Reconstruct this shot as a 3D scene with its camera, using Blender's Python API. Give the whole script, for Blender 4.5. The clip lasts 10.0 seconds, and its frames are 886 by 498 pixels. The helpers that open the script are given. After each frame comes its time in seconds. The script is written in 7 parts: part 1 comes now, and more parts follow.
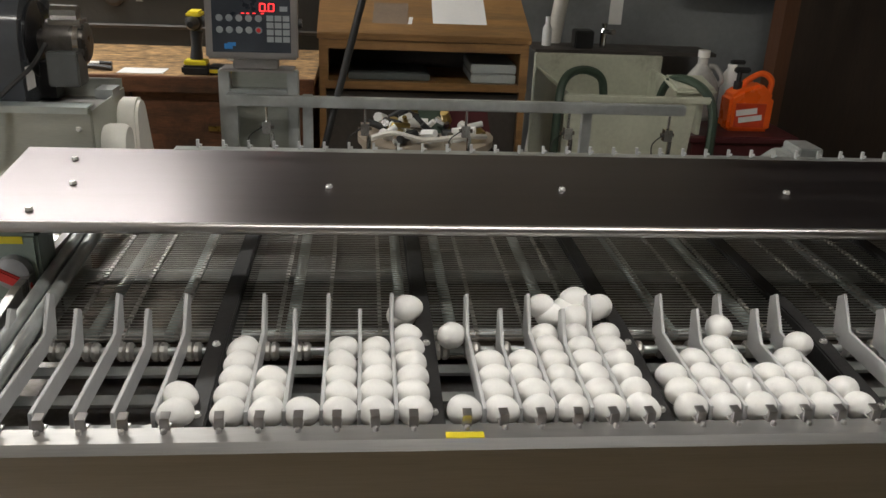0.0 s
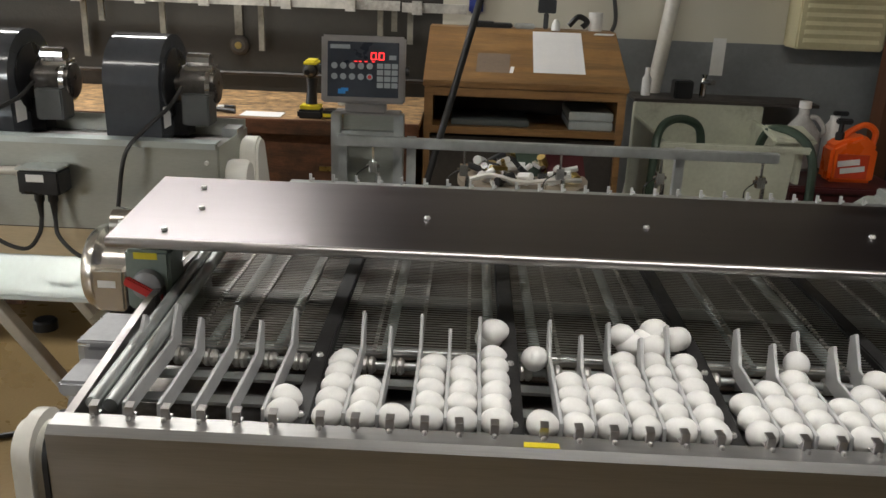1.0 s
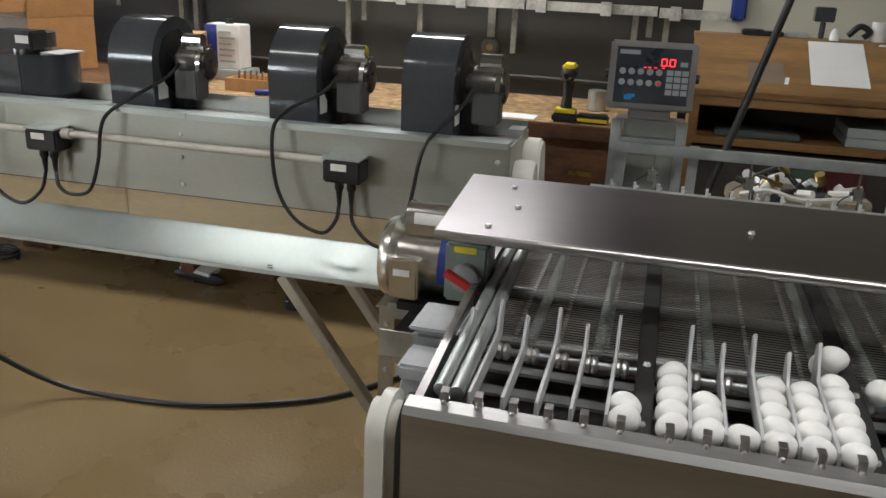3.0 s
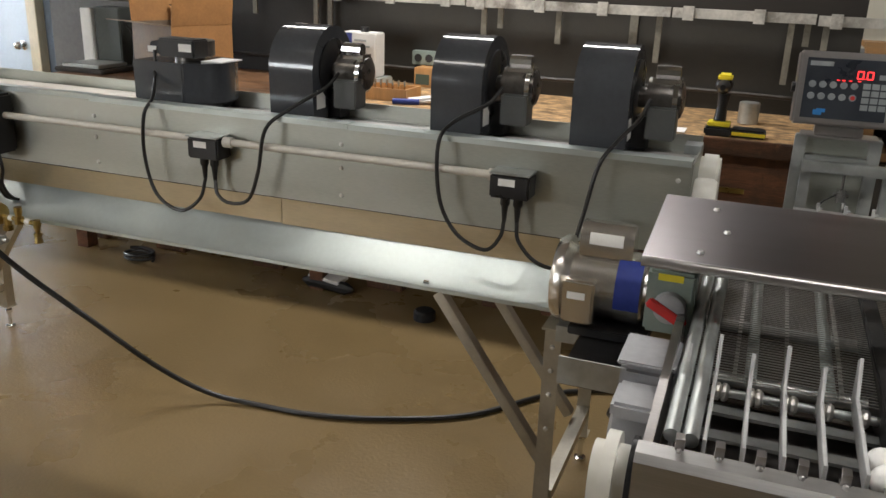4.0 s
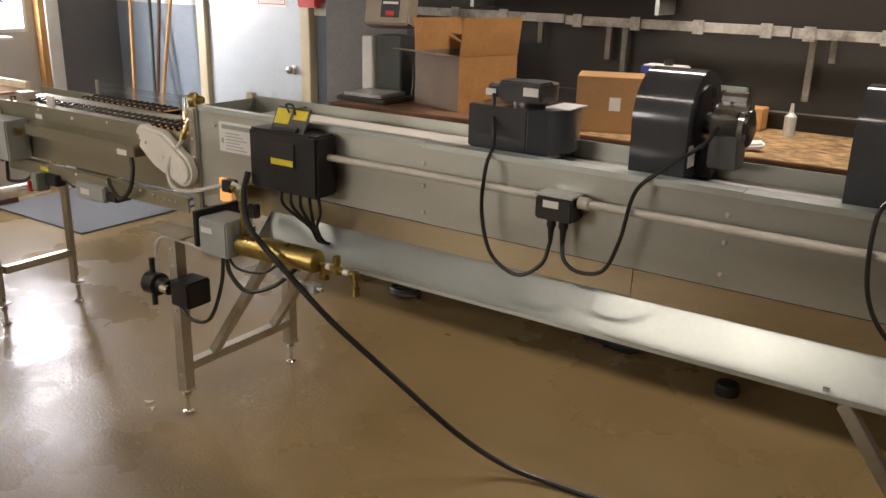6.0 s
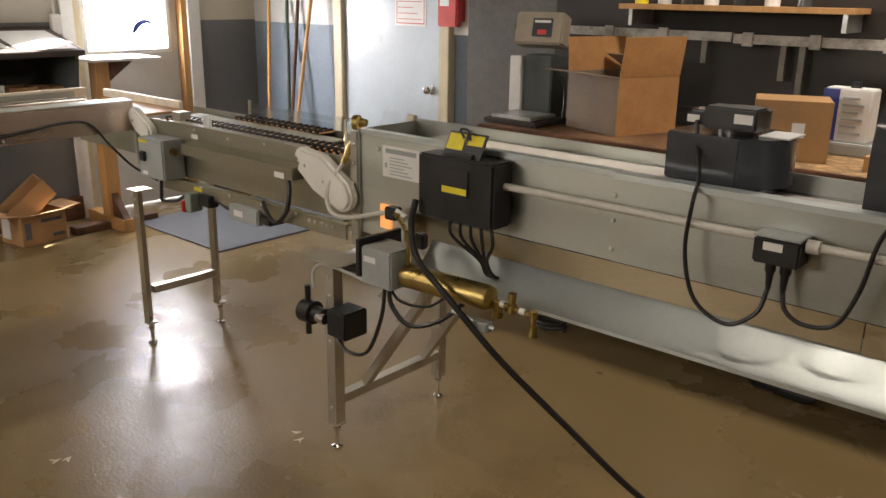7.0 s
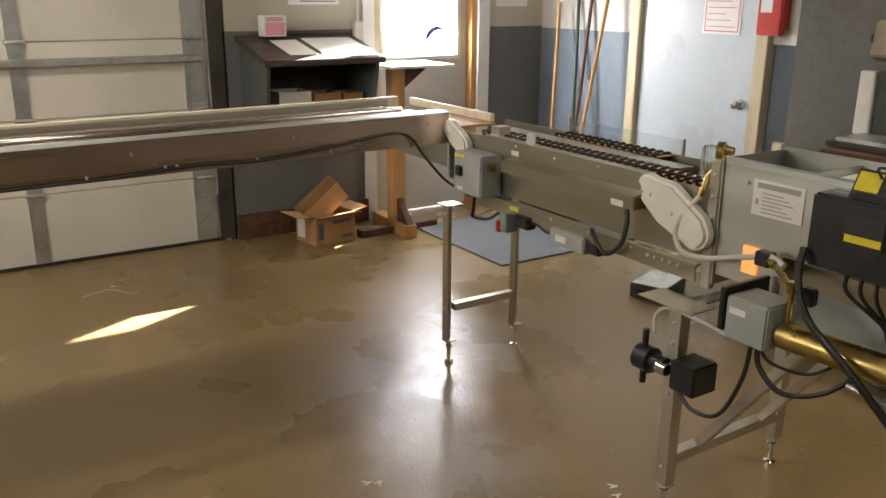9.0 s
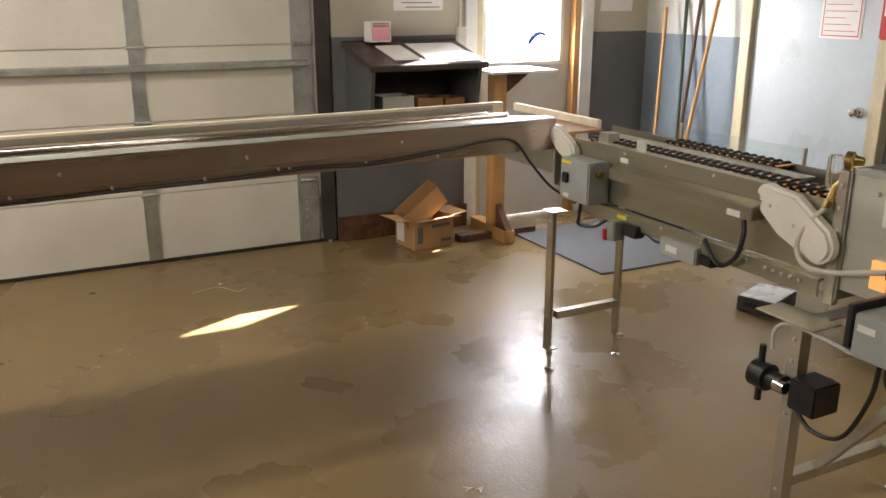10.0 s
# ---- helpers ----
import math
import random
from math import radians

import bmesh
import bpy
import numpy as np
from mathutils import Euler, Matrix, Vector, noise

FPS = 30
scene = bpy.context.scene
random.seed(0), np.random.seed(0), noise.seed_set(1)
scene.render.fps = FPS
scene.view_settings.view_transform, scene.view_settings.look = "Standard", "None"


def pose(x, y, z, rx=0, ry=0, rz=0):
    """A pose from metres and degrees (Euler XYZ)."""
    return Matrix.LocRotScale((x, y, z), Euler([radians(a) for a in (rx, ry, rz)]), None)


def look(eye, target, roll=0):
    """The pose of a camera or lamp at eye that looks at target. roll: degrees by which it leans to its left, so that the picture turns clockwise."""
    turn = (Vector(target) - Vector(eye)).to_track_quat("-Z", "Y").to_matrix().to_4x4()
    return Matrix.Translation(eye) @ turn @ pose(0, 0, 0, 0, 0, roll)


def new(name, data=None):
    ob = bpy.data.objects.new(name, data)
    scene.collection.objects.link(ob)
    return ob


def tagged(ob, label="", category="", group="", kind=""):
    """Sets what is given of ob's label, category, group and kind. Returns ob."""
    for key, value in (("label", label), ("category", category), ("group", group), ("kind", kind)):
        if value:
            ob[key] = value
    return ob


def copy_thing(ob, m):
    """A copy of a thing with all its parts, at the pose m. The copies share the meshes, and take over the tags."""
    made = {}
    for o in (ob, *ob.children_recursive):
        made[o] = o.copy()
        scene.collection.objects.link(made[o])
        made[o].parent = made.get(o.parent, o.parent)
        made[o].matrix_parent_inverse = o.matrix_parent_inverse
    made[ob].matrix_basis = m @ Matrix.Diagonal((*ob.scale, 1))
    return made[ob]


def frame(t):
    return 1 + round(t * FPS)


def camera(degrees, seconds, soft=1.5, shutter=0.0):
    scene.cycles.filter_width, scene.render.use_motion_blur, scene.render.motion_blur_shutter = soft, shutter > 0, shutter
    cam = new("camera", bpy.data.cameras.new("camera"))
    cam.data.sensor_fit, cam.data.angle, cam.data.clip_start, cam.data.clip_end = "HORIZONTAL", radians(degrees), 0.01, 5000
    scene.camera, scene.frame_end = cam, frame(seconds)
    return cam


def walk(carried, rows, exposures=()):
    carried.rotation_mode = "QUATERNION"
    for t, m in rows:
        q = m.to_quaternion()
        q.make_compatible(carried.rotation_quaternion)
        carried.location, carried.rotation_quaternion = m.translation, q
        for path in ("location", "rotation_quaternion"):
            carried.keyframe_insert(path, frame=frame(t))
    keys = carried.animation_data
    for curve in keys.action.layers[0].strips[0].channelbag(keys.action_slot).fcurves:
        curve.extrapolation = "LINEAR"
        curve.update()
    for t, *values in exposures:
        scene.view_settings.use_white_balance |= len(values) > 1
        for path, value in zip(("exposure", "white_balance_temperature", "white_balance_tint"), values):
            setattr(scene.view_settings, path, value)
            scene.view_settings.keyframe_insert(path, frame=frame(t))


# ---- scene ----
cam = camera(55.7, 10.0)
PATH = [
    (0, (-0.003, 0.044, 1.677), (0.19, 1.892, 0.937), 2.6),
    (0.5, (-0.002, -0.018, 1.681), (0.089, 1.86, 1.0), 2.4),
    (1, (0.01, -0.081, 1.684), (-0.036, 1.813, 1.043), 2.1),
    (1.5, (-0.001, -0.117, 1.678), (-0.185, 1.77, 1.042), 2.4),
    (2, (-0.058, -0.12, 1.68), (-0.41, 1.743, 1.045), 2.0),
    (2.2, (-0.093, -0.122, 1.68), (-0.489, 1.734, 1.049), 1.8),
    (3.3, (-0.346, -0.113, 1.672), (-0.853, 1.708, 1.02), 2.3),
    (3.5, (-0.399, -0.113, 1.671), (-0.956, 1.696, 1.025), 1.8),
    (4, (-0.506, -0.08, 1.665), (-1.174, 1.692, 1.023), 2.0),
    (4.5, (-0.646, -0.014, 1.674), (-1.443, 1.709, 1.042), 1.4),
    (5, (-0.79, 0.037, 1.682), (-1.708, 1.692, 1.035), 1.9),
    (5.5, (-0.939, 0.061, 1.693), (-1.95, 1.664, 1.054), 1.5),
    (5.7, (-1.021, 0.056, 1.701), (-2.046, 1.655, 1.077), 1.3),
    (6.8, (-1.378, 0.045, 1.679), (-2.6, 1.508, 1.074), 1.5),
    (7, (-1.45, 0.07, 1.683), (-2.709, 1.51, 1.099), 0.9),
    (7.5, (-1.608, 0.085, 1.693), (-2.95, 1.443, 1.095), 1.8),
    (8, (-1.76, 0.062, 1.697), (-3.161, 1.36, 1.105), 1.4),
    (8.5, (-1.88, 0.022, 1.703), (-3.36, 1.231, 1.112), 1.0),
    (9, (-1.95, -0.024, 1.702), (-3.556, 1.015, 1.117), 0.4),
    (9.5, (-1.979, -0.059, 1.699), (-3.667, 0.84, 1.117), -0.1),
    (10, (-1.994, -0.077, 1.701), (-3.707, 0.781, 1.127), -0.0),
]
walk(cam, [(t, look(eye, target, roll)) for t, eye, target, roll in PATH], exposures=[(0, 4.08, 6350, 10), (1.2, 4.08, 6250, 10), (2.0, 3.86, 6150, 9), (3.4, 4.14, 5980, 9), (4.4, 3.98, 6600, 14), (5.5, 3.88, 7150, 17), (7.5, 3.64, 7100, 15), (10, 3.82, 7150, 14)])

# ---- light ----
SUN_DIR = Vector((1.0, -2.06, -2.08)).normalized()
world = bpy.data.worlds.new("world")
scene.world = world
world.use_nodes = True
wn = world.node_tree
sky = wn.nodes.new("ShaderNodeTexSky")
sky.sky_type, sky.sun_disc = "NISHITA", False
sky.sun_elevation = math.asin(-SUN_DIR.z)
sky.sun_rotation = math.atan2(-SUN_DIR.x, -SUN_DIR.y)
wn.links.new(sky.outputs["Color"], wn.nodes["Background"].inputs["Color"])
wn.nodes["Background"].inputs["Strength"].default_value = 0.05

sun = new("sun", bpy.data.lights.new("sun", "SUN"))
sun.data.energy, sun.data.angle, sun.data.color = 5.0, radians(0.6), (1.0, 0.99, 0.98)
sun.matrix_world = look((0, 0, 8), Vector((0, 0, 8)) + SUN_DIR)


def area(name, x, y, z, sx, sy, watts, color, m=None):
    lamp = new(name, bpy.data.lights.new(name, "AREA"))
    lamp.data.shape, lamp.data.size, lamp.data.size_y = "RECTANGLE", sx, sy
    lamp.data.energy, lamp.data.color = watts, color
    lamp.matrix_world = m if m else pose(x, y, z)
    return lamp


TUBE = (1.0, 0.97, 0.91)
DAY = (0.88, 0.94, 1.0)
area("tube_light", -2.0, 3.75, 2.80, 2.3, 0.18, 3.3, TUBE)
area("tube_light", 0.65, 0.95, 2.96, 2.3, 0.18, 1.8, TUBE)
area("tube_light", -2.25, 0.9, 2.96, 1.3, 0.14, 0.48, TUBE)
# unseen fill tube, added to light the overhead door and belt conveyor
area("tube_light", -5.9, -0.5, 2.96, 0.18, 2.3, 2.7, TUBE)
# daylight through the glazed door
area("door_daylight", 0, 0, 0, 0.62, 0.46, 4.2, DAY, look((-7.72, 3.46, 1.46), (-6.0, 3.1, 0.9)))
# fill light from an unseen high window added in the south wall
area("south_fill", 0, 0, 0, 2.3, 0.85, 4.6, (1.0, 0.96, 0.88), look((-5.2, -3.45, 2.2), (-5.2, -1.0, 1.4)))

# warm light for the washer's inlet lamp, set beyond the end plate to reach the rollers
warm = new("inlet_lamp", bpy.data.lights.new("inlet_lamp", "POINT"))
warm.data.energy, warm.data.color, warm.data.shadow_soft_size = 0.013, (1.0, 0.55, 0.22), 0.02
warm.location = (-3.69, 2.21, 1.15)


# ---- materials ----
def tint(c, k):
    return tuple(min(1.0, v * k) for v in c[:3]) + (1.0,)


def material(name, base, rough=0.5, metal=0.0, vary=0.25, size=6.0, fine=60.0, bump=0.05, stretch=(1, 1, 1), rvary=0.12, coat=0.0, dirt=None, dirt_at=0.62, island=0.0, speck=None, soft=0.09, contrast=1.0, amt=1.0):
    """A surface with a base colour varied at two scales, uneven gloss and fine relief. size, fine: patches per metre."""
    m = bpy.data.materials.new(name)
    m.use_nodes = True
    t = m.node_tree
    n, ln = t.nodes, t.links
    b = n["Principled BSDF"]
    b.inputs["Metallic"].default_value = metal
    b.inputs["Coat Weight"].default_value = coat
    co = n.new("ShaderNodeTexCoord")
    mp = n.new("ShaderNodeMapping")
    mp.inputs["Scale"].default_value = stretch
    ln.new(co.outputs["Object"], mp.inputs["Vector"])
    big, small = n.new("ShaderNodeTexNoise"), n.new("ShaderNodeTexNoise")
    for tex, sc, det in ((big, size, 5), (small, fine, 4)):
        tex.inputs["Scale"].default_value, tex.inputs["Detail"].default_value = sc, det
        ln.new(mp.outputs["Vector"], tex.inputs["Vector"])
    add = n.new("ShaderNodeMath")
    add.operation = "ADD"
    half = n.new("ShaderNodeMath")
    half.operation, half.inputs[1].default_value = "MULTIPLY", 0.45
    ln.new(small.outputs["Fac"], half.inputs[0])
    ln.new(big.outputs["Fac"], add.inputs[0])
    ln.new(half.outputs[0], add.inputs[1])
    ramp = n.new("ShaderNodeValToRGB")
    ramp.color_ramp.elements[0].position, ramp.color_ramp.elements[1].position = 0.725 - 0.275 / contrast, 0.725 + 0.275 / contrast
    ramp.color_ramp.elements[0].color = tint(base, 1 - vary)
    ramp.color_ramp.elements[1].color = tint(base, 1 + vary)
    ln.new(add.outputs[0], ramp.inputs["Fac"])
    out = ramp.outputs["Color"]
    if dirt:
        blot = n.new("ShaderNodeTexNoise")
        blot.inputs["Scale"].default_value, blot.inputs["Detail"].default_value, blot.inputs["Roughness"].default_value = size * 0.6, 8, 0.7
        ln.new(co.outputs["Object"], blot.inputs["Vector"])
        cut = n.new("ShaderNodeValToRGB")
        cut.color_ramp.elements[0].position, cut.color_ramp.elements[1].position = dirt_at - soft, dirt_at + soft
        ln.new(blot.outputs["Fac"], cut.inputs["Fac"])
        mix = n.new("ShaderNodeMix")
        mix.data_type = "RGBA"
        ln.new(cut.outputs["Color"], mix.inputs["Factor"])
        ln.new(out, mix.inputs["A"])
        mix.inputs["B"].default_value = (*dirt, 1)
        out = mix.outputs["Result"]
    if speck:
        for sc, lo, hi, most, col in ((1.0, 0.55, 0.70, 0.60, speck), (2.7, 0.57, 0.68, 0.65, tint(base, 0.45)[:3])):
            sp, sc2 = n.new("ShaderNodeTexNoise"), n.new("ShaderNodeTexNoise")
            sp.inputs["Scale"].default_value, sp.inputs["Detail"].default_value, sp.inputs["Roughness"].default_value = 16 * sc, 6, 0.8
            sc2.inputs["Scale"].default_value, sc2.inputs["Detail"].default_value = 3.1 * sc, 3
            ln.new(co.outputs["Object"], sp.inputs["Vector"])
            ln.new(co.outputs["Object"], sc2.inputs["Vector"])
            r1 = n.new("ShaderNodeMapRange")
            r1.inputs["From Min"].default_value, r1.inputs["From Max"].default_value, r1.inputs["To Max"].default_value = lo, hi, most * amt
            ln.new(sp.outputs["Fac"], r1.inputs["Value"])
            r2 = n.new("ShaderNodeMapRange")
            r2.inputs["From Min"].default_value, r2.inputs["From Max"].default_value = 0.42, 0.62
            ln.new(sc2.outputs["Fac"], r2.inputs["Value"])
            mu = n.new("ShaderNodeMath")
            mu.operation = "MULTIPLY"
            ln.new(r1.outputs["Result"], mu.inputs[0])
            ln.new(r2.outputs["Result"], mu.inputs[1])
            mx = n.new("ShaderNodeMix")
            mx.data_type = "RGBA"
            ln.new(mu.outputs[0], mx.inputs["Factor"])
            ln.new(out, mx.inputs["A"])
            mx.inputs["B"].default_value = (*col, 1)
            out = mx.outputs["Result"]
    if island:
        rnd = n.new("ShaderNodeObjectInfo")
        hsv = n.new("ShaderNodeHueSaturation")
        mr = n.new("ShaderNodeMapRange")
        mr.inputs["To Min"].default_value, mr.inputs["To Max"].default_value = 1 - island, 1 + island
        ln.new(rnd.outputs["Random"], mr.inputs["Value"])
        ln.new(mr.outputs["Result"], hsv.inputs["Value"])
        ln.new(out, hsv.inputs["Color"])
        out = hsv.outputs["Color"]
    ln.new(out, b.inputs["Base Color"])
    rr = n.new("ShaderNodeMapRange")
    rr.inputs["From Min"].default_value, rr.inputs["From Max"].default_value = 0.3, 0.7
    rr.inputs["To Min"].default_value, rr.inputs["To Max"].default_value = max(0.03, rough - rvary), min(1, rough + rvary)
    ln.new(big.outputs["Fac"], rr.inputs["Value"])
    ln.new(rr.outputs["Result"], b.inputs["Roughness"])
    if bump:
        bp = n.new("ShaderNodeBump")
        bp.inputs["Strength"].default_value, bp.inputs["Distance"].default_value = bump, 0.01
        ln.new(small.outputs["Fac"], bp.inputs["Height"])
        ln.new(bp.outputs["Normal"], b.inputs["Normal"])
    return m


def banded(name, low, high, line, rough=0.6):
    """Wall paint in two colours that meet at a height, with stains."""
    m = material(name, low, rough, vary=0.16, size=1.7, fine=45, bump=0.12, dirt=tint(low, 0.72)[:3], dirt_at=0.66)
    t = m.node_tree
    n, ln = t.nodes, t.links
    b = n["Principled BSDF"]
    old = b.inputs["Base Color"].links[0].from_socket
    geo, sep = n.new("ShaderNodeNewGeometry"), n.new("ShaderNodeSeparateXYZ")
    ln.new(geo.outputs["Position"], sep.inputs[0])
    wob = n.new("ShaderNodeTexNoise")
    wob.inputs["Scale"].default_value = 9
    wm = n.new("ShaderNodeMath")
    wm.operation, wm.inputs[1].default_value = "MULTIPLY_ADD", 0.012
    ln.new(wob.outputs["Fac"], wm.inputs[0])
    ln.new(sep.outputs["Z"], wm.inputs[2])
    gt = n.new("ShaderNodeMath")
    gt.operation, gt.inputs[1].default_value = "GREATER_THAN", line
    ln.new(wm.outputs[0], gt.inputs[0])
    up = n.new("ShaderNodeTexNoise")
    up.inputs["Scale"].default_value, up.inputs["Detail"].default_value = 2.2, 8
    ur = n.new("ShaderNodeValToRGB")
    ur.color_ramp.elements[0].position, ur.color_ramp.elements[1].position = 0.3, 0.7
    ur.color_ramp.elements[0].color, ur.color_ramp.elements[1].color = tint(high, 0.82), tint(high, 1.08)
    ln.new(up.outputs["Fac"], ur.inputs["Fac"])
    mix = n.new("ShaderNodeMix")
    mix.data_type = "RGBA"
    ln.new(gt.outputs[0], mix.inputs["Factor"])
    ln.new(old, mix.inputs["A"])
    ln.new(ur.outputs["Color"], mix.inputs["B"])
    ln.new(mix.outputs["Result"], b.inputs["Base Color"])
    return m


def glow(name, color, strength):
    m = bpy.data.materials.new(name)
    m.use_nodes = True
    b = m.node_tree.nodes["Principled BSDF"]
    b.inputs["Base Color"].default_value = (*color, 1)
    b.inputs["Emission Color"].default_value = (*color, 1)
    b.inputs["Emission Strength"].default_value = strength
    return m


def clear(name, color=(1, 1, 1), rough=0.02, ior=1.45):
    m = bpy.data.materials.new(name)
    m.use_nodes = True
    b = m.node_tree.nodes["Principled BSDF"]
    b.inputs["Base Color"].default_value = (*color, 1)
    b.inputs["Roughness"].default_value = rough
    b.inputs["IOR"].default_value = ior
    b.inputs["Transmission Weight"].default_value = 1.0
    return m


M_FLOOR = material("sealed_concrete", (0.228, 0.157, 0.069), 0.31, vary=0.17, size=1.8, fine=75, bump=0.12, rvary=0.13, dirt=(0.205, 0.143, 0.066), dirt_at=0.60, soft=0.40, contrast=0.65, speck=(0.30, 0.22, 0.11), amt=0.3)
M_STEEL = material("brushed_stainless", (0.50, 0.48, 0.47), 0.34, 1.0, vary=0.14, size=3, fine=90, bump=0.03, stretch=(0.15, 6, 1), rvary=0.10)
M_APRON = material("brushed_stainless_apron", (0.46, 0.455, 0.445), 0.36, 0.85, vary=0.16, size=2.5, fine=90, bump=0.03, stretch=(0.15, 1, 6), rvary=0.08)
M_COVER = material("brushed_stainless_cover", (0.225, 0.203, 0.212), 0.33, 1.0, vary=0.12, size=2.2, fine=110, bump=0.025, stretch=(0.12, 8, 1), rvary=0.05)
M_PANEL = material("dull_stainless_sheet", (0.48, 0.495, 0.445), 0.44, 0.92, vary=0.16, size=2.2, fine=120, bump=0.03, stretch=(0.4, 1, 3), rvary=0.09, dirt=(0.50, 0.49, 0.44), dirt_at=0.62, soft=0.12)
M_GALV = material("galvanised_sheet", (0.62, 0.68, 0.665), 0.33, 0.82, vary=0.07, size=5, fine=60, bump=0.02, rvary=0.05)
M_GALVP = material("galvanised_strut", (0.50, 0.52, 0.51), 0.42, 0.85, vary=0.2, size=12, fine=50, bump=0.05)
M_LEG = material("bead_blasted_steel", (0.52, 0.49, 0.42), 0.42, 0.9, vary=0.15, size=5, fine=80, bump=0.04)
M_CHROME = material("chrome", (0.75, 0.75, 0.74), 0.14, 1.0, vary=0.06, size=20, fine=90, bump=0.0, rvary=0.05)
M_CHROMED = material("polished_motor_steel", (0.80, 0.77, 0.72), 0.22, 0.95, vary=0.10, size=6, fine=60, bump=0.02, rvary=0.06)
M_SCREW = material("zinc_screw", (0.72, 0.71, 0.68), 0.3, 0.55, vary=0.1, size=30, fine=90, bump=0.0)
M_ROD = material("wire_rod", (0.62, 0.60, 0.57), 0.44, 1.0, vary=0.1, size=30, fine=90, bump=0.0, rvary=0.05)
M_BLACK = material("black_plastic", (0.016, 0.016, 0.017), 0.38, vary=0.3, size=9, fine=80, bump=0.05)
M_BEAM = material("black_rubber_guide", (0.022, 0.021, 0.021), 0.5, vary=0.35, size=9, fine=90, bump=0.06)
M_CABLE = material("black_cable_sheath", (0.018, 0.017, 0.016), 0.42, vary=0.3, size=14, fine=90, bump=0.04)
M_CHAR = material("charcoal_gloss_paint", (0.056, 0.060, 0.067), 0.16, vary=0.18, size=5, fine=70, bump=0.02, coat=0.4, rvary=0.06)
M_WHITEP = material("white_moulded_plastic", (0.80, 0.78, 0.71), 0.42, vary=0.07, size=7, fine=60, bump=0.03, dirt=(0.62, 0.59, 0.5), dirt_at=0.7)
M_FINGER = material("milky_nylon", (0.50, 0.50, 0.50), 0.42, vary=0.10, size=12, fine=80, bump=0.03)
M_EGG = material("egg_shell", (0.88, 0.865, 0.835), 0.36, vary=0.06, size=18, fine=300, bump=0.02, island=0.045)
M_GREY = material("grey_enclosure_paint", (0.36, 0.385, 0.37), 0.4, vary=0.12, size=8, fine=80, bump=0.05)
M_GREENGREY = material("green_grey_enclosure", (0.23, 0.28, 0.25), 0.45, vary=0.15, size=9, fine=80, bump=0.05)
M_CAST = material("grey_cast_paint", (0.36, 0.365, 0.38), 0.40, vary=0.14, size=12, fine=60, bump=0.08)
M_YELLOW = material("yellow_label", (0.80, 0.66, 0.03), 0.5, vary=0.1, size=20, fine=90, bump=0.0)
M_LABEL = material("white_label", (0.78, 0.77, 0.74), 0.5, vary=0.06, size=20, fine=120, bump=0.0)
M_PAPER = material("paper", (0.80, 0.79, 0.78), 0.8, vary=0.05, size=9, fine=90, bump=0.02)
M_INK = material("grey_print", (0.10, 0.10, 0.11), 0.6, vary=0.2, size=30, fine=90, bump=0.0)
M_RED = material("red_paint", (0.55, 0.03, 0.025), 0.4, vary=0.15, size=12, fine=60, bump=0.02)
M_BLUE = material("blue_label", (0.03, 0.05, 0.25), 0.4, vary=0.2, size=12, fine=60, bump=0.02)
M_BRASS = material("yellow_brass", (0.42, 0.31, 0.11), 0.34, 1.0, vary=0.2, size=14, fine=60, bump=0.03, rvary=0.1, contrast=1.4)
# emission stands in for lamp light showing through the opening
M_LITOPENING = glow("lamp_lit_opening", (1.0, 0.42, 0.13), 0.055)
# strong, mostly diffuse orange: the warm reflections are put into the colour
M_COPPER = material("copper_warm_glint", (0.95, 0.46, 0.18), 0.35, 0.3, vary=0.15, size=14, fine=60, bump=0.02)
M_OSB = material("strand_board", (0.36, 0.225, 0.105), 0.62, vary=0.60, size=26, fine=85, bump=0.25, stretch=(0.55, 1.3, 1), dirt=(0.12, 0.065, 0.032), dirt_at=0.60, contrast=1.9, speck=(0.46, 0.31, 0.16))
M_BOARD = material("worn_plank_top", (0.20, 0.105, 0.052), 0.5, vary=0.4, size=5, fine=45, bump=0.15, stretch=(0.4, 3, 1), dirt=(0.09, 0.048, 0.026), dirt_at=0.57, contrast=1.4, speck=(0.34, 0.21, 0.12), amt=0.7)
M_WORN = material("worn_dark_wood", (0.125, 0.052, 0.024), 0.6, vary=0.5, size=8, fine=60, bump=0.2, stretch=(0.4, 1, 3), dirt=(0.05, 0.025, 0.014), dirt_at=0.56, contrast=1.5, speck=(0.34, 0.17, 0.06))
M_OAK = material("varnished_plywood", (0.25, 0.135, 0.048), 0.42, vary=0.34, size=5, fine=50, bump=0.08, stretch=(0.35, 3, 3), dirt=(0.19, 0.10, 0.04), dirt_at=0.58, contrast=1.7, soft=0.12)
M_PINE = material("raw_pine", (0.50, 0.27, 0.10), 0.6, vary=0.25, size=6, fine=60, bump=0.1, stretch=(3, 3, 0.35))
M_PALE = material("pale_painted_wood", (0.86, 0.78, 0.63), 0.6, vary=0.15, size=5, fine=60, bump=0.1, stretch=(3, 0.35, 1))
M_TRIM = material("painted_door_trim", (0.62, 0.53, 0.36), 0.55, vary=0.2, size=5, fine=50, bump=0.08, stretch=(3, 3, 0.4))
M_CARD = material("cardboard", (0.40, 0.225, 0.10), 0.8, vary=0.14, size=5, fine=70, bump=0.06)
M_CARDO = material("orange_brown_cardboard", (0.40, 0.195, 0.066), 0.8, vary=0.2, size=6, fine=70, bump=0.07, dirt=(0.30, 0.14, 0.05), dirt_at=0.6)
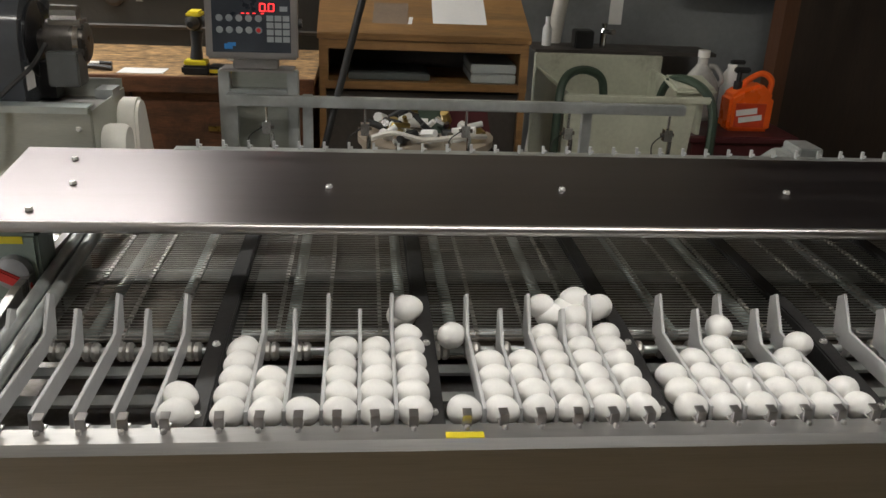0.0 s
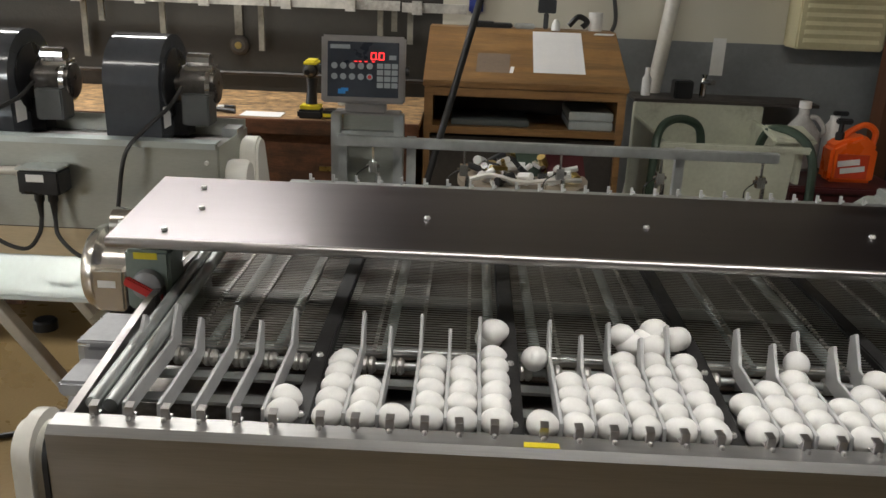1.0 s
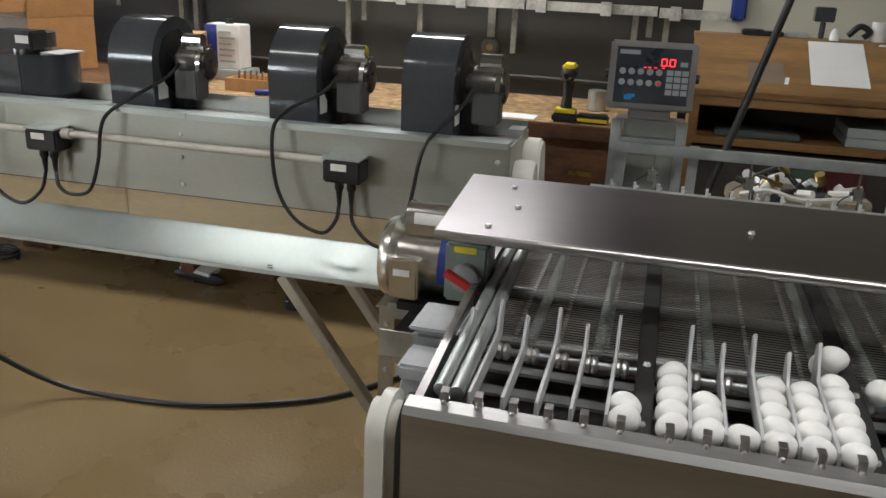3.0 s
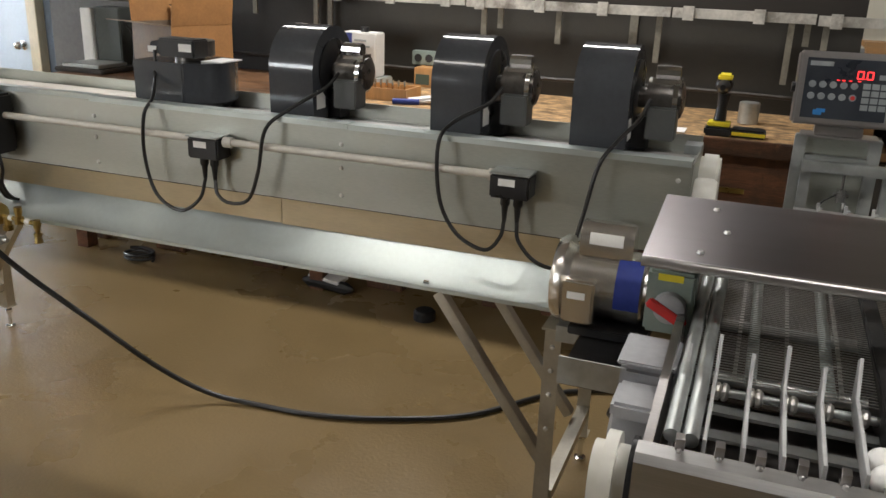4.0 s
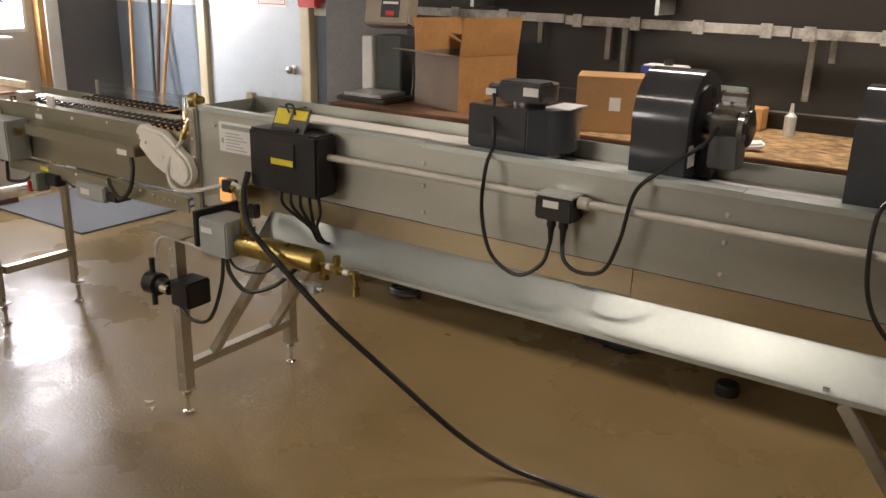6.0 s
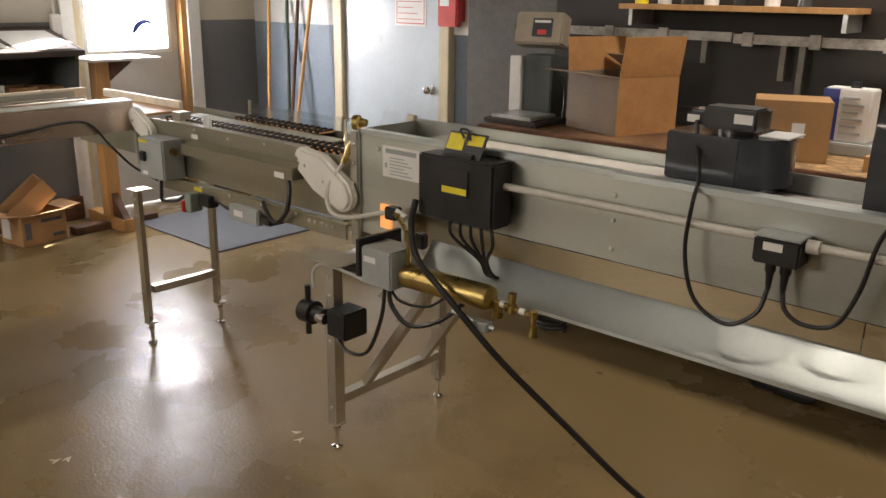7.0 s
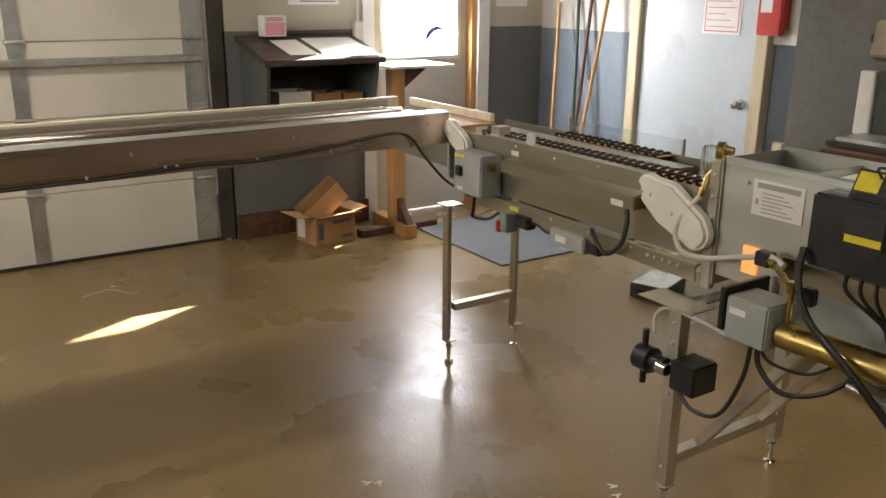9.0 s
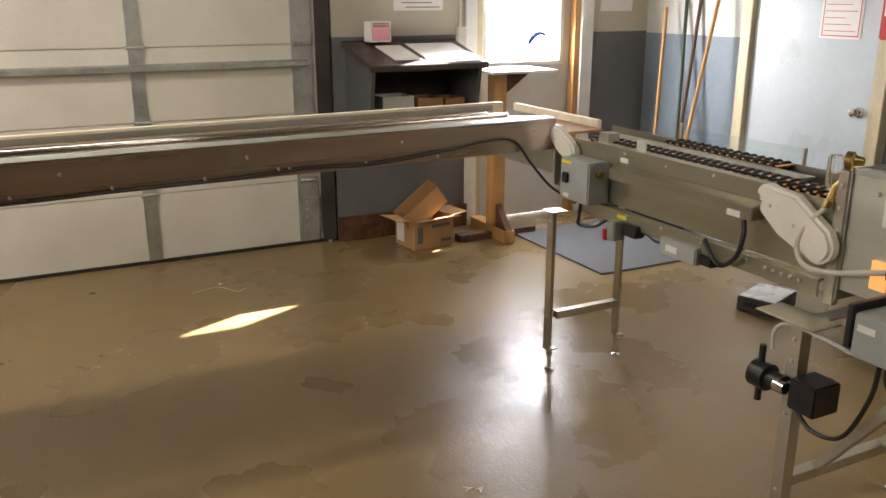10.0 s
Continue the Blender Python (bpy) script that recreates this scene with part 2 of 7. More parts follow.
M_CARDD = material("dark_brown_cardboard", (0.20, 0.145, 0.10), 0.8, vary=0.2, size=6, fine=70, bump=0.08)
M_DDESK = material("dark_stained_desk", (0.055, 0.04, 0.033), 0.4, vary=0.3, size=5, fine=50, bump=0.06, stretch=(3, 0.4, 1))
M_DSIDE = material("green_grey_desk_side", (0.075, 0.085, 0.08), 0.5, vary=0.25, size=5, fine=50, bump=0.06)
M_GDOOR = material("insulated_door_skin", (0.66, 0.63, 0.56), 0.55, vary=0.08, size=2.5, fine=70, bump=0.05)
M_GRUB = material("grey_rubber_mat", (0.115, 0.12, 0.135), 0.8, vary=0.2, size=9, fine=90, bump=0.2)
M_BDOOR = material("pale_blue_door", (0.52, 0.585, 0.64), 0.32, vary=0.10, size=2, fine=60, bump=0.03, dirt=(0.45, 0.51, 0.565), dirt_at=0.66)
M_XDOOR = material("grey_white_door", (0.62, 0.60, 0.57), 0.5, vary=0.10, size=2, fine=60, bump=0.04)
M_ORANGE = material("orange_plastic", (0.86, 0.13, 0.015), 0.34, vary=0.1, size=9, fine=60, bump=0.02)
M_MILK = material("cloudy_plastic", (0.55, 0.55, 0.53), 0.3, vary=0.1, size=9, fine=60, bump=0.02)
M_SINK = material("stained_cast_sink", (0.53, 0.54, 0.43), 0.5, vary=0.16, size=5, fine=60, bump=0.08, dirt=(0.27, 0.25, 0.18), dirt_at=0.62)
M_HOSE = material("green_hose", (0.042, 0.066, 0.045), 0.45, vary=0.2, size=14, fine=90, bump=0.03)
M_MAROON = material("maroon_cabinet", (0.075, 0.018, 0.020), 0.4, vary=0.2, size=6, fine=60, bump=0.03)
M_CREAM = material("cream_heater_paint", (0.62, 0.57, 0.36), 0.45, vary=0.1, size=5, fine=60, bump=0.03)
M_PIPE = material("off_white_pipe", (0.62, 0.59, 0.53), 0.5, vary=0.15, size=8, fine=60, bump=0.05)
M_RACK = material("white_slotted_rail", (0.44, 0.425, 0.385), 0.5, vary=0.25, size=9, fine=60, bump=0.1, dirt=(0.15, 0.13, 0.11), dirt_at=0.58, contrast=1.6)
M_DARKPLATE = material("dark_keypad", (0.02, 0.024, 0.032), 0.35, vary=0.2, size=12, fine=80, bump=0.0)
M_KEY = material("key_white", (0.24, 0.26, 0.265), 0.5, vary=0.1, size=30, fine=90, bump=0.0)
M_LED = glow("red_digits", (1.0, 0.03, 0.03), 0.15)
M_LAMP = glow("lit_diffuser", (1.0, 0.90, 0.74), 0.33)
M_SKYGLOW = glow("bright_outdoors", (0.95, 0.97, 1.0), 0.5)
M_GLASS = clear("window_glass", rough=0.0)
M_POLY = clear("clear_acrylic", (0.92, 0.96, 0.95), 0.05)
M_BELT = material("white_belt", (0.78, 0.74, 0.68), 0.55, vary=0.06, size=6, fine=80, bump=0.05)
M_SPOOL = material("black_spool", (0.02, 0.018, 0.016), 0.16, vary=0.2, size=20, fine=80, bump=0.0)
M_TAN = material("reflective_tan_sheet", (0.66, 0.56, 0.38), 0.34, 0.9, vary=0.14, size=2, fine=90, bump=0.03, stretch=(0.4, 1, 3))
# for dark parts; in channels and desk recesses this colour holds the shade
M_DARKIN = material("near_black_brown", (0.045, 0.038, 0.032), 0.6, vary=0.4, size=9, fine=60, bump=0.1)
M_HEAD = material("beige_scale_head", (0.30, 0.25, 0.19), 0.45, vary=0.15, size=8, fine=70, bump=0.04)
M_HANG = material("grimy_steel_bracket", (0.20, 0.19, 0.155), 0.5, 0.3, vary=0.3, size=9, fine=60, bump=0.08, contrast=1.5)
M_OLIVE = material("olive_grey_stainless", (0.40, 0.38, 0.30), 0.38, 0.95, vary=0.16, size=2.4, fine=110, bump=0.03, stretch=(0.4, 1, 3), rvary=0.08)
M_MOTOR = material("dark_motor_casting", (0.115, 0.105, 0.095), 0.36, 0.6, vary=0.3, size=16, fine=70, bump=0.06, contrast=1.4)
M_TERM = material("grey_terminal_box", (0.072, 0.074, 0.072), 0.4, vary=0.15, size=9, fine=70, bump=0.04)
# dark brown metal for the floor under the wire conveyor
M_INFLOOR = material("dark_brown_metal_sheet", (0.10, 0.078, 0.06), 0.34, 0.85, vary=0.3, size=5, fine=60, bump=0.03, stretch=(1, 0.3, 1), rvary=0.1)
M_TRAY = material("dull_steel_tray", (0.34, 0.325, 0.31), 0.42, 0.85, vary=0.25, size=6, fine=60, bump=0.03, dirt=(0.12, 0.10, 0.085), dirt_at=0.6)
M_JUGP = material("cloudy_jug_plastic", (0.42, 0.41, 0.385), 0.22, vary=0.25, size=14, fine=50, bump=0.05)
# base set near black to offset the tube light close above this wall
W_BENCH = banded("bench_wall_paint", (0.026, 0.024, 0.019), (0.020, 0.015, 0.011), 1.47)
W_SINK = banded("sink_wall_paint", (0.20, 0.208, 0.212), (0.60, 0.57, 0.47), 1.37)
W_WEST = banded("west_wall_paint", (0.15, 0.15, 0.15), (0.50, 0.46, 0.38), 1.45)
W_DOOR = banded("door_wall_paint", (0.20, 0.245, 0.305), (0.62, 0.62, 0.60), 1.435)
M_BLOCK = material("bare_block_wall", (0.13, 0.124, 0.115), 0.8, vary=0.3, size=2, fine=40, bump=0.2, dirt=(0.08, 0.07, 0.062), dirt_at=0.6)
M_PLAIN = material("plain_wall_paint", (0.28, 0.26, 0.225), 0.7, vary=0.12, size=1.5, fine=40, bump=0.1)
M_CURTAIN = material("dark_brown_panel", (0.030, 0.020, 0.014), 0.6, vary=0.4, size=3, fine=30, bump=0.1, stretch=(3, 3, 0.4))
M_POST = material("brown_stained_post", (0.10, 0.042, 0.020), 0.55, vary=0.3, size=5, fine=50, bump=0.1, stretch=(3, 3, 0.4))


# ---- mesh helpers ----
OFF = {}


def box(bm, x0, x1, y0, y1, z0, z1):
    vs = [bm.verts.new((x, y, z)) for x in (x0, x1) for y in (y0, y1) for z in (z0, z1)]
    for f in ((0, 1, 3, 2), (4, 6, 7, 5), (0, 4, 5, 1), (2, 3, 7, 6), (0, 2, 6, 4), (1, 5, 7, 3)):
        bm.faces.new([vs[i] for i in f])
    return vs


def obox(bm, m, x0, x1, y0, y1, z0, z1):
    vs = box(bm, x0, x1, y0, y1, z0, z1)
    for v in vs:
        v.co = m @ v.co
    return vs


def ring(bm, c, a, b, r, n):
    return [bm.verts.new(c + r * (math.cos(2 * math.pi * i / n) * a + math.sin(2 * math.pi * i / n) * b)) for i in range(n)]


def bridge(bm, r0, r1):
    n = len(r0)
    for i in range(n):
        bm.faces.new((r0[i], r0[(i + 1) % n], r1[(i + 1) % n], r1[i]))


def lathe(bm, p, q, rows, n=16):
    """A turned body along p to q; rows of (share of the way, radius)."""
    p, q = Vector(p), Vector(q)
    d = (q - p).normalized()
    a = d.orthogonal().normalized()
    b = d.cross(a)
    last = None
    for s, r in rows:
        cur = ring(bm, p.lerp(q, s), a, b, max(r, 1e-4), n)
        if last:
            bridge(bm, last, cur)
        else:
            bm.faces.new(list(reversed(cur)))
        last = cur
    bm.faces.new(last)


def rod(bm, p, q, r, n=10):
    lathe(bm, p, q, ((0, r), (1, r)), n)


def spline(pts, k=8):
    P = [Vector(p) for p in pts]
    P = [P[0] * 2 - P[1]] + P + [P[-1] * 2 - P[-2]]
    out = []
    for i in range(1, len(P) - 2):
        for j in range(k):
            u = j / k
            out.append(0.5 * (2 * P[i] + (P[i + 1] - P[i - 1]) * u + (2 * P[i - 1] - 5 * P[i] + 4 * P[i + 1] - P[i + 2]) * u * u + (3 * P[i] - P[i - 1] - 3 * P[i + 1] + P[i + 2]) * u ** 3))
    return out + [P[-2]]


def hose(bm, pts, r, n=8, k=8):
    path = spline(pts, k) if k else [Vector(p) for p in pts]
    up = Vector((0.13, 0.21, 0.97))
    last = None
    for i, c in enumerate(path):
        d = (path[min(i + 1, len(path) - 1)] - path[max(i - 1, 0)]).normalized()
        a = d.cross(up)
        a = a.normalized() if a.length > 0.05 else d.orthogonal().normalized()
        b = d.cross(a)
        up = b if b.dot(up) >= 0 else -b
        a = d.cross(up).normalized()
        cur = ring(bm, c, a, d.cross(a), r, n)
        if last:
            bridge(bm, last, cur)
        else:
            bm.faces.new(list(reversed(cur)))
        last = cur
    bm.faces.new(last)


def prism(bm, poly, axis, a, b):
    """A flat outline pushed along an axis from a to b; the outline gives the other two coordinates in order."""
    def at(u, v, w):
        return {"x": (w, u, v), "y": (u, w, v), "z": (u, v, w)}[axis]
    r0 = [bm.verts.new(at(u, v, a)) for u, v in poly]
    r1 = [bm.verts.new(at(u, v, b)) for u, v in poly]
    bm.faces.new(r0)
    bm.faces.new(list(reversed(r1)))
    bridge(bm, r1, r0)


def arc(cx, cy, r, a0, a1, n=8, ry=None):
    return [(cx + r * math.cos(radians(a0 + (a1 - a0) * i / n)), cy + (ry or r) * math.sin(radians(a0 + (a1 - a0) * i / n))) for i in range(n + 1)]


def finish(bm, bevel=0.0, seg=2):
    bmesh.ops.recalc_face_normals(bm, faces=bm.faces)
    if bevel:
        es = [e for e in bm.edges if e.is_manifold and e.calc_face_angle(0) > 0.6]
        bmesh.ops.bevel(bm, geom=es, offset=bevel, segments=seg, affect="EDGES", clamp_overlap=True)


def mesh_of(name, bm, mat_, smooth=True):
    me = bpy.data.meshes.new(name)
    bm.to_mesh(me)
    bm.free()
    me.materials.append(mat_)
    if smooth:
        me.shade_smooth()
        me.set_sharp_from_angle(angle=radians(35))
    return me


def thing(name, x, y, z, label, category, group=""):
    ob = new(name)
    ob.empty_display_size = 0.05
    ob.location = (x, y, z)
    OFF[ob.name] = Vector((x, y, z))
    return tagged(ob, label, category, group)


def part(name, bm, mat_, parent, label="", bevel=0.0, local=False):
    """One mesh under a thing or part. The mesh is given in world metres, or in the thing's own when local."""
    finish(bm, bevel)
    o = OFF[parent.name]
    if not local:
        bmesh.ops.translate(bm, verts=bm.verts, vec=-o)
    ob = new(name, mesh_of(name, bm, mat_))
    ob.parent = parent
    if parent.type == "MESH":
        OFF[ob.name] = o
    OFF[ob.name] = o
    if label:
        ob["label"] = label
    return ob


def solid(name, bm, mat_, label, category, group="", kind="", bevel=0.0):
    """A thing of one mesh, its origin at the middle of its base."""
    finish(bm, bevel)
    lo = Vector([min(v.co[i] for v in bm.verts) for i in range(3)])
    hi = Vector([max(v.co[i] for v in bm.verts) for i in range(3)])
    o = Vector(((lo.x + hi.x) / 2, (lo.y + hi.y) / 2, lo.z))
    bmesh.ops.translate(bm, verts=bm.verts, vec=-o)
    ob = new(name, mesh_of(name, bm, mat_))
    ob.location = o
    OFF[ob.name] = o
    return tagged(ob, label, category, group, kind)


def B():
    return bmesh.new()


def bx(*a):
    bm = B()
    box(bm, *a)
    return bm


def rd(p, q, r, n=12):
    bm = B()
    rod(bm, p, q, r, n)
    return bm


def hs(pts, r, n=8, k=8):
    bm = B()
    hose(bm, pts, r, n, k)
    return bm


def pr(poly, axis, a, b):
    bm = B()
    prism(bm, poly, axis, a, b)
    return bm


def piece(name, me, parent, x, y, z, m=None):
    """A repeated small part that shares its mesh; the place is in world metres."""
    ob = new(name, me)
    ob.parent = parent
    ob.matrix_basis = Matrix.Translation(Vector((x, y, z)) - OFF[parent.name]) @ (m or Matrix.Identity(4))
    return ob


def bolt_mesh(r=0.007, h=0.006, axis="y"):
    bm = B()
    d = {"y": (0, -h, 0), "z": (0, 0, h), "x": (h, 0, 0)}[axis]
    lathe(bm, (0, 0, 0), d, ((0, r), (0.5, r), (1, r * 0.7)), 8)
    finish(bm)
    return mesh_of("bolt", bm, M_SCREW)


BOLT_Y, BOLT_Z, BOLT_X = bolt_mesh(), bolt_mesh(axis="z"), bolt_mesh(axis="x")


# ---- the room ----
solid("floor", bx(-7.9, 4.6, -3.6, 4.9, -0.12, 0.0), M_FLOOR, "tan sealed concrete floor with scuffs and stains", "floor", kind="structure")
solid("ceiling", bx(-7.74, 4.6, -3.6, 4.9, 3.1, 3.2), M_PLAIN, "plain pale ceiling", "ceiling", kind="structure")


def wall(name, x0, x1, y0, y1, mat_, label):
    return solid(name, bx(x0, x1, y0, y1, 0, 3.1), mat_, label, "wall", kind="structure")


def wall_holes(name, axis, a, b, c0, c1, holes, mat_, label):
    """A wall along x or y from a to b, c0 to c1 thick, with openings (from, to, bottom, top)."""
    bm = B()

    def slab(u0, u1, z0, z1):
        if u1 - u0 > 1e-4 and z1 - z0 > 1e-4:
            if axis == "x":
                box(bm, u0, u1, c0, c1, z0, z1)
            else:
                box(bm, c0, c1, u0, u1, z0, z1)
    u = a
    for h0, h1, *zs in sorted(holes):
        slab(u, h0, 0, 3.1)
        for lo, hi in zip([0] + zs[1::2], zs[0::2] + [3.1]):
            slab(h0, h1, lo, hi)
        u = h1
    slab(u, b, 0, 3.1)
    return solid(name, bm, mat_, label, "wall", kind="structure")


# the tall hole over the outside door is added, unseen, for the sun patch
wall_holes("wall_west", "y", -3.6, 4.6, -7.74, -7.60, [(-3.3, 1.88, 0, 2.7), (3.0, 3.28, 0, 2.03), (3.28, 3.90, 0, 3.09), (3.90, 4.03, 0, 2.03)], W_WEST, "dark grey and beige painted wall beside the overhead door")
wall_holes("wall_south", "x", -7.85, 4.6, -3.6, -3.4, [(-6.4, -4.0, 1.75, 2.65)], M_PLAIN, "plain beige wall with an added, unseen high window")
wall("wall_east", 4.4, 4.6, -3.4, 4.6, M_PLAIN, "plain beige wall")
wall("wall_north_1", -7.60, -4.98, 4.60, 4.85, W_DOOR, "blue-grey and white painted wall with a pale blue door")
wall("wall_north_2", -4.98, -4.30, 4.32, 4.85, M_BLOCK, "bare grey-brown block wall at the bench's end")
wall("wall_north_3", -4.30, -0.14, 4.30, 4.85, W_BENCH, "near-black wall behind the workbench")
wall("wall_north_4", -0.14, 4.4, 4.30, 4.85, W_SINK, "grey and cream painted wall behind the sink")
solid("backdrop", bx(-13.2, -13.0, -4, 12, -1.0, 4.4), M_SKYGLOW, "overexposed bright outdoors beyond the glazed door", "backdrop", kind="structure")
# unseen window, added to go with the south fill light
bm = B()
box(bm, -6.4, -4.0, -3.52, -3.50, 1.75, 2.65)
w1 = solid("fill_window", bm, M_GLASS, "unseen high glass window added for fill daylight", "window", kind="structure")
w1.visible_shadow = False

# ceiling tube lights; the last is unseen, added to brighten the overhead door end
for i, (lx, ly, lz) in enumerate(((-2.0, 3.75, 2.82), (0.65, 0.95, 2.98), (-2.25, 0.9, 2.98), (-5.9, -0.5, 2.98))):
    t = thing("ceiling_light", lx, ly, lz, "long fluorescent ceiling light with a white housing", "ceiling light", "ceiling lights")
    cross, hl = i == 3, 0.66 if i == 2 else 1.22
    part("housing", bx(lx - 0.12, lx + 0.12, ly - hl, ly + hl, lz + 0.04, lz + 0.12) if cross else bx(lx - hl, lx + hl, ly - 0.12, ly + 0.12, lz + 0.04, lz + 0.12), M_WHITEP, t, bevel=0.01)
    for k in (-0.05, 0.05):
        part("tube", rd((lx + k, ly - hl + 0.03, lz + 0.02), (lx + k, ly + hl - 0.03, lz + 0.02), 0.018) if cross else rd((lx - hl + 0.03, ly + k, lz + 0.02), (lx + hl - 0.03, ly + k, lz + 0.02), 0.018), M_LAMP, t, "lit fluorescent tube")
    if lz < 2.95:
        for s in (-0.9, 0.9):
            part("chain", rd((lx + s, ly, lz + 0.12), (lx + s, ly, 3.1), 0.004, 6), M_CHROME, t)

# overhead garage door
gd = thing("door_3", -7.66, -0.84, 0, "white insulated overhead garage door, closed, with steel struts", "garage door")
gd["kind"] = "structure"
Z0, PH = 0.0, 0.468
for i in range(6):
    za, zb = Z0 + i * PH, Z0 + (i + 1) * PH - 0.004
    bm = B()
    box(bm, -7.68, -7.64, -3.28, 1.875, za, zb)
    part("panel", bm, M_GDOOR, gd, bevel=0.004)
for yc in (-2.45, -1.43, -0.41, 0.605, 1.675):
    for i in range(6):
        za, zb = Z0 + i * PH + 0.004, Z0 + (i + 1) * PH - 0.008
        w = 0.043 if yc < 1.5 else 0.072
        part("stile", bx(-7.6395, -7.631, yc - w, yc + w, za, zb), M_GALVP, gd, "galvanised steel stile")
    for zz in (Z0 + PH, Z0 + 2 * PH, Z0 + 3 * PH):
        bm = B()
        box(bm, -7.632, -7.624, yc - 0.045, yc + 0.045, zz - 0.045, zz + 0.04)
        rod(bm, (-7.62, yc - 0.055, zz), (-7.62, yc + 0.055, zz), 0.012, 8)
        part("hinge", bm, M_GALVP, gd)
for zz in (1.278, 2.21):
    bm = B()
    prism(bm, [(-7.63, zz - 0.024), (-7.60, zz - 0.024), (-7.575, zz - 0.014), (-7.575, zz + 0.014), (-7.60, zz + 0.024), (-7.63, zz + 0.024)], "y", -3.26, 1.70)
    part("strut", bm, M_GALVP, gd, "galvanised hat-section strut")
part("backing", bx(-7.70, -7.682, -3.28, 1.878, 0.0, 2.70), M_GDOOR, gd)
part("bottom_seal", bx(-7.69, -7.63, -3.28, 1.86, 0.0, 0.022), M_BEAM, gd, "black rubber bottom seal")
part("track", pr([(-7.635, 1.80), (-7.595, 1.80), (-7.595, 1.83), (-7.605, 1.83), (-7.605, 1.815), (-7.635, 1.815)], "z", 0.0, 2.7), M_GALVP, gd)
part("track_angle", bx(-7.60, -7.59, 1.76, 1.86, 0.02, 2.7), M_DARKIN, gd)
part("bracket", bx(-7.632, -7.622, 1.62, 1.76, 0.10, 0.34), M_GALVP, gd)
for zz in (0.14, 0.20, 0.26, 0.31):
    for yy in (1.66, 1.71):
        piece("bolt", BOLT_X, gd, -7.622, yy, zz)
solid("trim", bx(-7.604, -7.56, 1.885, 2.92, 0.0, 0.175), M_WORN, "scuffed bare wood base board", "baseboard", kind="structure", bevel=0.004)

# glazed outside door
xd = thing("door_2", -7.70, 3.42, 0, "grey-white outside door with a sunlit glass pane, closed", "door")
xd["kind"] = "structure"
DY = Matrix.Translation((0, 0.07, 0))
bm = B()
box(bm, -7.72, -7.675, 2.99, 3.818, 0.01, 1.22)
box(bm, -7.72, -7.675, 2.99, 3.055, 1.22, 1.98)
box(bm, -7.72, -7.675, 3.73, 3.818, 1.22, 1.98)
box(bm, -7.72, -7.675, 3.055, 3.73, 1.70, 1.98)
part("slab", bm, M_XDOOR, xd)
bm = B()
for a in ((3.03, 3.062, 1.20, 1.725), (3.722, 3.75, 1.20, 1.725), (3.062, 3.722, 1.20, 1.228), (3.062, 3.722, 1.695, 1.725)):
    box(bm, -7.674, -7.660, *a)
part("glazing_bead", bm, M_LABEL, xd)
g = part("pane", bx(-7.700, -7.694, 3.055, 3.73, 1.22, 1.70), M_GLASS, xd)
g.visible_shadow = False
bm = B()
prism(bm, arc(3.545, 1.345, 0.105, 20, 185, 10) + arc(3.575, 1.315, 0.105, 150, 45, 10), "x", -7.6935, -7.691)
part("sticker", bm, M_BLUE, xd, "dark arched sticker on the glass")
part("jamb", bx(-7.74, -7.60, 3.82, 3.958, 0, 2.03), M_PINE, xd, "worn bare wood jamb")
part("jamb", bx(-7.74, -7.60, 2.933, 2.985, 0, 2.03), M_TRIM, xd)
part("head", bx(-7.74, -7.60, 2.985, 3.82, 1.985, 2.03), M_TRIM, xd)
for zz in (0.25, 1.12, 1.85):
    part("hinge", rd((-7.665, 3.816, zz - 0.05), (-7.665, 3.816, zz + 0.05), 0.009, 8), M_GALVP, xd)
part("casing", bx(-7.598, -7.575, 3.868, 3.975, 0, 2.15), M_LABEL, xd, "white painted casing")
part("casing", bx(-7.598, -7.575, 2.84, 2.932, 0, 2.15), M_LABEL, xd, "white painted casing")
# unseen blocker added outside: stops a stray sun patch beside the carton
part("sun_block_hood", bx(-7.91, -7.722, 2.95, 3.818, 1.735, 1.75), M_XDOOR, xd, "unseen hood added outside to keep sun from the pane")
part("casing", bx(-7.598, -7.575, 2.84, 4.05, 3.092, 3.099), M_LABEL, xd, "white painted casing")

for o in list(xd.children):
    o.matrix_basis = DY @ o.matrix_basis
# unseen pane in that added hole; the sun passes it to the floor
w2 = solid("sun_opening", bx(-7.73, -7.725, 3.28, 3.90, 2.032, 3.09), M_GLASS, "unseen glass pane added over the outside door to let the sun in", "window", kind="structure")
w2.visible_shadow = False

# pale blue inside door
bd = thing("door_1", -5.87, 4.58, 0, "pale blue flush door with a chrome knob, closed", "door")
bd["kind"] = "structure"
part("slab", bx(-6.40, -5.42, 4.555, 4.595, 0.01, 2.05), M_BDOOR, bd, bevel=0.003)
for a in ((-6.50, -6.41), (-5.41, -5.32)):
    part("jamb", bx(a[0], a[1], 4.52, 4.598, 0, 2.16), M_TRIM, bd, "cream painted wood trim", bevel=0.004)
part("head", bx(-6.41, -5.41, 4.52, 4.598, 2.06, 2.16), M_TRIM, bd, bevel=0.004)
bm = B()
lathe(bm, (-5.495, 4.555, 1.022), (-5.495, 4.475, 1.022), ((0, 0.034), (0.1, 0.034), (0.14, 0.013), (0.4, 0.013), (0.5, 0.026), (0.75, 0.031), (0.95, 0.022), (1, 0.008)), 16)
part("knob", bm, M_CHROME, bd, "polished chrome knob")
n1 = thing("notice", -5.76, 4.55, 1.50, "white notice with red print taped to the door", "notice")
part("sheet", bx(-5.86, -5.56, 4.551, 4.554, 1.455, 1.83), M_PAPER, n1)
bm = B()
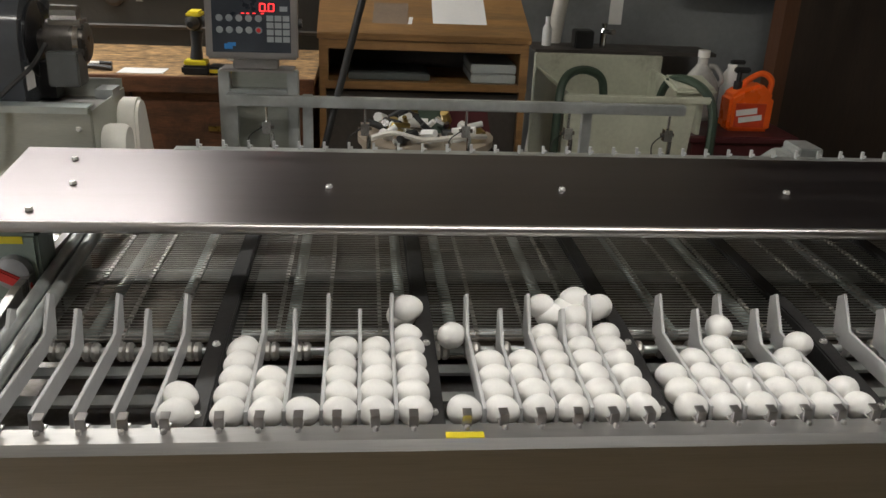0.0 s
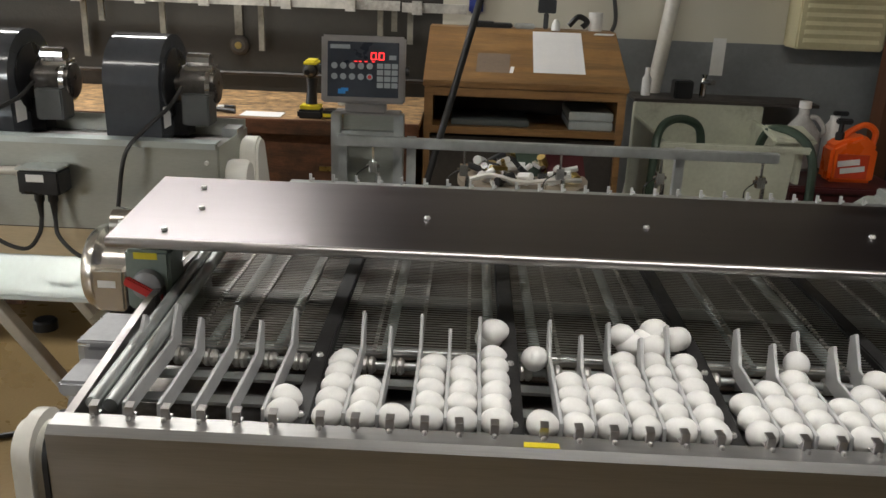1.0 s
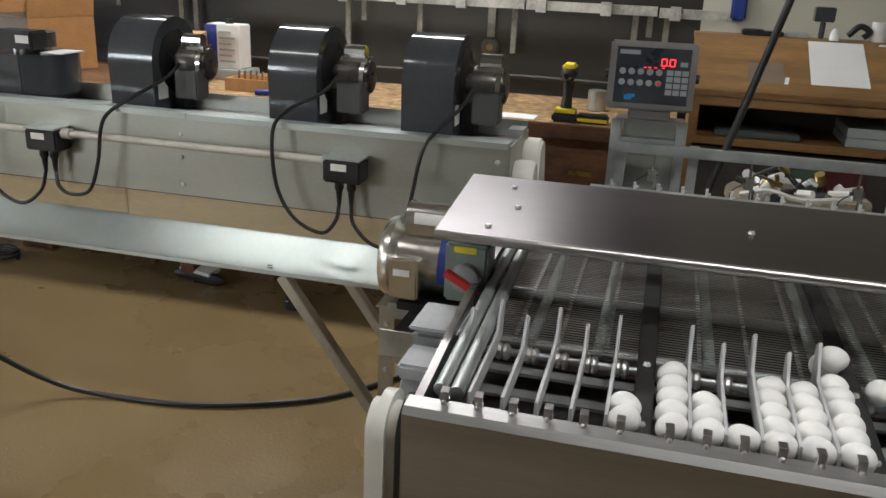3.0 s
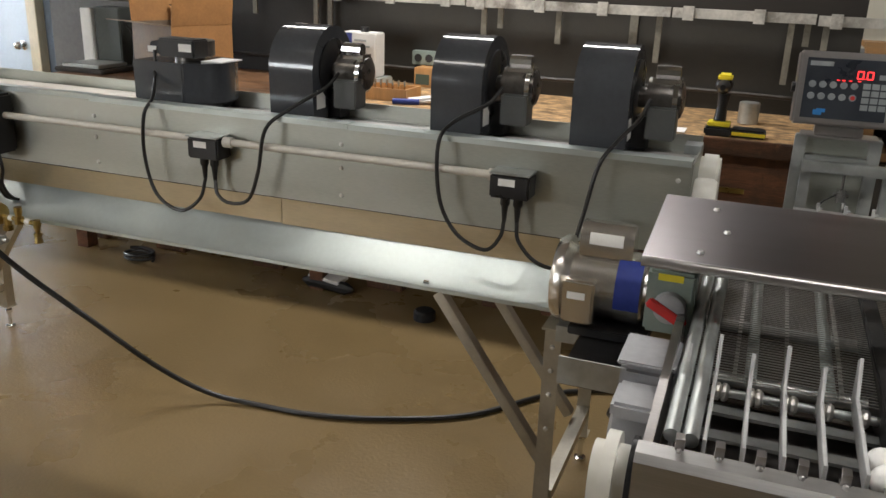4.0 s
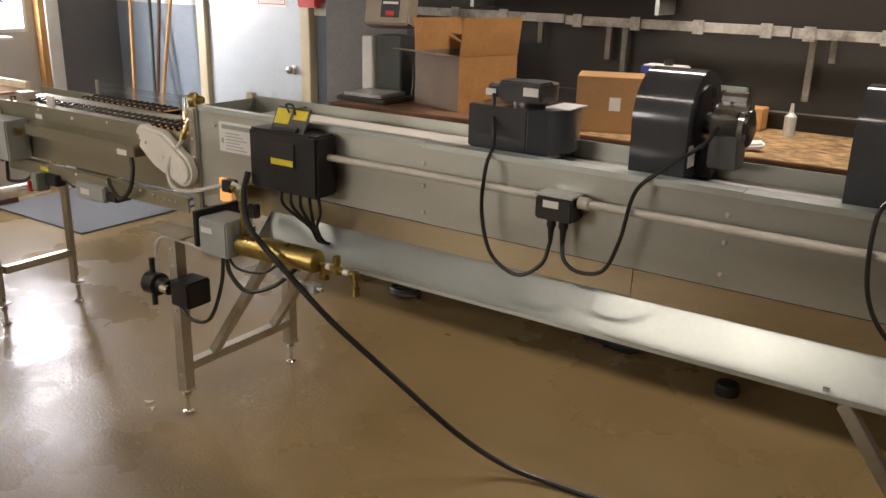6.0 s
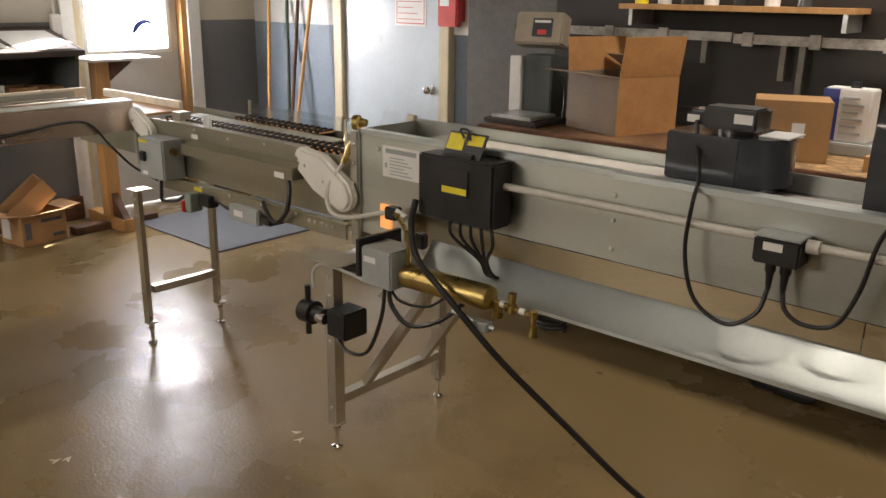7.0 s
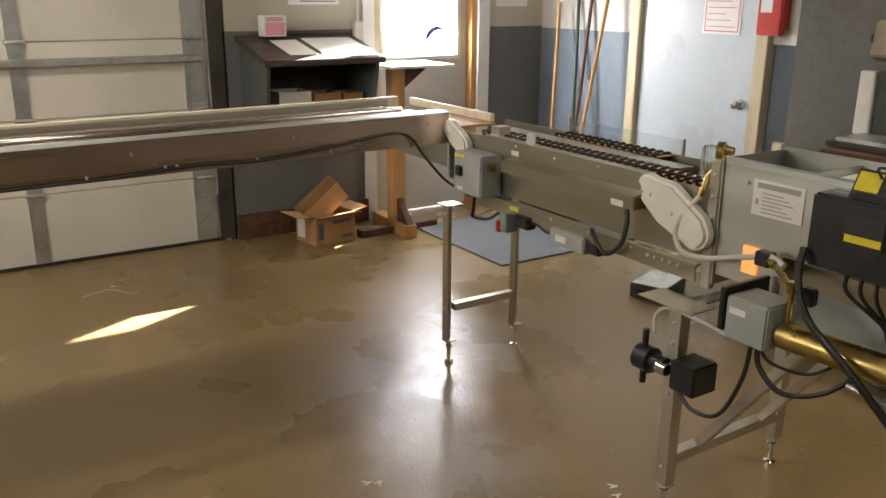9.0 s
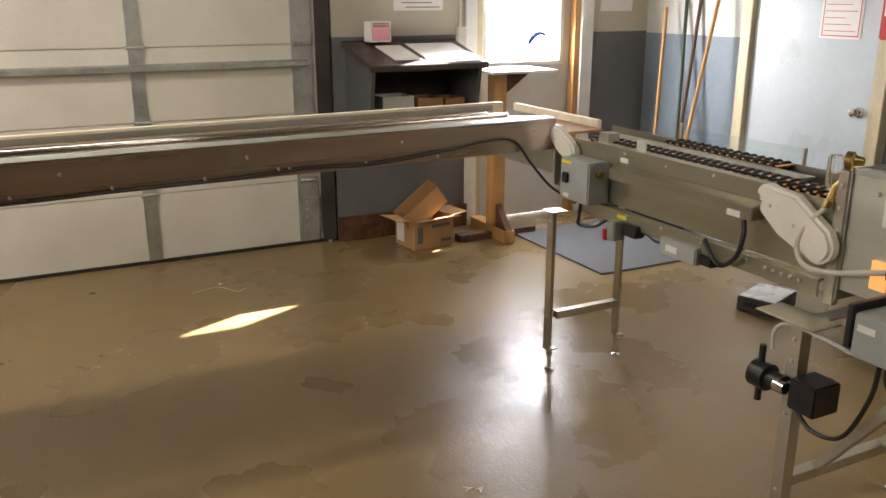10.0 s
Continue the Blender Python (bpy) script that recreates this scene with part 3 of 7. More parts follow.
for i in range(7):
    box(bm, -5.83, -5.60 - 0.04 * (i % 3), 4.5495, 4.5508, 1.50 + i * 0.04, 1.504 + i * 0.04)
box(bm, -5.845, -5.575, 4.5495, 4.5508, 1.47, 1.476)
box(bm, -5.845, -5.84, 4.5495, 4.5508, 1.476, 1.82)
box(bm, -5.58, -5.575, 4.5495, 4.5508, 1.476, 1.82)
part("print", bm, M_RED, n1)
fx = thing("red_wall_box", -5.20, 4.55, 1.42, "red metal box on a white board on the wall", "wall box")
part("board", bx(-5.315, -5.145, 4.57, 4.599, 1.41, 1.95), M_LABEL, fx)
part("case", bx(-5.375, -5.20, 4.46, 4.515, 1.465, 1.90), M_RED, fx, bevel=0.01)
part("bracket", bx(-5.30, -5.22, 4.515, 4.57, 1.50, 1.85), M_RED, fx)
part("sheet", bx(-5.35, -5.27, 4.4585, 4.4595, 1.60, 1.72), M_PAPER, fx)

# brooms leaning in the corner
for i, (x0, x1, y1, tilt, mt) in enumerate(((-7.07, -7.275, 4.45, 1.63, M_PINE), (-6.895, -7.14, 4.53, 1.75, M_HOSE), (-6.93, -6.985, 4.53, 1.72, M_POST), (-6.82, -6.72, 4.45, 1.72, M_PINE))):
    b_ = thing("broom", x0, y1 - 0.15, 0, "long-handled broom leaning against the wall", "broom", "brooms in the corner")
    part("stick", rd((x0, y1 - 0.16, 0.12), (x1, y1 + 0.06, tilt), 0.014), mt, b_)
    part("head", bx(x0 - 0.15, x0 + 0.15, y1 - 0.20, y1 - 0.12, 0.09, 0.13), M_POST, b_, bevel=0.006)
    part("bristles", bx(x0 - 0.145, x0 + 0.145, y1 - 0.195, y1 - 0.125, 0.0, 0.09), M_BEAM, b_)

# items on the west wall
fd = thing("wall_desk", -7.34, 2.420, 0.86, "dark sloping writing desk fixed to the wall", "desk")
bm = B()
prism(bm, [(-7.59, 1.418), (-7.05, 1.283), (-7.05, 1.243), (-7.59, 1.378)], "y", 1.942, 2.805)
part("lid", bm, M_DDESK, fd, bevel=0.004)
for yy in (1.972, 2.757):
    bm = B()
    prism(bm, [(-7.598, 0.88), (-7.17, 0.88), (-7.10, 1.253), (-7.598, 1.375)], "y", yy, yy + 0.025)
    part("side_panel", bm, M_DSIDE, fd)
part("shelf", bx(-7.598, -7.17, 1.997, 2.757, 0.885, 0.91), M_DDESK, fd)
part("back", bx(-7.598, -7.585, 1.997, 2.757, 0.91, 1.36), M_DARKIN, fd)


def on_lid(x):
    return 1.418 + (x + 7.59) * (1.283 - 1.418) / 0.54


for (xa, xb, ya, yb) in ((-7.45, -7.14, 2.132, 2.352), (-7.48, -7.08, 2.372, 2.770)):
    bm = B()
    vs = [bm.verts.new((x, y, on_lid(x) + d)) for d in (0.003, 0.005) for x, y in ((xa, ya), (xb, ya + 0.02), (xb, yb), (xa, yb - 0.03))]
    for f in ((3, 2, 1, 0), (4, 5, 6, 7), (0, 1, 5, 4), (1, 2, 6, 5), (2, 3, 7, 6), (3, 0, 4, 7)):
        bm.faces.new([vs[i] for i in f])
    solid("paper_sheet", bm, M_PAPER, "sunlit white paper lying on the desk lid", "paper")
for (ya, yb, h, mt, lab) in ((2.100, 2.330, 0.15, M_LABEL, "open white cardboard box on the desk shelf"), (2.360, 2.550, 0.13, M_CARD, "open brown cardboard box on the desk shelf"), (2.575, 2.720, 0.12, M_CARD, "small brown cardboard box on the desk shelf")):
    t = thing("cardboard_box", -7.32, (ya + yb) / 2, 0.91, lab, "box")
    part("front", bx(-7.245, -7.24, ya, yb, 0.911, 0.911 + h), mt, t)
    part("back", bx(-7.46, -7.455, ya, yb, 0.911, 0.911 + h), mt, t)
    part("side", bx(-7.455, -7.245, ya, ya + 0.005, 0.911, 0.911 + h), mt, t)
    part("side", bx(-7.455, -7.245, yb - 0.005, yb, 0.911, 0.911 + h), mt, t)
    part("base", bx(-7.455, -7.245, ya + 0.005, yb - 0.005, 0.911, 0.915), mt, t)
pk = thing("glove_box", -7.50, 2.240, 1.42, "small white box with a pink front panel on the desk", "box")
zb_ = on_lid(-7.555) + 0.002
part("carton", bx(-7.555, -7.44, 2.100, 2.256, zb_, zb_ + 0.137), M_LABEL, pk, bevel=0.003)
part("panel", bx(-7.4398, -7.4385, 2.112, 2.244, zb_ + 0.01, zb_ + 0.092), material("pink_print", (0.75, 0.33, 0.38), 0.5), pk)
bm = B()
for i in range(3):
    box(bm, -7.4384, -7.438, 2.118, 2.238, zb_ + 0.10 + i * 0.010, zb_ + 0.105 + i * 0.010)
part("print", bm, M_RED, pk)
sg = thing("wall_sign", -7.59, 2.620, 1.62, "white printed sign on the wall", "sign")
part("sheet", bx(-7.598, -7.592, 2.342, 2.726, 1.615, 1.95), M_PAPER, sg)
bm = B()
for i in range(4):
    box(bm, -7.5915, -7.591, 2.43 - 0.03 * (i % 2), 2.70 - 0.06 * (i % 2), 1.635 + i * 0.03, 1.641 + i * 0.03)
part("print", bm, M_INK, sg)
part("sheet", bx(-7.598, -7.592, 4.12, 4.43, 1.60, 1.90), M_PAPER, thing("wall_sign", -7.59, 4.26, 1.56, "blank white board on the wall", "sign"))
sw = thing("light_switch", -7.59, 2.86, 1.40, "grey metal switch box with a conduit up the wall", "switch")
part("case", bx(-7.598, -7.55, 2.83, 2.90, 1.36, 1.50), M_PIPE, sw, bevel=0.005)
part("conduit", rd((-7.58, 2.865, 1.50), (-7.58, 2.865, 3.1), 0.012), M_PIPE, sw)

# small stand with a white top before the glazed door
ts = thing("wooden_stand", -7.20, 3.08, 0, "homemade pine stand with a white top and crossed feet", "stand")
part("tabletop", bx(-7.42, -7.0, 2.815, 3.335, 1.20, 1.218), M_LABEL, ts, bevel=0.003)
part("post", bx(-7.25, -7.15, 2.91, 3.01, 0.09, 1.20), M_PINE, ts, bevel=0.003)
part("foot", bx(-7.50, -6.98, 2.915, 3.005, 0.0, 0.09), M_PINE, ts, bevel=0.004)
part("foot", bx(-7.25, -7.15, 2.65, 2.913, 0.0, 0.05), M_WORN, ts, bevel=0.004)
part("foot", bx(-7.25, -7.15, 3.007, 3.29, 0.0, 0.05), M_WORN, ts, bevel=0.004)
bm = B()
prism(bm, [(-7.15, 0.09), (-6.99, 0.09), (-7.15, 0.26)], "y", 2.935, 2.985)
part("brace", bm, M_WORN, ts)
bm = B()
prism(bm, [(3.01, 1.20), (3.23, 1.20), (3.01, 1.04)], "x", -7.22, -7.18)
part("brace", bm, M_WORN, ts)

# open carton on the floor
cb = thing("open_carton", -7.20, 2.425, 0, "open brown cardboard carton with torn flaps and printed sides", "carton")
R = pose(-7.258, 2.41, 0, 0, 0, 8) @ Matrix.Diagonal((1.08, 1.09, 1.17, 1.0))
for a in ((-0.12, -0.115, -0.15, 0.15, 0.002, 0.18), (0.115, 0.12, -0.15, 0.15, 0.002, 0.18), (-0.115, 0.115, -0.15, -0.145, 0.002, 0.18), (-0.115, 0.115, 0.145, 0.15, 0.002, 0.18), (-0.115, 0.115, -0.145, 0.145, 0.002, 0.006)):
    bm = B()
    obox(bm, R, *a)
    part("side", bm, M_CARD, cb)
for m_, w, d in ((R @ pose(0.12, 0, 0.18) @ pose(0, 0, 0, 0, -12, 0), 0.11, 0.28), (R @ pose(0, -0.15, 0.18, 0, 0, -90) @ pose(0, 0, 0, 0, -8, 0), 0.12, 0.22), (R @ pose(0, 0.15, 0.18, 0, 0, 90) @ pose(0, 0, 0, 0, -5, 0), 0.12, 0.22)):
    bm = B()
    obox(bm, m_, 0, w, -d / 2, d / 2, -0.002, 0.002)
    part("flap", bm, M_CARD, cb)
bm = B()
obox(bm, R, -0.10, -0.01, -0.1515, -0.1505, 0.03, 0.15)
part("label", bm, M_LABEL, cb, "white shipping label")
for a in ((0.1205, 0.1215, -0.02, 0.12, 0.125, 0.145), (0.1205, 0.1215, 0.05, 0.13, 0.03, 0.05), (0.1205, 0.1215, -0.13, -0.09, 0.04, 0.14)):
    bm = B()
    obox(bm, R, *a)
    part("print", bm, M_INK, cb)
# a second tray tipped up inside it
T = R @ pose(-0.01, 0.0, 0.17, 0, -38, 72)
for a in ((-0.13, 0.17, -0.10, 0.12, 0.0, 0.005), (-0.13, 0.17, 0.12, 0.125, 0.0, 0.12), (-0.13, 0.17, -0.105, -0.10, 0.0, 0.12), (0.17, 0.175, -0.105, 0.125, 0.0, 0.12)):
    bm = B()
    obox(bm, T, *a)
    part("inner_tray", bm, M_CARD, cb)

solid("floor_mat", bx(-7.20, -6.09, 3.11, 4.35, 0.0, 0.012), M_GRUB, "dark grey rubber mat lying on the concrete", "mat", bevel=0.003)
fb = thing("floor_box", -5.12, 3.5, 0, "flat grey metal box with papers on its top, on the floor", "box")
FB = pose(-5.25, 3.42, 0, 0, 0, 20)
for nm, a_, mt, bv in (("case", (0, 0.22, 0, 0.30, 0.0, 0.085), M_TERM, 0.004), ("paper_pad", (0.006, 0.214, 0.006, 0.294, 0.0855, 0.0885), M_MILK, 0), ("slot", (0.04, 0.12, -0.004, 0.0, 0.035, 0.06), M_BLACK, 0)):
    bm = B()
    obox(bm, FB, *a_)
    part(nm, bm, mt, fb, bevel=bv)
solid("floor_scrap", hs([(-6.9, 0.7, 0.004), (-6.95, 0.86, 0.004), (-6.82, 0.95, 0.004), (-6.86, 1.02, 0.004)], 0.0018, 5), M_LABEL, "short end of white string on the floor", "string")

for x, y, a_ in ((-4.335, 1.19, 40), (-4.31, 1.225, 100), (-3.845, 1.93, 10), (-3.79, 1.90, 70), (-7.02, 0.89, 20)):
    bm = B()
    for k in range(3):
        obox(bm, pose(x + 0.008 * k, y + 0.010 * (k % 2), 0.0005, 4, 0, a_ + 35 * k), -0.014, 0.014, -0.0025, 0.0025, 0.0, 0.003)
    solid("floor_scrap", bm, M_PALE, "small pale wood shaving on the concrete", "shaving", "shavings on the floor")


# ---- egg washer ----
X0, X1 = -3.64, -0.66          # ends of the washer
YF, YB = 2.12, 2.41            # front and back sheets
wa = thing("egg_washer", -2.15, 2.26, 0, "long stainless egg washer on braced legs with a galvanised trough", "egg washer")
bm = B()
box(bm, X0, -2.60, YF, YF + 0.004, 0.955, 1.212)
box(bm, -2.60, X1, YF - 0.003, YF + 0.004, 0.955, 1.210)
part("front_sheet", bm, M_PANEL, wa)
for a, b, y, z in ((X0, -2.60, YF, 1.212), (-2.60, -1.64, YF - 0.018, 1.210), (-1.638, X1, YF - 0.018, 1.208)):
    bm = B()
    prism(bm, [(y - 0.004, z - 0.012), (y - 0.004, z + 0.0045), (YF + 0.03, z + 0.0045), (YF + 0.03, z), (y, z), (y, z - 0.012)], "x", a, b)
    part("top_lip", bm, M_GALV, wa, "bright folded galvanised lip")
part("back_sheet", bx(X0, X1, YB, YB + 0.004, 0.94, 1.225), M_PANEL, wa)
part("end_plate", bx(X0 - 0.004, X0, YF - 0.01, YB + 0.01, 0.80, 1.216), M_PANEL, wa)
part("front_skirt", bx(X0, -3.40, YF, YF + 0.004, 0.835, 0.9545), M_PANEL, wa)
part("end_plate", bx(X1, X1 + 0.004, YF, YB + 0.004, 0.94, 1.20), M_PANEL, wa)
part("end_post", bx(X0 - 0.045, X0 - 0.006, YF - 0.014, YF + 0.012, 0.78, 1.205), M_LEG, wa, bevel=0.003)
part("end_post", bx(X0 - 0.045, X0 - 0.006, YB - 0.012, YB + 0.014, 0.78, 1.235), M_LEG, wa, bevel=0.003)
bm = B()
box(bm, -2.42, X1, YF + 0.03, YB, 1.168, 1.174)
part("top_deck", bm, M_STEEL, wa, "brushed steel deck between the blowers")
part("divider", bx(-3.37, -3.366, YF + 0.004, YB, 1.02, 1.21), M_PANEL, wa)
part("divider", bx(-2.43, -2.42, YF + 0.004, YB, 1.02, 1.19), M_PANEL, wa)
part("belt", bx(-3.36, -2.43, YF + 0.07, YB - 0.02, 1.12, 1.188), M_BELT, wa, "white belt inside the open channel")
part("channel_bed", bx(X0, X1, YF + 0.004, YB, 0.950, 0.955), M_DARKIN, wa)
# recessed lower sheet and drip trough
bm = B()
box(bm, X0 + 0.05, -1.93, 2.19, 2.194, 0.82, 0.9495)
part("lower_sheet", bm, M_TAN, wa)
part("lower_sheet", bx(-1.926, -0.80, 2.188, 2.192, 0.82, 0.9495), M_TAN, wa)
bm = B()
FACE = [(2.084, 0.756), (2.084, 0.746), (2.092, 0.744)] + [(2.092 + 0.098 * u, 0.744 + 0.102 * u ** 1.12) for u in (0.08, 0.2, 0.35, 0.5, 0.65, 0.8, 0.92, 1.0)] + [(2.300, 0.846)]
prism(bm, FACE + [(y_ + 0.001, z_ - 0.004) for y_, z_ in reversed(FACE[2:])] + [(2.081, 0.744), (2.081, 0.756)], "x", -3.35, -0.90)
part("drip_trough", bm, M_GALV, wa, "bright galvanised drip trough")
part("bolt_plate", bx(-1.386, -1.370, 2.100, 2.106, 0.758, 0.768), M_CHROME, wa)
# screws in the front sheet
for xx in (-3.55, -2.60, -1.67, -0.69):
    for zz in ((1.147, 1.075, 0.99) if xx > -3 and xx < -1 else (1.155,)):
        piece("screw", BOLT_Y, wa, xx, YF - 0.003, zz)
for zz in (1.16, 1.09, 1.02, 0.95, 0.88):
    piece("screw", BOLT_Y, wa, X0 - 0.025, YF - 0.014, zz)
# legs
LEG = [(0.0, 0.0), (0.045, 0.0), (0.045, 0.045), (0.041, 0.045), (0.041, 0.004), (0.0, 0.004)]


def angle_leg(parent, x, y, ztop, flip=1, zbot=0.11):
    bm = B()
    prism(bm, [(x + flip * u, y + v) for u, v in LEG], "z", zbot, ztop)
    leg = part("leg", bm, M_LEG, parent)
    bm = B()
    lathe(bm, (x + flip * 0.022, y + 0.022, 0.0), (x + flip * 0.022, y + 0.022, zbot + 0.03), ((0, 0.022), (0.07, 0.022), (0.1, 0.009), (0.5, 0.009), (0.52, 0.015), (0.62, 0.015), (0.64, 0.009), (1, 0.009)), 10)
    part("levelling_foot", bm, M_CHROME, leg, "threaded steel levelling foot")
    part("foot_plate", bx(min(x, x + flip * 0.046) - 0.002, max(x, x + flip * 0.046) + 0.002, y - 0.002, y + 0.048, zbot - 0.006, zbot), M_LEG, leg)
    return leg


for x, fl in ((-3.66, 1), (-0.925, -1)):
    angle_leg(wa, x, 1.95, 0.745, fl)
    angle_leg(wa, x, 2.53, 0.745, fl)
    xs = sorted((x, x + fl * 0.045))
    part("cross_bar", bx(xs[0] + 0.004, xs[1], 1.996, 2.528, 0.19, 0.225), M_LEG, wa)
    part("top_bar", bx(xs[0] - 0.01, xs[1], 1.95, 2.575, 0.746, 0.752), M_LEG, wa)
    for yy in (2.10, 2.43):
        bm = B()
        d = Vector((fl * 0.36, 0, 0.50))
        p = Vector((x + fl * 0.05, yy, 0.24))
        side = Vector((0, 0.02, 0))
        nrm = d.normalized().cross(Vector((0, 1, 0))) * 0.016
        vs = [bm.verts.new(p + d * u + side * s + nrm * k) for u in (0, 1) for s in (-1, 1) for k in (-1, 1)]
        for f in ((0, 1, 3, 2), (4, 6, 7, 5), (0, 4, 5, 1), (2, 3, 7, 6), (0, 2, 6, 4), (1, 5, 7, 3)):
            bm.faces.new([vs[i] for i in f])
        part("brace", bm, M_LEG, wa, bevel=0.002)
    for zz in (0.70, 0.63, 0.557, 0.45, 0.178):
        piece("screw", BOLT_Y, wa, x + fl * 0.022, 1.95, zz)
part("top_plate", bx(-3.785, -3.56, 1.93, 2.05, 0.753, 0.757), M_LEG, wa, bevel=0.001)
# right end cap rollers
bm = B()
lathe(bm, (-0.655, 2.20, 1.10), (-0.595, 2.20, 1.10), ((0, 0.045), (0.2, 0.05), (0.8, 0.05), (1, 0.042)), 20)
part("end_cap", bm, M_WHITEP, wa, "white rounded plastic end cap", bevel=0.0)
bm = B()
prism(bm, arc(2.36, 1.13, 0.055, 20, 180, 10) + [(2.30, 0.99), (2.47, 0.99)], "x", -0.655, -0.60)
part("end_cap", bm, M_WHITEP, wa, "white rounded plastic end cap", bevel=0.008)
bm = B()
box(bm, -0.70, -0.655, 2.30, 2.37, 1.19, 1.215)
rod(bm, (-0.67, 2.25, 1.18), (-0.67, 2.42, 1.18), 0.01, 8)
part("hinge_bracket", bm, M_GALVP, wa)
# conduit and junction boxes
part("conduit", rd((-2.98, 2.075, 1.122), (-2.17, 2.075, 1.122), 0.0115), M_PIPE, wa, "off-white conduit")
part("conduit", rd((-2.05, 2.075, 1.122), (-1.17, 2.075, 1.122), 0.0115), M_PIPE, wa, "off-white conduit")
part("collar", rd((-3.0, 2.075, 1.122), (-2.96, 2.075, 1.122), 0.018), M_PIPE, wa)
for xx in (-2.055, -1.19):
    part("collar", rd((xx, 2.075, 1.122), (xx + 0.03 if xx < -2 else xx + 0.02, 2.075, 1.122), 0.017), M_PIPE, wa)
for xa in (-2.172, -1.178):
    jb = part("junction_box", bx(xa, xa + 0.112, 2.042, YF - 0.004, 1.066, 1.132), M_BLACK, wa, "black junction box", bevel=0.005)
    part("lid", bx(xa - 0.002, xa + 0.114, 2.038, YF - 0.005, 1.133, 1.139), M_GALVP, jb, "grey metal lid", bevel=0.002)
    part("label", bx(xa + 0.025, xa + 0.072, 2.0405, 2.0415, 1.102, 1.122), M_LABEL, jb)
    for s, mt in ((0.038, M_GREENGREY), (0.075, M_CHROME)):
        bm = B()
        lathe(bm, (xa + s, 2.075, 1.066), (xa + s, 2.075, 0.995), ((0, 0.013), (0.3, 0.014), (0.42, 0.010), (1, 0.006)), 10)
        part("gland", bm, M_BLACK, jb)
# control box
cbx = part("control_box", bx(-3.265, -2.955, 2.015, YF - 0.004, 0.990, 1.195), M_BLACK, wa, "matt black control box with yellow warning labels", bevel=0.008)
bm = B()
prism(bm, [(2.02, 1.196), (2.10, 1.196), (2.10, 1.215), (2.03, 1.21)], "x", -3.16, -3.05)
part("hood", bm, M_BLACK, cbx, bevel=0.003)
bm = B()
obox(bm, pose(-3.10, 2.035, 1.193, -28, 0, 0), -0.075, 0.075, -0.003, 0.003, 0.0, 0.085)
part("flap", bm, M_BLACK, cbx)
bm = B()
obox(bm, pose(-3.10, 2.035, 1.193, -28, 0, 0), -0.07, -0.005, -0.0042, -0.0032, 0.025, 0.078)
obox(bm, pose(-3.10, 2.035, 1.193, -28, 0, 0), 0.01, 0.068, -0.0042, -0.0032, 0.045, 0.078)
part("warning_label", bm, M_YELLOW, cbx)
part("recess", bx(-3.16, -3.05, 2.010, 2.0145, 1.075, 1.16), M_BEAM, cbx, bevel=0.002)
part("warning_label", bx(-3.155, -3.055, 2.0085, 2.0098, 1.085, 1.105), M_YELLOW, cbx)
part("latch", hs([(-3.10, 2.05, 1.255), (-3.115, 2.05, 1.28), (-3.085, 2.05, 1.28), (-3.075, 2.05, 1.25)], 0.004, 6), M_BLACK, cbx)
for i in range(5):
    x = -3.16 + i * 0.042
    part("wire", hs([(x, 2.06, 0.985), (x + 0.008, 2.06, 0.93), (-3.06 + 0.008 * i, 2.09, 0.86), (-3.055 + 0.008 * i, 2.13, 0.80), (-3.055 + 0.008 * i, 2.24, 0.775)], 0.006, 6), M_CABLE, cbx)
# maker's plate with unreadable print
npl = part("name_plate", bx(-3.527, -3.353, YF - 0.0035, YF - 0.001, 1.063, 1.172), M_LABEL, wa, "white printed maker's plate")
bm = B()
for i in range(6):
    box(bm, -3.492, -3.385 - 0.018 * (i % 3), YF - 0.0048, YF - 0.0036, 1.073 + i * 0.0115, 1.0765 + i * 0.0115)
box(bm, -3.512, -3.366, YF - 0.0048, YF - 0.0036, 1.147, 1.163)
box(bm, -3.515, -3.505, YF - 0.0048, YF - 0.0036, 1.095, 1.112)
part("print", bm, M_GREY, npl)
# heater, pump and plumbing at the washer's end
gb = part("heater_box", bx(-3.415, -3.275, 1.90, 2.03, 0.745, 0.875), M_GREY, wa, "grey steel heater terminal box", bevel=0.006)
part("label", bx(-3.40, -3.345, 1.8985, 1.8995, 0.825, 0.845), M_LABEL, gb)
part("bracket", bx(-3.435, -3.418, 1.895, 2.10, 0.765, 0.895), M_BLACK, gb, "black mounting bracket", bevel=0.002)
bt = B()
lathe(bt, (-3.272, 1.965, 0.790), (-2.90, 1.965, 0.800), ((0, 0.02), (0.02, 0.040), (0.94, 0.040), (0.97, 0.036), (1, 0.018)), 20)
tank = part("brass_tank", bt, M_BRASS, wa, "polished brass heater barrel")
bm = B()
rod(bm, (-3.255, 1.965, 0.83), (-3.255, 1.965, 0.93), 0.009)
rod(bm, (-3.255, 1.965, 0.93), (-3.36, 2.03, 0.955), 0.009)
lathe(bm, (-3.255, 1.965, 0.915), (-3.255, 1.965, 0.95), ((0, 0.014), (1, 0.014)), 8)
lathe(bm, (-3.36, 2.03, 0.955), (-3.42, 2.06, 0.965), ((0, 0.013), (0.5, 0.016), (1, 0.009)), 8)
part("pipe", bm, M_BRASS, tank)
bm = B()
rod(bm, (-2.91, 1.965, 0.795), (-2.74, 1.965, 0.786), 0.008)
lathe(bm, (-2.83, 1.965, 0.776), (-2.83, 1.965, 0.836), ((0, 0.016), (0.4, 0.016), (0.45, 0.01), (0.7, 0.013), (1, 0.013)), 10)
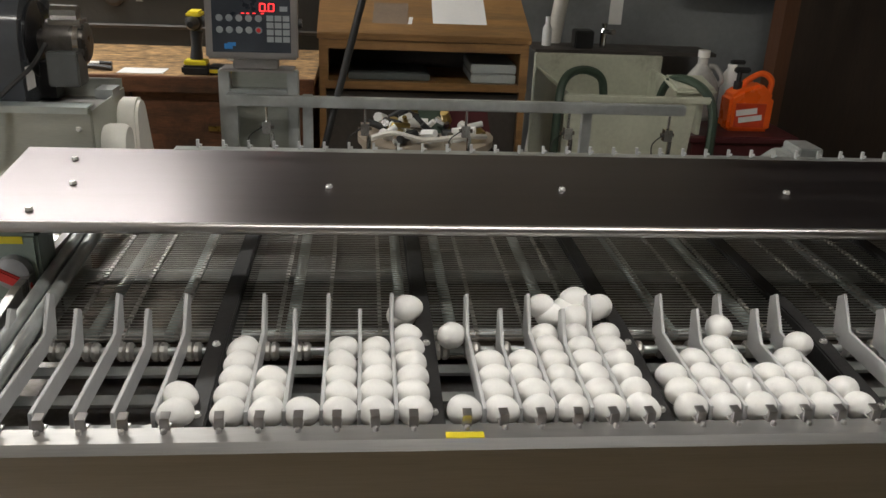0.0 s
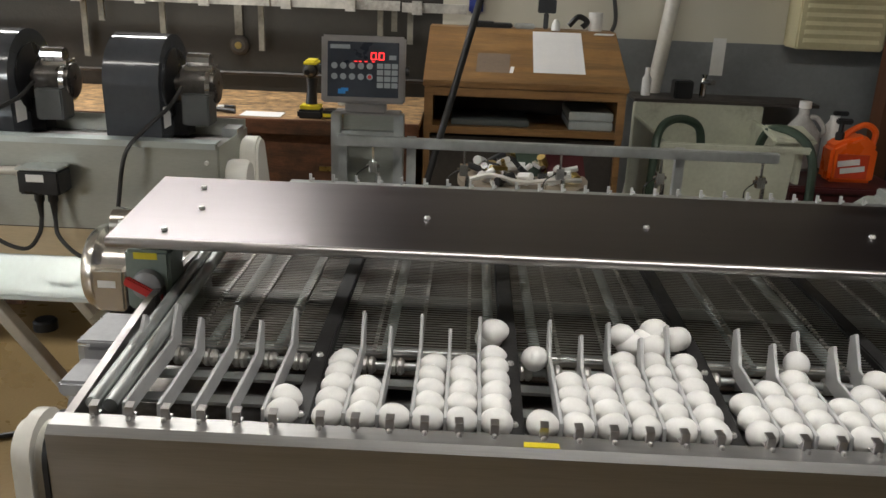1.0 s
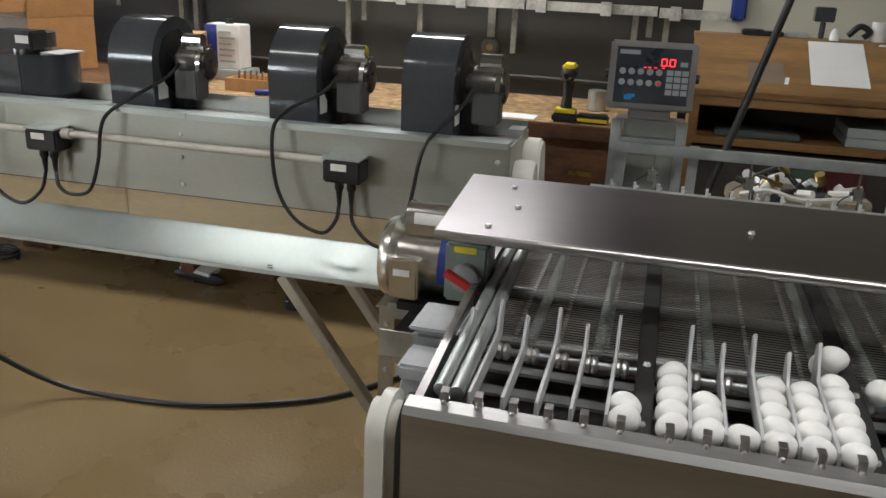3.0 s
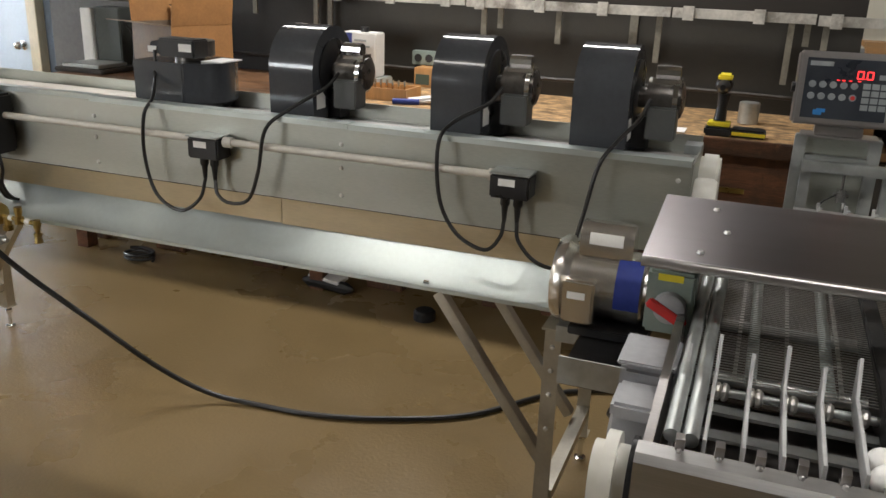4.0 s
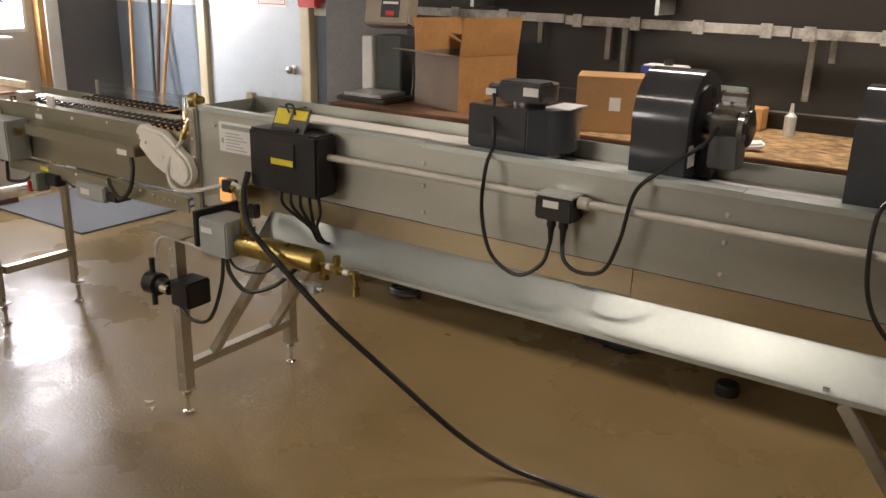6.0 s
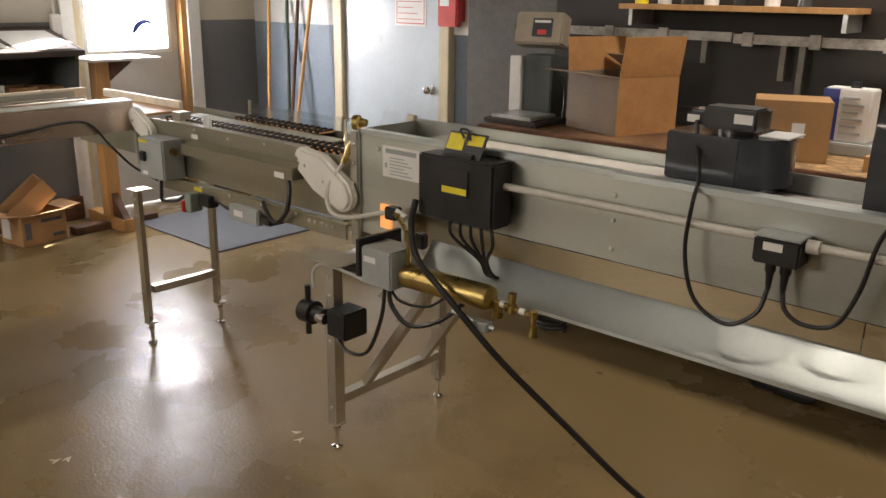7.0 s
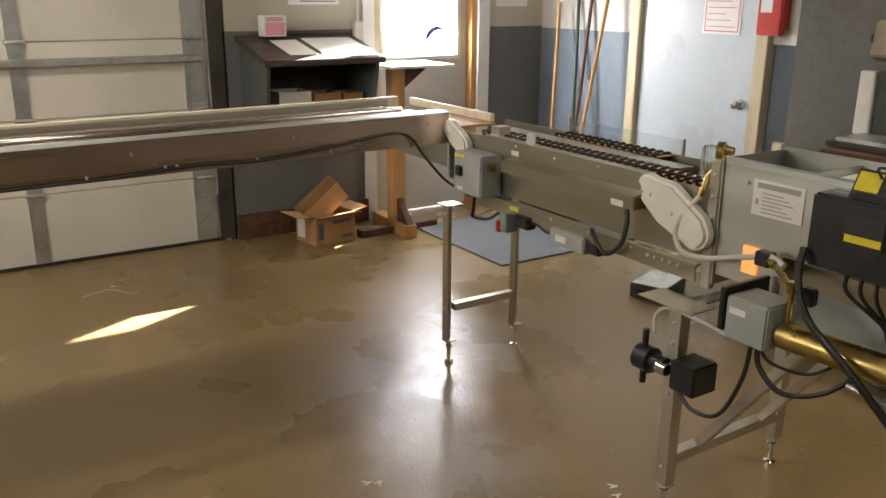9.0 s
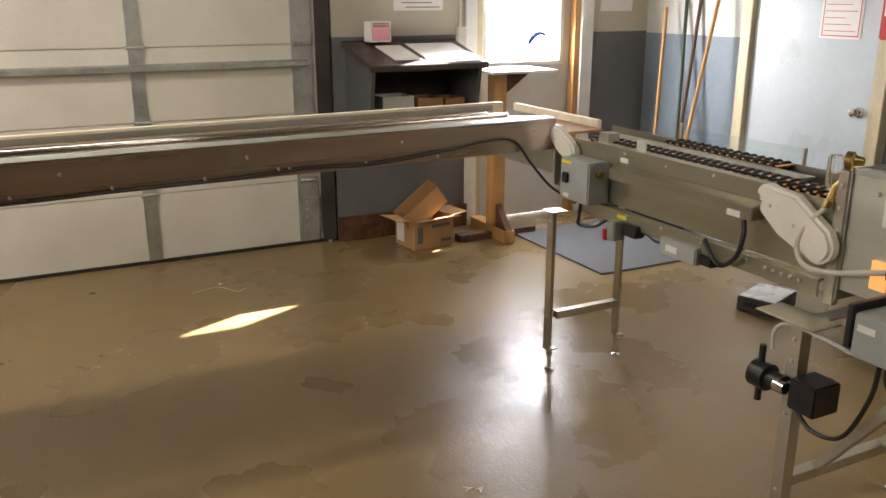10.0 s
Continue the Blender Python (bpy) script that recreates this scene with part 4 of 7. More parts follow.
lathe(bm, (-2.885, 1.965, 0.796), (-2.885, 1.965, 0.746), ((0, 0.013), (0.6, 0.013), (0.65, 0.017), (1, 0.017)), 8)
lathe(bm, (-2.752, 1.965, 0.80), (-2.752, 1.965, 0.72), ((0, 0.012), (0.35, 0.012), (0.37, 0.009), (0.55, 0.009), (0.57, 0.014), (0.72, 0.014), (0.74, 0.011), (1, 0.015)), 10)
part("valve", bm, M_BRASS, tank, "brass valves and fittings")
part("sealing_tape", rd((-2.872, 1.965, 0.793), (-2.857, 1.965, 0.792), 0.0105), M_LABEL, tank)
part("sealing_tape", rd((-2.80, 1.965, 0.789), (-2.78, 1.965, 0.788), 0.0105), M_LABEL, tank)
part("sensor", rd((-3.05, 1.95, 0.725), (-2.88, 1.95, 0.712), 0.008), M_GALVP, tank)
part("sensor_box", bx(-2.96, -2.90, 1.935, 1.97, 0.695, 0.725), M_GREY, tank, bevel=0.004)
sv = part("solenoid", bx(-3.435, -3.385, 2.03, 2.07, 0.938, 0.982), M_BLACK, wa, "black solenoid beside a lamp-lit opening", bevel=0.004)
# emitting slab in place of the lit opening
part("copper_plate", bx(-3.535, -3.482, 2.11, 2.1195, 0.874, 0.96), M_LITOPENING, sv, "lamp-lit opening, its warm light put in as emission")
part("elbow", rd((-3.39, 2.045, 0.97), (-3.34, 2.04, 0.955), 0.012), M_LABEL, sv)
dp = part("dosing_pump", bx(-3.60, -3.50, 1.90, 2.01, 0.50, 0.60), M_BLACK, wa, "small black dosing pump", bevel=0.006)
bm = B()
lathe(bm, (-3.755, 1.93, 0.55), (-3.64, 1.93, 0.55), ((0, 0.045), (0.5, 0.045), (0.52, 0.03), (1, 0.03)), 14)
part("pump_head", bm, M_BLACK, dp)
part("knob", rd((-3.735, 1.93, 0.46), (-3.735, 1.93, 0.65), 0.011), M_BLACK, dp)
part("knob", rd((-3.66, 1.915, 0.55), (-3.62, 1.915, 0.55), 0.02), M_CHROME, dp)
part("clear_hose", hs([(-3.70, 1.93, 0.65), (-3.70, 1.93, 0.71), (-3.66, 1.94, 0.745), (-3.55, 1.95, 0.74), (-3.44, 1.95, 0.73)], 0.006, 6), M_MILK, dp)
# thin cables under the boxes
part("cable", hs([(-3.35, 1.95, 0.745), (-3.36, 1.94, 0.62), (-3.42, 1.93, 0.48), (-3.52, 1.93, 0.45), (-3.585, 1.93, 0.49)], 0.007, 6), M_CABLE, wa)
part("cable", hs([(-3.33, 1.95, 0.745), (-3.31, 1.94, 0.68), (-3.23, 1.94, 0.63), (-3.13, 1.97, 0.66), (-3.06, 2.02, 0.73)], 0.008, 6), M_CABLE, wa)
part("cable", hs([(-3.33, 1.95, 0.74), (-3.28, 1.95, 0.70), (-3.18, 1.97, 0.70), (-3.12, 2.0, 0.74)], 0.005, 6), M_CABLE, wa)
part("plug", bx(-3.225, -3.185, 1.955, 1.985, 0.895, 0.945), M_BLACK, wa, bevel=0.005)
# steel braided hose and brass gauge fittings at the inlet end
part("braided_hose", hs([(-3.70, 2.09, 1.09), (-3.745, 2.07, 1.02), (-3.765, 2.06, 0.95), (-3.72, 2.05, 0.90), (-3.62, 2.05, 0.905), (-3.50, 2.05, 0.94), (-3.42, 2.055, 0.962)], 0.0085, 8), M_PIPE, wa, "braided steel water hose")
bm = B()
lathe(bm, (-3.70, 2.085, 1.085), (-3.70, 2.12, 1.15), ((0, 0.012), (0.3, 0.015), (0.35, 0.01), (1, 0.01)), 10)
rod(bm, (-3.70, 2.12, 1.15), (-3.66, 2.14, 1.21), 0.009)
rod(bm, (-3.72, 2.14, 1.10), (-3.66, 2.12, 1.10), 0.011)
lathe(bm, (-3.675, 2.12, 1.235), (-3.63, 2.14, 1.235), ((0, 0.027), (0.4, 0.027), (0.5, 0.018), (1, 0.012)), 16)
part("gauge", bm, M_BRASS, wa, "brass pressure gauge and elbow")
part("filter_bowl", bx(-3.765, -3.715, 2.145, 2.195, 1.13, 1.235), M_POLY, wa, "clear filter bowl", bevel=0.006)
part("copper_plate", bx(-3.70, -3.65, 2.13, 2.30, 1.06, 1.10), M_COPPER, wa)

# blowers on the deck
def blower(x, y, z):
    t = thing("blower", x, y, z, "glossy charcoal centrifugal blower with a side motor on the washer deck", "blower", "blowers on the washer")
    bm = B()
    prism(bm, [(0.0, 0.0), (0.265, 0.0), (0.275, 0.16)] + arc(0.135, 0.155, 0.14, 0, 180, 14) + [(-0.004, 0.14)], "x", 0.0, 0.158)
    part("scroll_housing", bm, M_CHAR, t, bevel=0.003, local=True)
    bm = B()
    lathe(bm, (0.1585, 0.135, 0.155), (0.165, 0.135, 0.155), ((0, 0.10), (0.7, 0.10), (1, 0.09)), 24)
    part("inlet", bm, M_BLACK, t, local=True)
    bm = B()
    lathe(bm, (0.16, 0.135, 0.15), (0.29, 0.135, 0.15), ((0, 0.03), (0.2, 0.03), (0.22, 0.058), (0.85, 0.058), (0.95, 0.05), (1, 0.03)), 18)
    mo = part("motor", bm, M_MOTOR, t, "dark grey fan motor", local=True)
    part("motor_strap", rd((0.262, 0.135, 0.15), (0.276, 0.135, 0.15), 0.061, 18), M_CHROME, mo, local=True)
    part("terminal_box", bx(0.20, 0.28, 0.05, 0.125, 0.045, 0.135), M_TERM, t, bevel=0.004, local=True)
    bm = B()
    rod(bm, (0.21, 0.11, 0.225), (0.275, 0.11, 0.225), 0.022)
    box(bm, 0.20, 0.28, 0.10, 0.16, 0.185, 0.21)
    part("capacitor", bm, M_CHROME, t, local=True)
    part("bracket", bx(0.158, 0.20, 0.10, 0.17, 0.005, 0.10), M_BLACK, t, local=True)
    part("label", bx(0.1582, 0.1592, 0.02, 0.075, 0.04, 0.10), M_LABEL, t, local=True)
    return t


b0 = blower(-1.012, 2.245, 1.175)
for x in (-1.437, -1.993):
    copy_thing(b0, pose(x, 2.245, 1.175))
# blower lying on its side
bs = thing("blower", -2.37, 2.38, 1.175, "charcoal blower lying on its side with the motor on top", "blower", "blowers on the washer")
bm = B()
prism(bm, [(-2.512, 2.22), (-2.30, 2.205)] + arc(-2.33, 2.335, 0.13, -75, 90, 8) + [(-2.512, 2.47)], "z", 1.20, 1.33)
part("scroll_housing", bm, M_CHAR, bs, bevel=0.004)
part("foot_plate", bx(-2.50, -2.24, 2.22, 2.40, 1.175, 1.20), M_CHAR, bs)
bm = B()
lathe(bm, (-2.36, 2.33, 1.33), (-2.36, 2.33, 1.395), ((0, 0.05), (0.2, 0.05), (0.25, 0.085), (1, 0.085)), 18)
part("motor", bm, M_MOTOR, bs)
part("terminal_box", bx(-2.42, -2.275, 2.24, 2.32, 1.345, 1.405), M_BLACK, bs, bevel=0.005)
part("terminal_box", bx(-2.47, -2.415, 2.26, 2.33, 1.35, 1.39), M_CHAR, bs, bevel=0.005)
part("label", bx(-2.335, -2.285, 2.2385, 2.2395, 1.365, 1.39), M_LABEL, bs)
part("label", bx(-2.475, -2.44, 2.2575, 2.2592, 1.355, 1.375), M_LABEL, bs)
part("paper", bx(-2.28, -2.20, 2.28, 2.40, 1.331, 1.335), M_PAPER, bs)

# flexible leads from the junction boxes up to the blowers
LEADS = (
    [(-2.134, 2.075, 0.995), (-2.15, 2.06, 0.93), (-2.22, 2.05, 0.885), (-2.31, 2.05, 0.93), (-2.35, 2.055, 1.05), (-2.345, 2.06, 1.18), (-2.37, 2.14, 1.23), (-2.42, 2.22, 1.30), (-2.445, 2.255, 1.36)],
    [(-2.097, 2.075, 0.995), (-2.08, 2.06, 0.955), (-2.03, 2.05, 0.935), (-1.96, 2.05, 0.955), (-1.92, 2.05, 1.05), (-1.895, 2.06, 1.18), (-1.85, 2.13, 1.235), (-1.79, 2.24, 1.29), (-1.775, 2.30, 1.33)],
    [(-1.14, 2.075, 0.995), (-1.145, 2.06, 0.95), (-1.185, 2.05, 0.91), (-1.27, 2.05, 0.945), (-1.325, 2.05, 1.04), (-1.338, 2.06, 1.19), (-1.32, 2.12, 1.245), (-1.25, 2.22, 1.29), (-1.23, 2.29, 1.33)],
    [(-1.103, 2.075, 0.995), (-1.09, 2.06, 0.945), (-1.03, 2.05, 0.895), (-0.955, 2.05, 0.90), (-0.92, 2.055, 1.03), (-0.89, 2.06, 1.18), (-0.86, 2.13, 1.235), (-0.82, 2.22, 1.285), (-0.805, 2.29, 1.33)],
)
for pts in LEADS:
    solid("blower_lead", hs(pts, 0.0058, 8, 7), M_CABLE, "black flexible lead looping up to a blower", "cable", "blower leads")
solid("power_cable", hs([(-3.258, 2.0, 1.04), (-3.235, 1.955, 0.97), (-3.16, 1.905, 0.885), (-3.02, 1.895, 0.79), (-2.87, 1.97, 0.605), (-2.70, 2.10, 0.39), (-2.53, 2.24, 0.17), (-2.38, 2.34, 0.045), (-2.20, 2.385, 0.013), (-1.95, 2.41, 0.013), (-1.70, 2.49, 0.013), (-1.40, 2.66, 0.013), (-1.09, 3.01, 0.013), (-0.6, 3.2, 0.013)], 0.0108, 8, 7), M_CABLE, "thick black power cable hanging from the control box to the floor", "cable")

# ---- feed conveyor with spool rollers ----
fc = thing("roller_conveyor", -4.42, 2.26, 0, "stainless roller conveyor with black spool rollers on straight legs", "conveyor")
part("side_sheet", bx(-5.20, -3.69, 2.115, 2.119, 0.865, 1.105), M_OLIVE, fc)
part("top_flange", bx(-4.90, -3.95, 2.105, 2.15, 1.106, 1.110), M_OLIVE, fc)
part("side_sheet", bx(-5.20, -3.69, 2.43, 2.434, 0.865, 1.12), M_OLIVE, fc)
bm = B()
prism(bm, [(2.085, 0.797), (2.085, 0.855), (2.11, 0.858), (2.11, 0.85), (2.092, 0.846), (2.092, 0.797)], "x", -4.95, -3.69)
part("lower_rail", bm, M_OLIVE, fc, bevel=0.001)
bm = B()
prism(bm, [(2.050, 0.986), (2.050, 1.033), (2.114, 1.045), (2.114, 0.986)], "x", -4.72, -3.95)
wr = part("wireway", bm, M_OLIVE, fc, "grey wireway box", bevel=0.003)
part("label", bx(-4.06, -4.0, 2.0485, 2.0495, 0.988, 1.010), M_LABEL, wr)
part("label", bx(-4.73, -4.68, 2.1135, 2.1145, 1.05, 1.07), M_LABEL, fc)
part("cable", hs([(-4.0, 2.07, 0.978), (-3.985, 2.06, 0.93), (-4.0, 2.05, 0.85), (-4.07, 2.05, 0.80), (-4.14, 2.06, 0.84), (-4.18, 2.08, 0.86)], 0.009, 8), M_CABLE, fc)
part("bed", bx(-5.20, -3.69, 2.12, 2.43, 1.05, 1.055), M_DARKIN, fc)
part("middle_plate", bx(-5.0, -3.95, 2.255, 2.335, 1.108, 1.113), M_OLIVE, fc)
bm = B()
lathe(bm, (0, 0, 0), (0, 0.095, 0), ((0, 0.012), (0.06, 0.019), (0.3, 0.0185), (0.5, 0.011), (0.7, 0.0185), (0.94, 0.019), (1, 0.012)), 10)
finish(bm)
SPOOL = mesh_of("roller", bm, M_SPOOL)
# axle with a small bar; its copper colour paints the rollers' amber glints
bm = B()
rod(bm, (0, -0.005, 0), (0, 0.1, 0), 0.006, 8)
box(bm, 0.014, 0.026, 0.004, 0.09, 0.006, 0.010)
finish(bm)
AXLE = mesh_of("axle", bm, M_COPPER)
for i in range(33):
    x = -5.0 + i * 0.0405
    piece("roller", SPOOL, fc, x, 2.155, 1.098)
    piece("axle", AXLE, fc, x, 2.155, 1.098)
for i in range(15):
    x = -4.72 + i * 0.0405
    piece("roller", SPOOL, fc, x, 2.342, 1.108)
    piece("axle", AXLE, fc, x, 2.342, 1.108)
part("guard_sheet", bx(-4.74, -4.10, 2.44, 2.444, 1.06, 1.175), M_POLY, fc, "clear plastic guard")
part("guard_post", bx(-4.745, -4.735, 2.435, 2.447, 1.06, 1.19), M_LEG, fc)
part("guard_post", bx(-4.10, -4.09, 2.435, 2.447, 1.06, 1.18), M_LEG, fc)
part("guard_block", bx(-4.64, -4.59, 2.12, 2.13, 1.10, 1.155), M_MILK, fc)
part("guard_block", bx(-4.90, -4.84, 2.13, 2.19, 1.105, 1.15), M_LEG, fc)
# white belt guards
bm = B()
prism(bm, [(-3.93, 1.07)] + arc(-3.915, 1.075, 0.045, 180, 60, 6) + [(-3.80, 1.105), (-3.665, 1.02)] + arc(-3.70, 0.965, 0.058, 20, -110, 8) + [(-3.86, 0.965), (-3.945, 1.03)], "y", 2.062, 2.112)
part("belt_guard", bm, M_WHITEP, fc, "white rounded plastic belt guard", bevel=0.012)
piece("screw", BOLT_Y, fc, -3.89, 2.062, 1.055)
piece("screw", BOLT_Y, fc, -3.79, 2.062, 1.01)
bm = B()
prism(bm, [(-5.19, 1.10)] + arc(-5.15, 1.108, 0.042, 160, 40, 6) + [(-5.03, 1.09)] + arc(-5.045, 1.045, 0.045, 30, -100, 6) + [(-5.12, 1.03), (-5.17, 1.07)], "y", 2.065, 2.112)
part("belt_guard", bm, M_WHITEP, fc, "white rounded plastic belt guard", bevel=0.010)
piece("screw", BOLT_Y, fc, -5.14, 2.065, 1.09)
eb = part("switch_box", bx(-4.995, -4.79, 2.00, 2.112, 0.86, 1.04), M_GREY, fc, "grey steel switch box with a rotary switch", bevel=0.006)
part("warning_label", bx(-4.985, -4.915, 1.9985, 1.9995, 1.017, 1.031), M_YELLOW, eb)
part("label", bx(-4.965, -4.925, 1.9985, 1.9995, 0.872, 0.888), M_LABEL, eb)
part("switch", bx(-4.965, -4.925, 1.985, 1.9998, 0.935, 0.98), M_BLACK, eb, bevel=0.004)
part("knob", rd((-4.79, 2.05, 0.99), (-4.765, 2.05, 0.99), 0.016), M_BRASS, eb)
part("cable", hs([(-4.90, 2.05, 0.86), (-4.91, 2.05, 0.78), (-4.92, 2.06, 0.745), (-4.85, 2.09, 0.75), (-4.80, 2.12, 0.79)], 0.008, 6), M_CABLE, eb)
es = part("stop_switch", bx(-4.69, -4.64, 2.03, 2.09, 0.74, 0.822), M_GREENGREY, fc, "small switch with a red handle", bevel=0.004)
part("handle", bx(-4.705, -4.685, 2.02, 2.05, 0.735, 0.785), M_RED, es, bevel=0.004)
part("warning_label", bx(-4.69, -4.63, 2.083, 2.0845, 0.826, 0.842), M_YELLOW, fc)
part("plug", bx(-4.63, -4.54, 2.06, 2.11, 0.77, 0.821), M_BLACK, fc, bevel=0.005)
part("lead", hs([(-4.56, 2.085, 0.80), (-4.50, 2.085, 0.80), (-4.44, 2.085, 0.785), (-4.38, 2.085, 0.80)], 0.006, 6), M_CABLE, fc)
gm = part("gear_motor", bx(-4.40, -4.20, 2.06, 2.16, 0.755, 0.822), M_GREY, fc, "grey terminal box under the rail", bevel=0.006)
part("label", bx(-4.36, -4.30, 2.0585, 2.0595, 0.775, 0.80), M_LABEL, gm)
part("cap", bx(-4.198, -4.13, 2.07, 2.15, 0.765, 0.805), M_BLACK, gm, bevel=0.006)
for xx in (-4.63, -4.42, -4.20, -3.98):
    piece("screw", BOLT_Y, fc, xx, 2.085, 0.845)
for i in range(5):
    piece("screw", BOLT_Y, fc, -3.90 + 0.035 * i, 2.085, 0.835)
for xx, zz in ((-4.70, 1.09), (-4.45, 1.08), (-4.20, 1.09)):
    piece("screw", BOLT_Y, fc, xx, 2.115, zz)
for y in (1.99, 2.385):
    angle_leg(fc, -5.02, y, 0.78, -1, 0.12)
part("cross_bar", bx(-5.062, -5.024, 2.037, 2.383, 0.265, 0.30), M_LEG, fc)
part("top_plate", bx(-5.085, -5.0, 1.97, 2.06, 0.781, 0.787), M_OLIVE, fc, bevel=0.001)
for zz in (0.74, 0.66, 0.28):
    piece("screw", BOLT_Y, fc, -5.045, 1.99, zz)

M_BROWNST = material("browned_stainless", (0.60, 0.49, 0.42), 0.30, 1.0, vary=0.14, size=2.2, fine=100, bump=0.03, stretch=(1, 0.15, 5), rvary=0.08)
# ---- accumulation conveyor along the overhead door ----
ac = thing("belt_conveyor", -5.5, 0.6, 0, "long stainless belt conveyor with a pale wooden back rail", "conveyor")
part("front_sheet", bx(-5.182, -5.178, -1.9, 2.10, 1.045, 1.185), M_BROWNST, ac, "brushed stainless front sheet with a brown sheen")
bm = B()
prism(bm, [(-5.178, 1.185), (-5.20, 1.189), (-5.26, 1.189), (-5.26, 1.185), (-5.20, 1.183), (-5.182, 1.179)], "y", -1.9, 2.10)
part("top_flange", bm, M_GALV, ac, "bright folded edge")
part("belt", bx(-5.74, -5.275, -1.9, 2.06, 1.145, 1.155), M_CARDD, ac, "brown worn belt")
part("slide_plate", bx(-5.43, -5.28, -1.9, 2.05, 1.156, 1.170), M_BROWNST, ac, "worn steel slide plate")
part("guide_rod", rd((-5.44, -1.9, 1.178), (-5.44, 2.0, 1.178), 0.010), M_CHROME, ac)
part("inner_rail", bx(-5.60, -5.58, -1.9, 1.98, 1.156, 1.172), M_BROWNST, ac)
part("back_rail", bx(-5.80, -5.765, -1.9, 2.17, 1.10, 1.192), M_PALE, ac, "pale painted wooden back rail", bevel=0.003)
part("back_sheet", bx(-5.763, -5.755, -1.9, 2.10, 1.045, 1.18), M_PANEL, ac)
part("end_rail", bx(-6.02, -5.245, 2.385, 2.41, 1.108, 1.148), M_PALE, ac, "pale painted wooden end rail", bevel=0.003)
part("end_bed", bx(-5.75, -5.20, 2.07, 2.384, 1.10, 1.112), M_PINE, ac)
part("end_sheet", bx(-5.75, -5.20, 2.101, 2.105, 0.93, 1.06), M_PANEL, ac)
part("lower_sheet", bx(-5.18, -5.176, 2.102, 2.40, 0.88, 1.06), M_PANEL, ac)
for yy, zz in ((1.337, 1.137), (0.685, 1.132), (0.024, 1.129), (0.805, 1.075), (0.85, 1.072), (1.986, 1.138)):
    piece("screw", BOLT_X, ac, -5.178, yy, zz)
for yy in (-0.142, 0.19, 0.52, 1.173, 1.50):
    piece("clip", BOLT_X, ac, -5.178, yy, 1.064)
part("cable", hs([(-5.165, -1.85, 1.03), (-5.165, -0.2, 1.045), (-5.165, 0.2, 1.052), (-5.165, 0.6, 1.055), (-5.165, 0.9, 1.068), (-5.165, 1.2, 1.062), (-5.165, 1.5, 1.085), (-5.165, 1.75, 1.115), (-5.16, 1.87, 1.10), (-5.15, 1.95, 1.0), (-5.10, 2.02, 0.90), (-5.02, 2.06, 0.855), (-4.96, 2.07, 0.84)], 0.0062, 6), M_CABLE, ac)
for yy in (-1.7,):
    for xx in (-5.22, -5.72):
        part("leg", bx(xx - 0.02, xx + 0.02, yy - 0.02, yy + 0.02, 0.032, 1.05), M_LEG, ac)
# the line climbs a little towards the corner
ac.location.z = -0.018
ac.rotation_euler.x = radians(0.4)


# ---- egg grading table ----
GX0, GX1 = -0.615, 2.05
ZL = 0.985                     # lane floor at the front
SL = math.tan(radians(1.5))      # rise of the lanes towards the back
gr = thing("egg_grader", 0.7, 1.6, 0.0, "wide stainless egg grading table with wire conveyor and egg lanes", "egg grader")
bm = B()
prism(bm, [(1.068, 1.008), (1.064, 1.0145), (1.03, 1.013), (1.018, 1.002), (1.016, 0.72), (1.022, 0.72), (1.024, 0.998), (1.034, 1.006), (1.060, 1.010)], "x", GX0, GX1)
part("front_apron", bm, M_APRON, gr, "brushed stainless front apron with a folded edge")
lb = part("label", pr([(1.030, 1.0132), (1.030, 1.0146), (1.043, 1.0152), (1.043, 1.0138)], "x", 0.112, 0.166), M_YELLOW, gr, "yellow warning label")
part("base_tray", bx(GX0, GX1, 1.07, 2.45, 0.86, 0.87), M_TRAY, gr)
part("back_sheet", bx(GX0, GX1, 2.45, 2.456, 0.70, 1.03), M_PANEL, gr)
bm = B()
prism(bm, [(1.07, 0.93), (1.07, 1.008), (1.42, 1.06), (1.80, 1.06), (1.80, 0.90)], "x", GX0 + 0.005, GX0 + 0.02)
part("side_plate", bm, M_STEEL, gr)
part("side_rail", rd((GX0 + 0.072, 1.09, 1.015), (GX0 + 0.072, 1.85, 1.075), 0.013), M_GALVP, gr)
part("side_rail", rd((GX0 + 0.044, 1.09, 1.018), (GX0 + 0.044, 1.85, 1.078), 0.012), M_GALVP, gr)
bm = B()
prism(bm, arc(1.075, 0.945, 0.062, 0, 180, 10) + [(1.010, 0.70), (1.14, 0.70)], "x", GX0 - 0.066, GX0 - 0.010)
part("end_guard", bm, M_WHITEP, gr, "white rounded plastic end guard", bevel=0.018)
part("seal", pr(arc(1.075, 0.945, 0.060, 0, 180, 10) + [(1.013, 0.70), (1.135, 0.70)], "x", GX0 - 0.009, GX0 - 0.001), M_BLACK, gr)
# sloping cover
CXA, CXB = -0.685, 2.1
bm = B()
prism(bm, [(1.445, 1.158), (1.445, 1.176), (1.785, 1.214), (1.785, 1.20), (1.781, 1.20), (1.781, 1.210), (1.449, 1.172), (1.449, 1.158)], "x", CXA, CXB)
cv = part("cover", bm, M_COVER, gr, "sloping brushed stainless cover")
part("cover_hem", rd((CXA, 1.4475, 1.1665), (CXB, 1.4475, 1.1665), 0.0105, 14), M_STEEL, gr, "bright rolled hem")
NT = pose(0, 0, 0, 6.4, 0, 0)
for x in (-0.545, -0.07, 0.386, 0.85, 1.31, 1.77):
    piece("screw", BOLT_Z, gr, x, 1.604, 1.1945, NT)
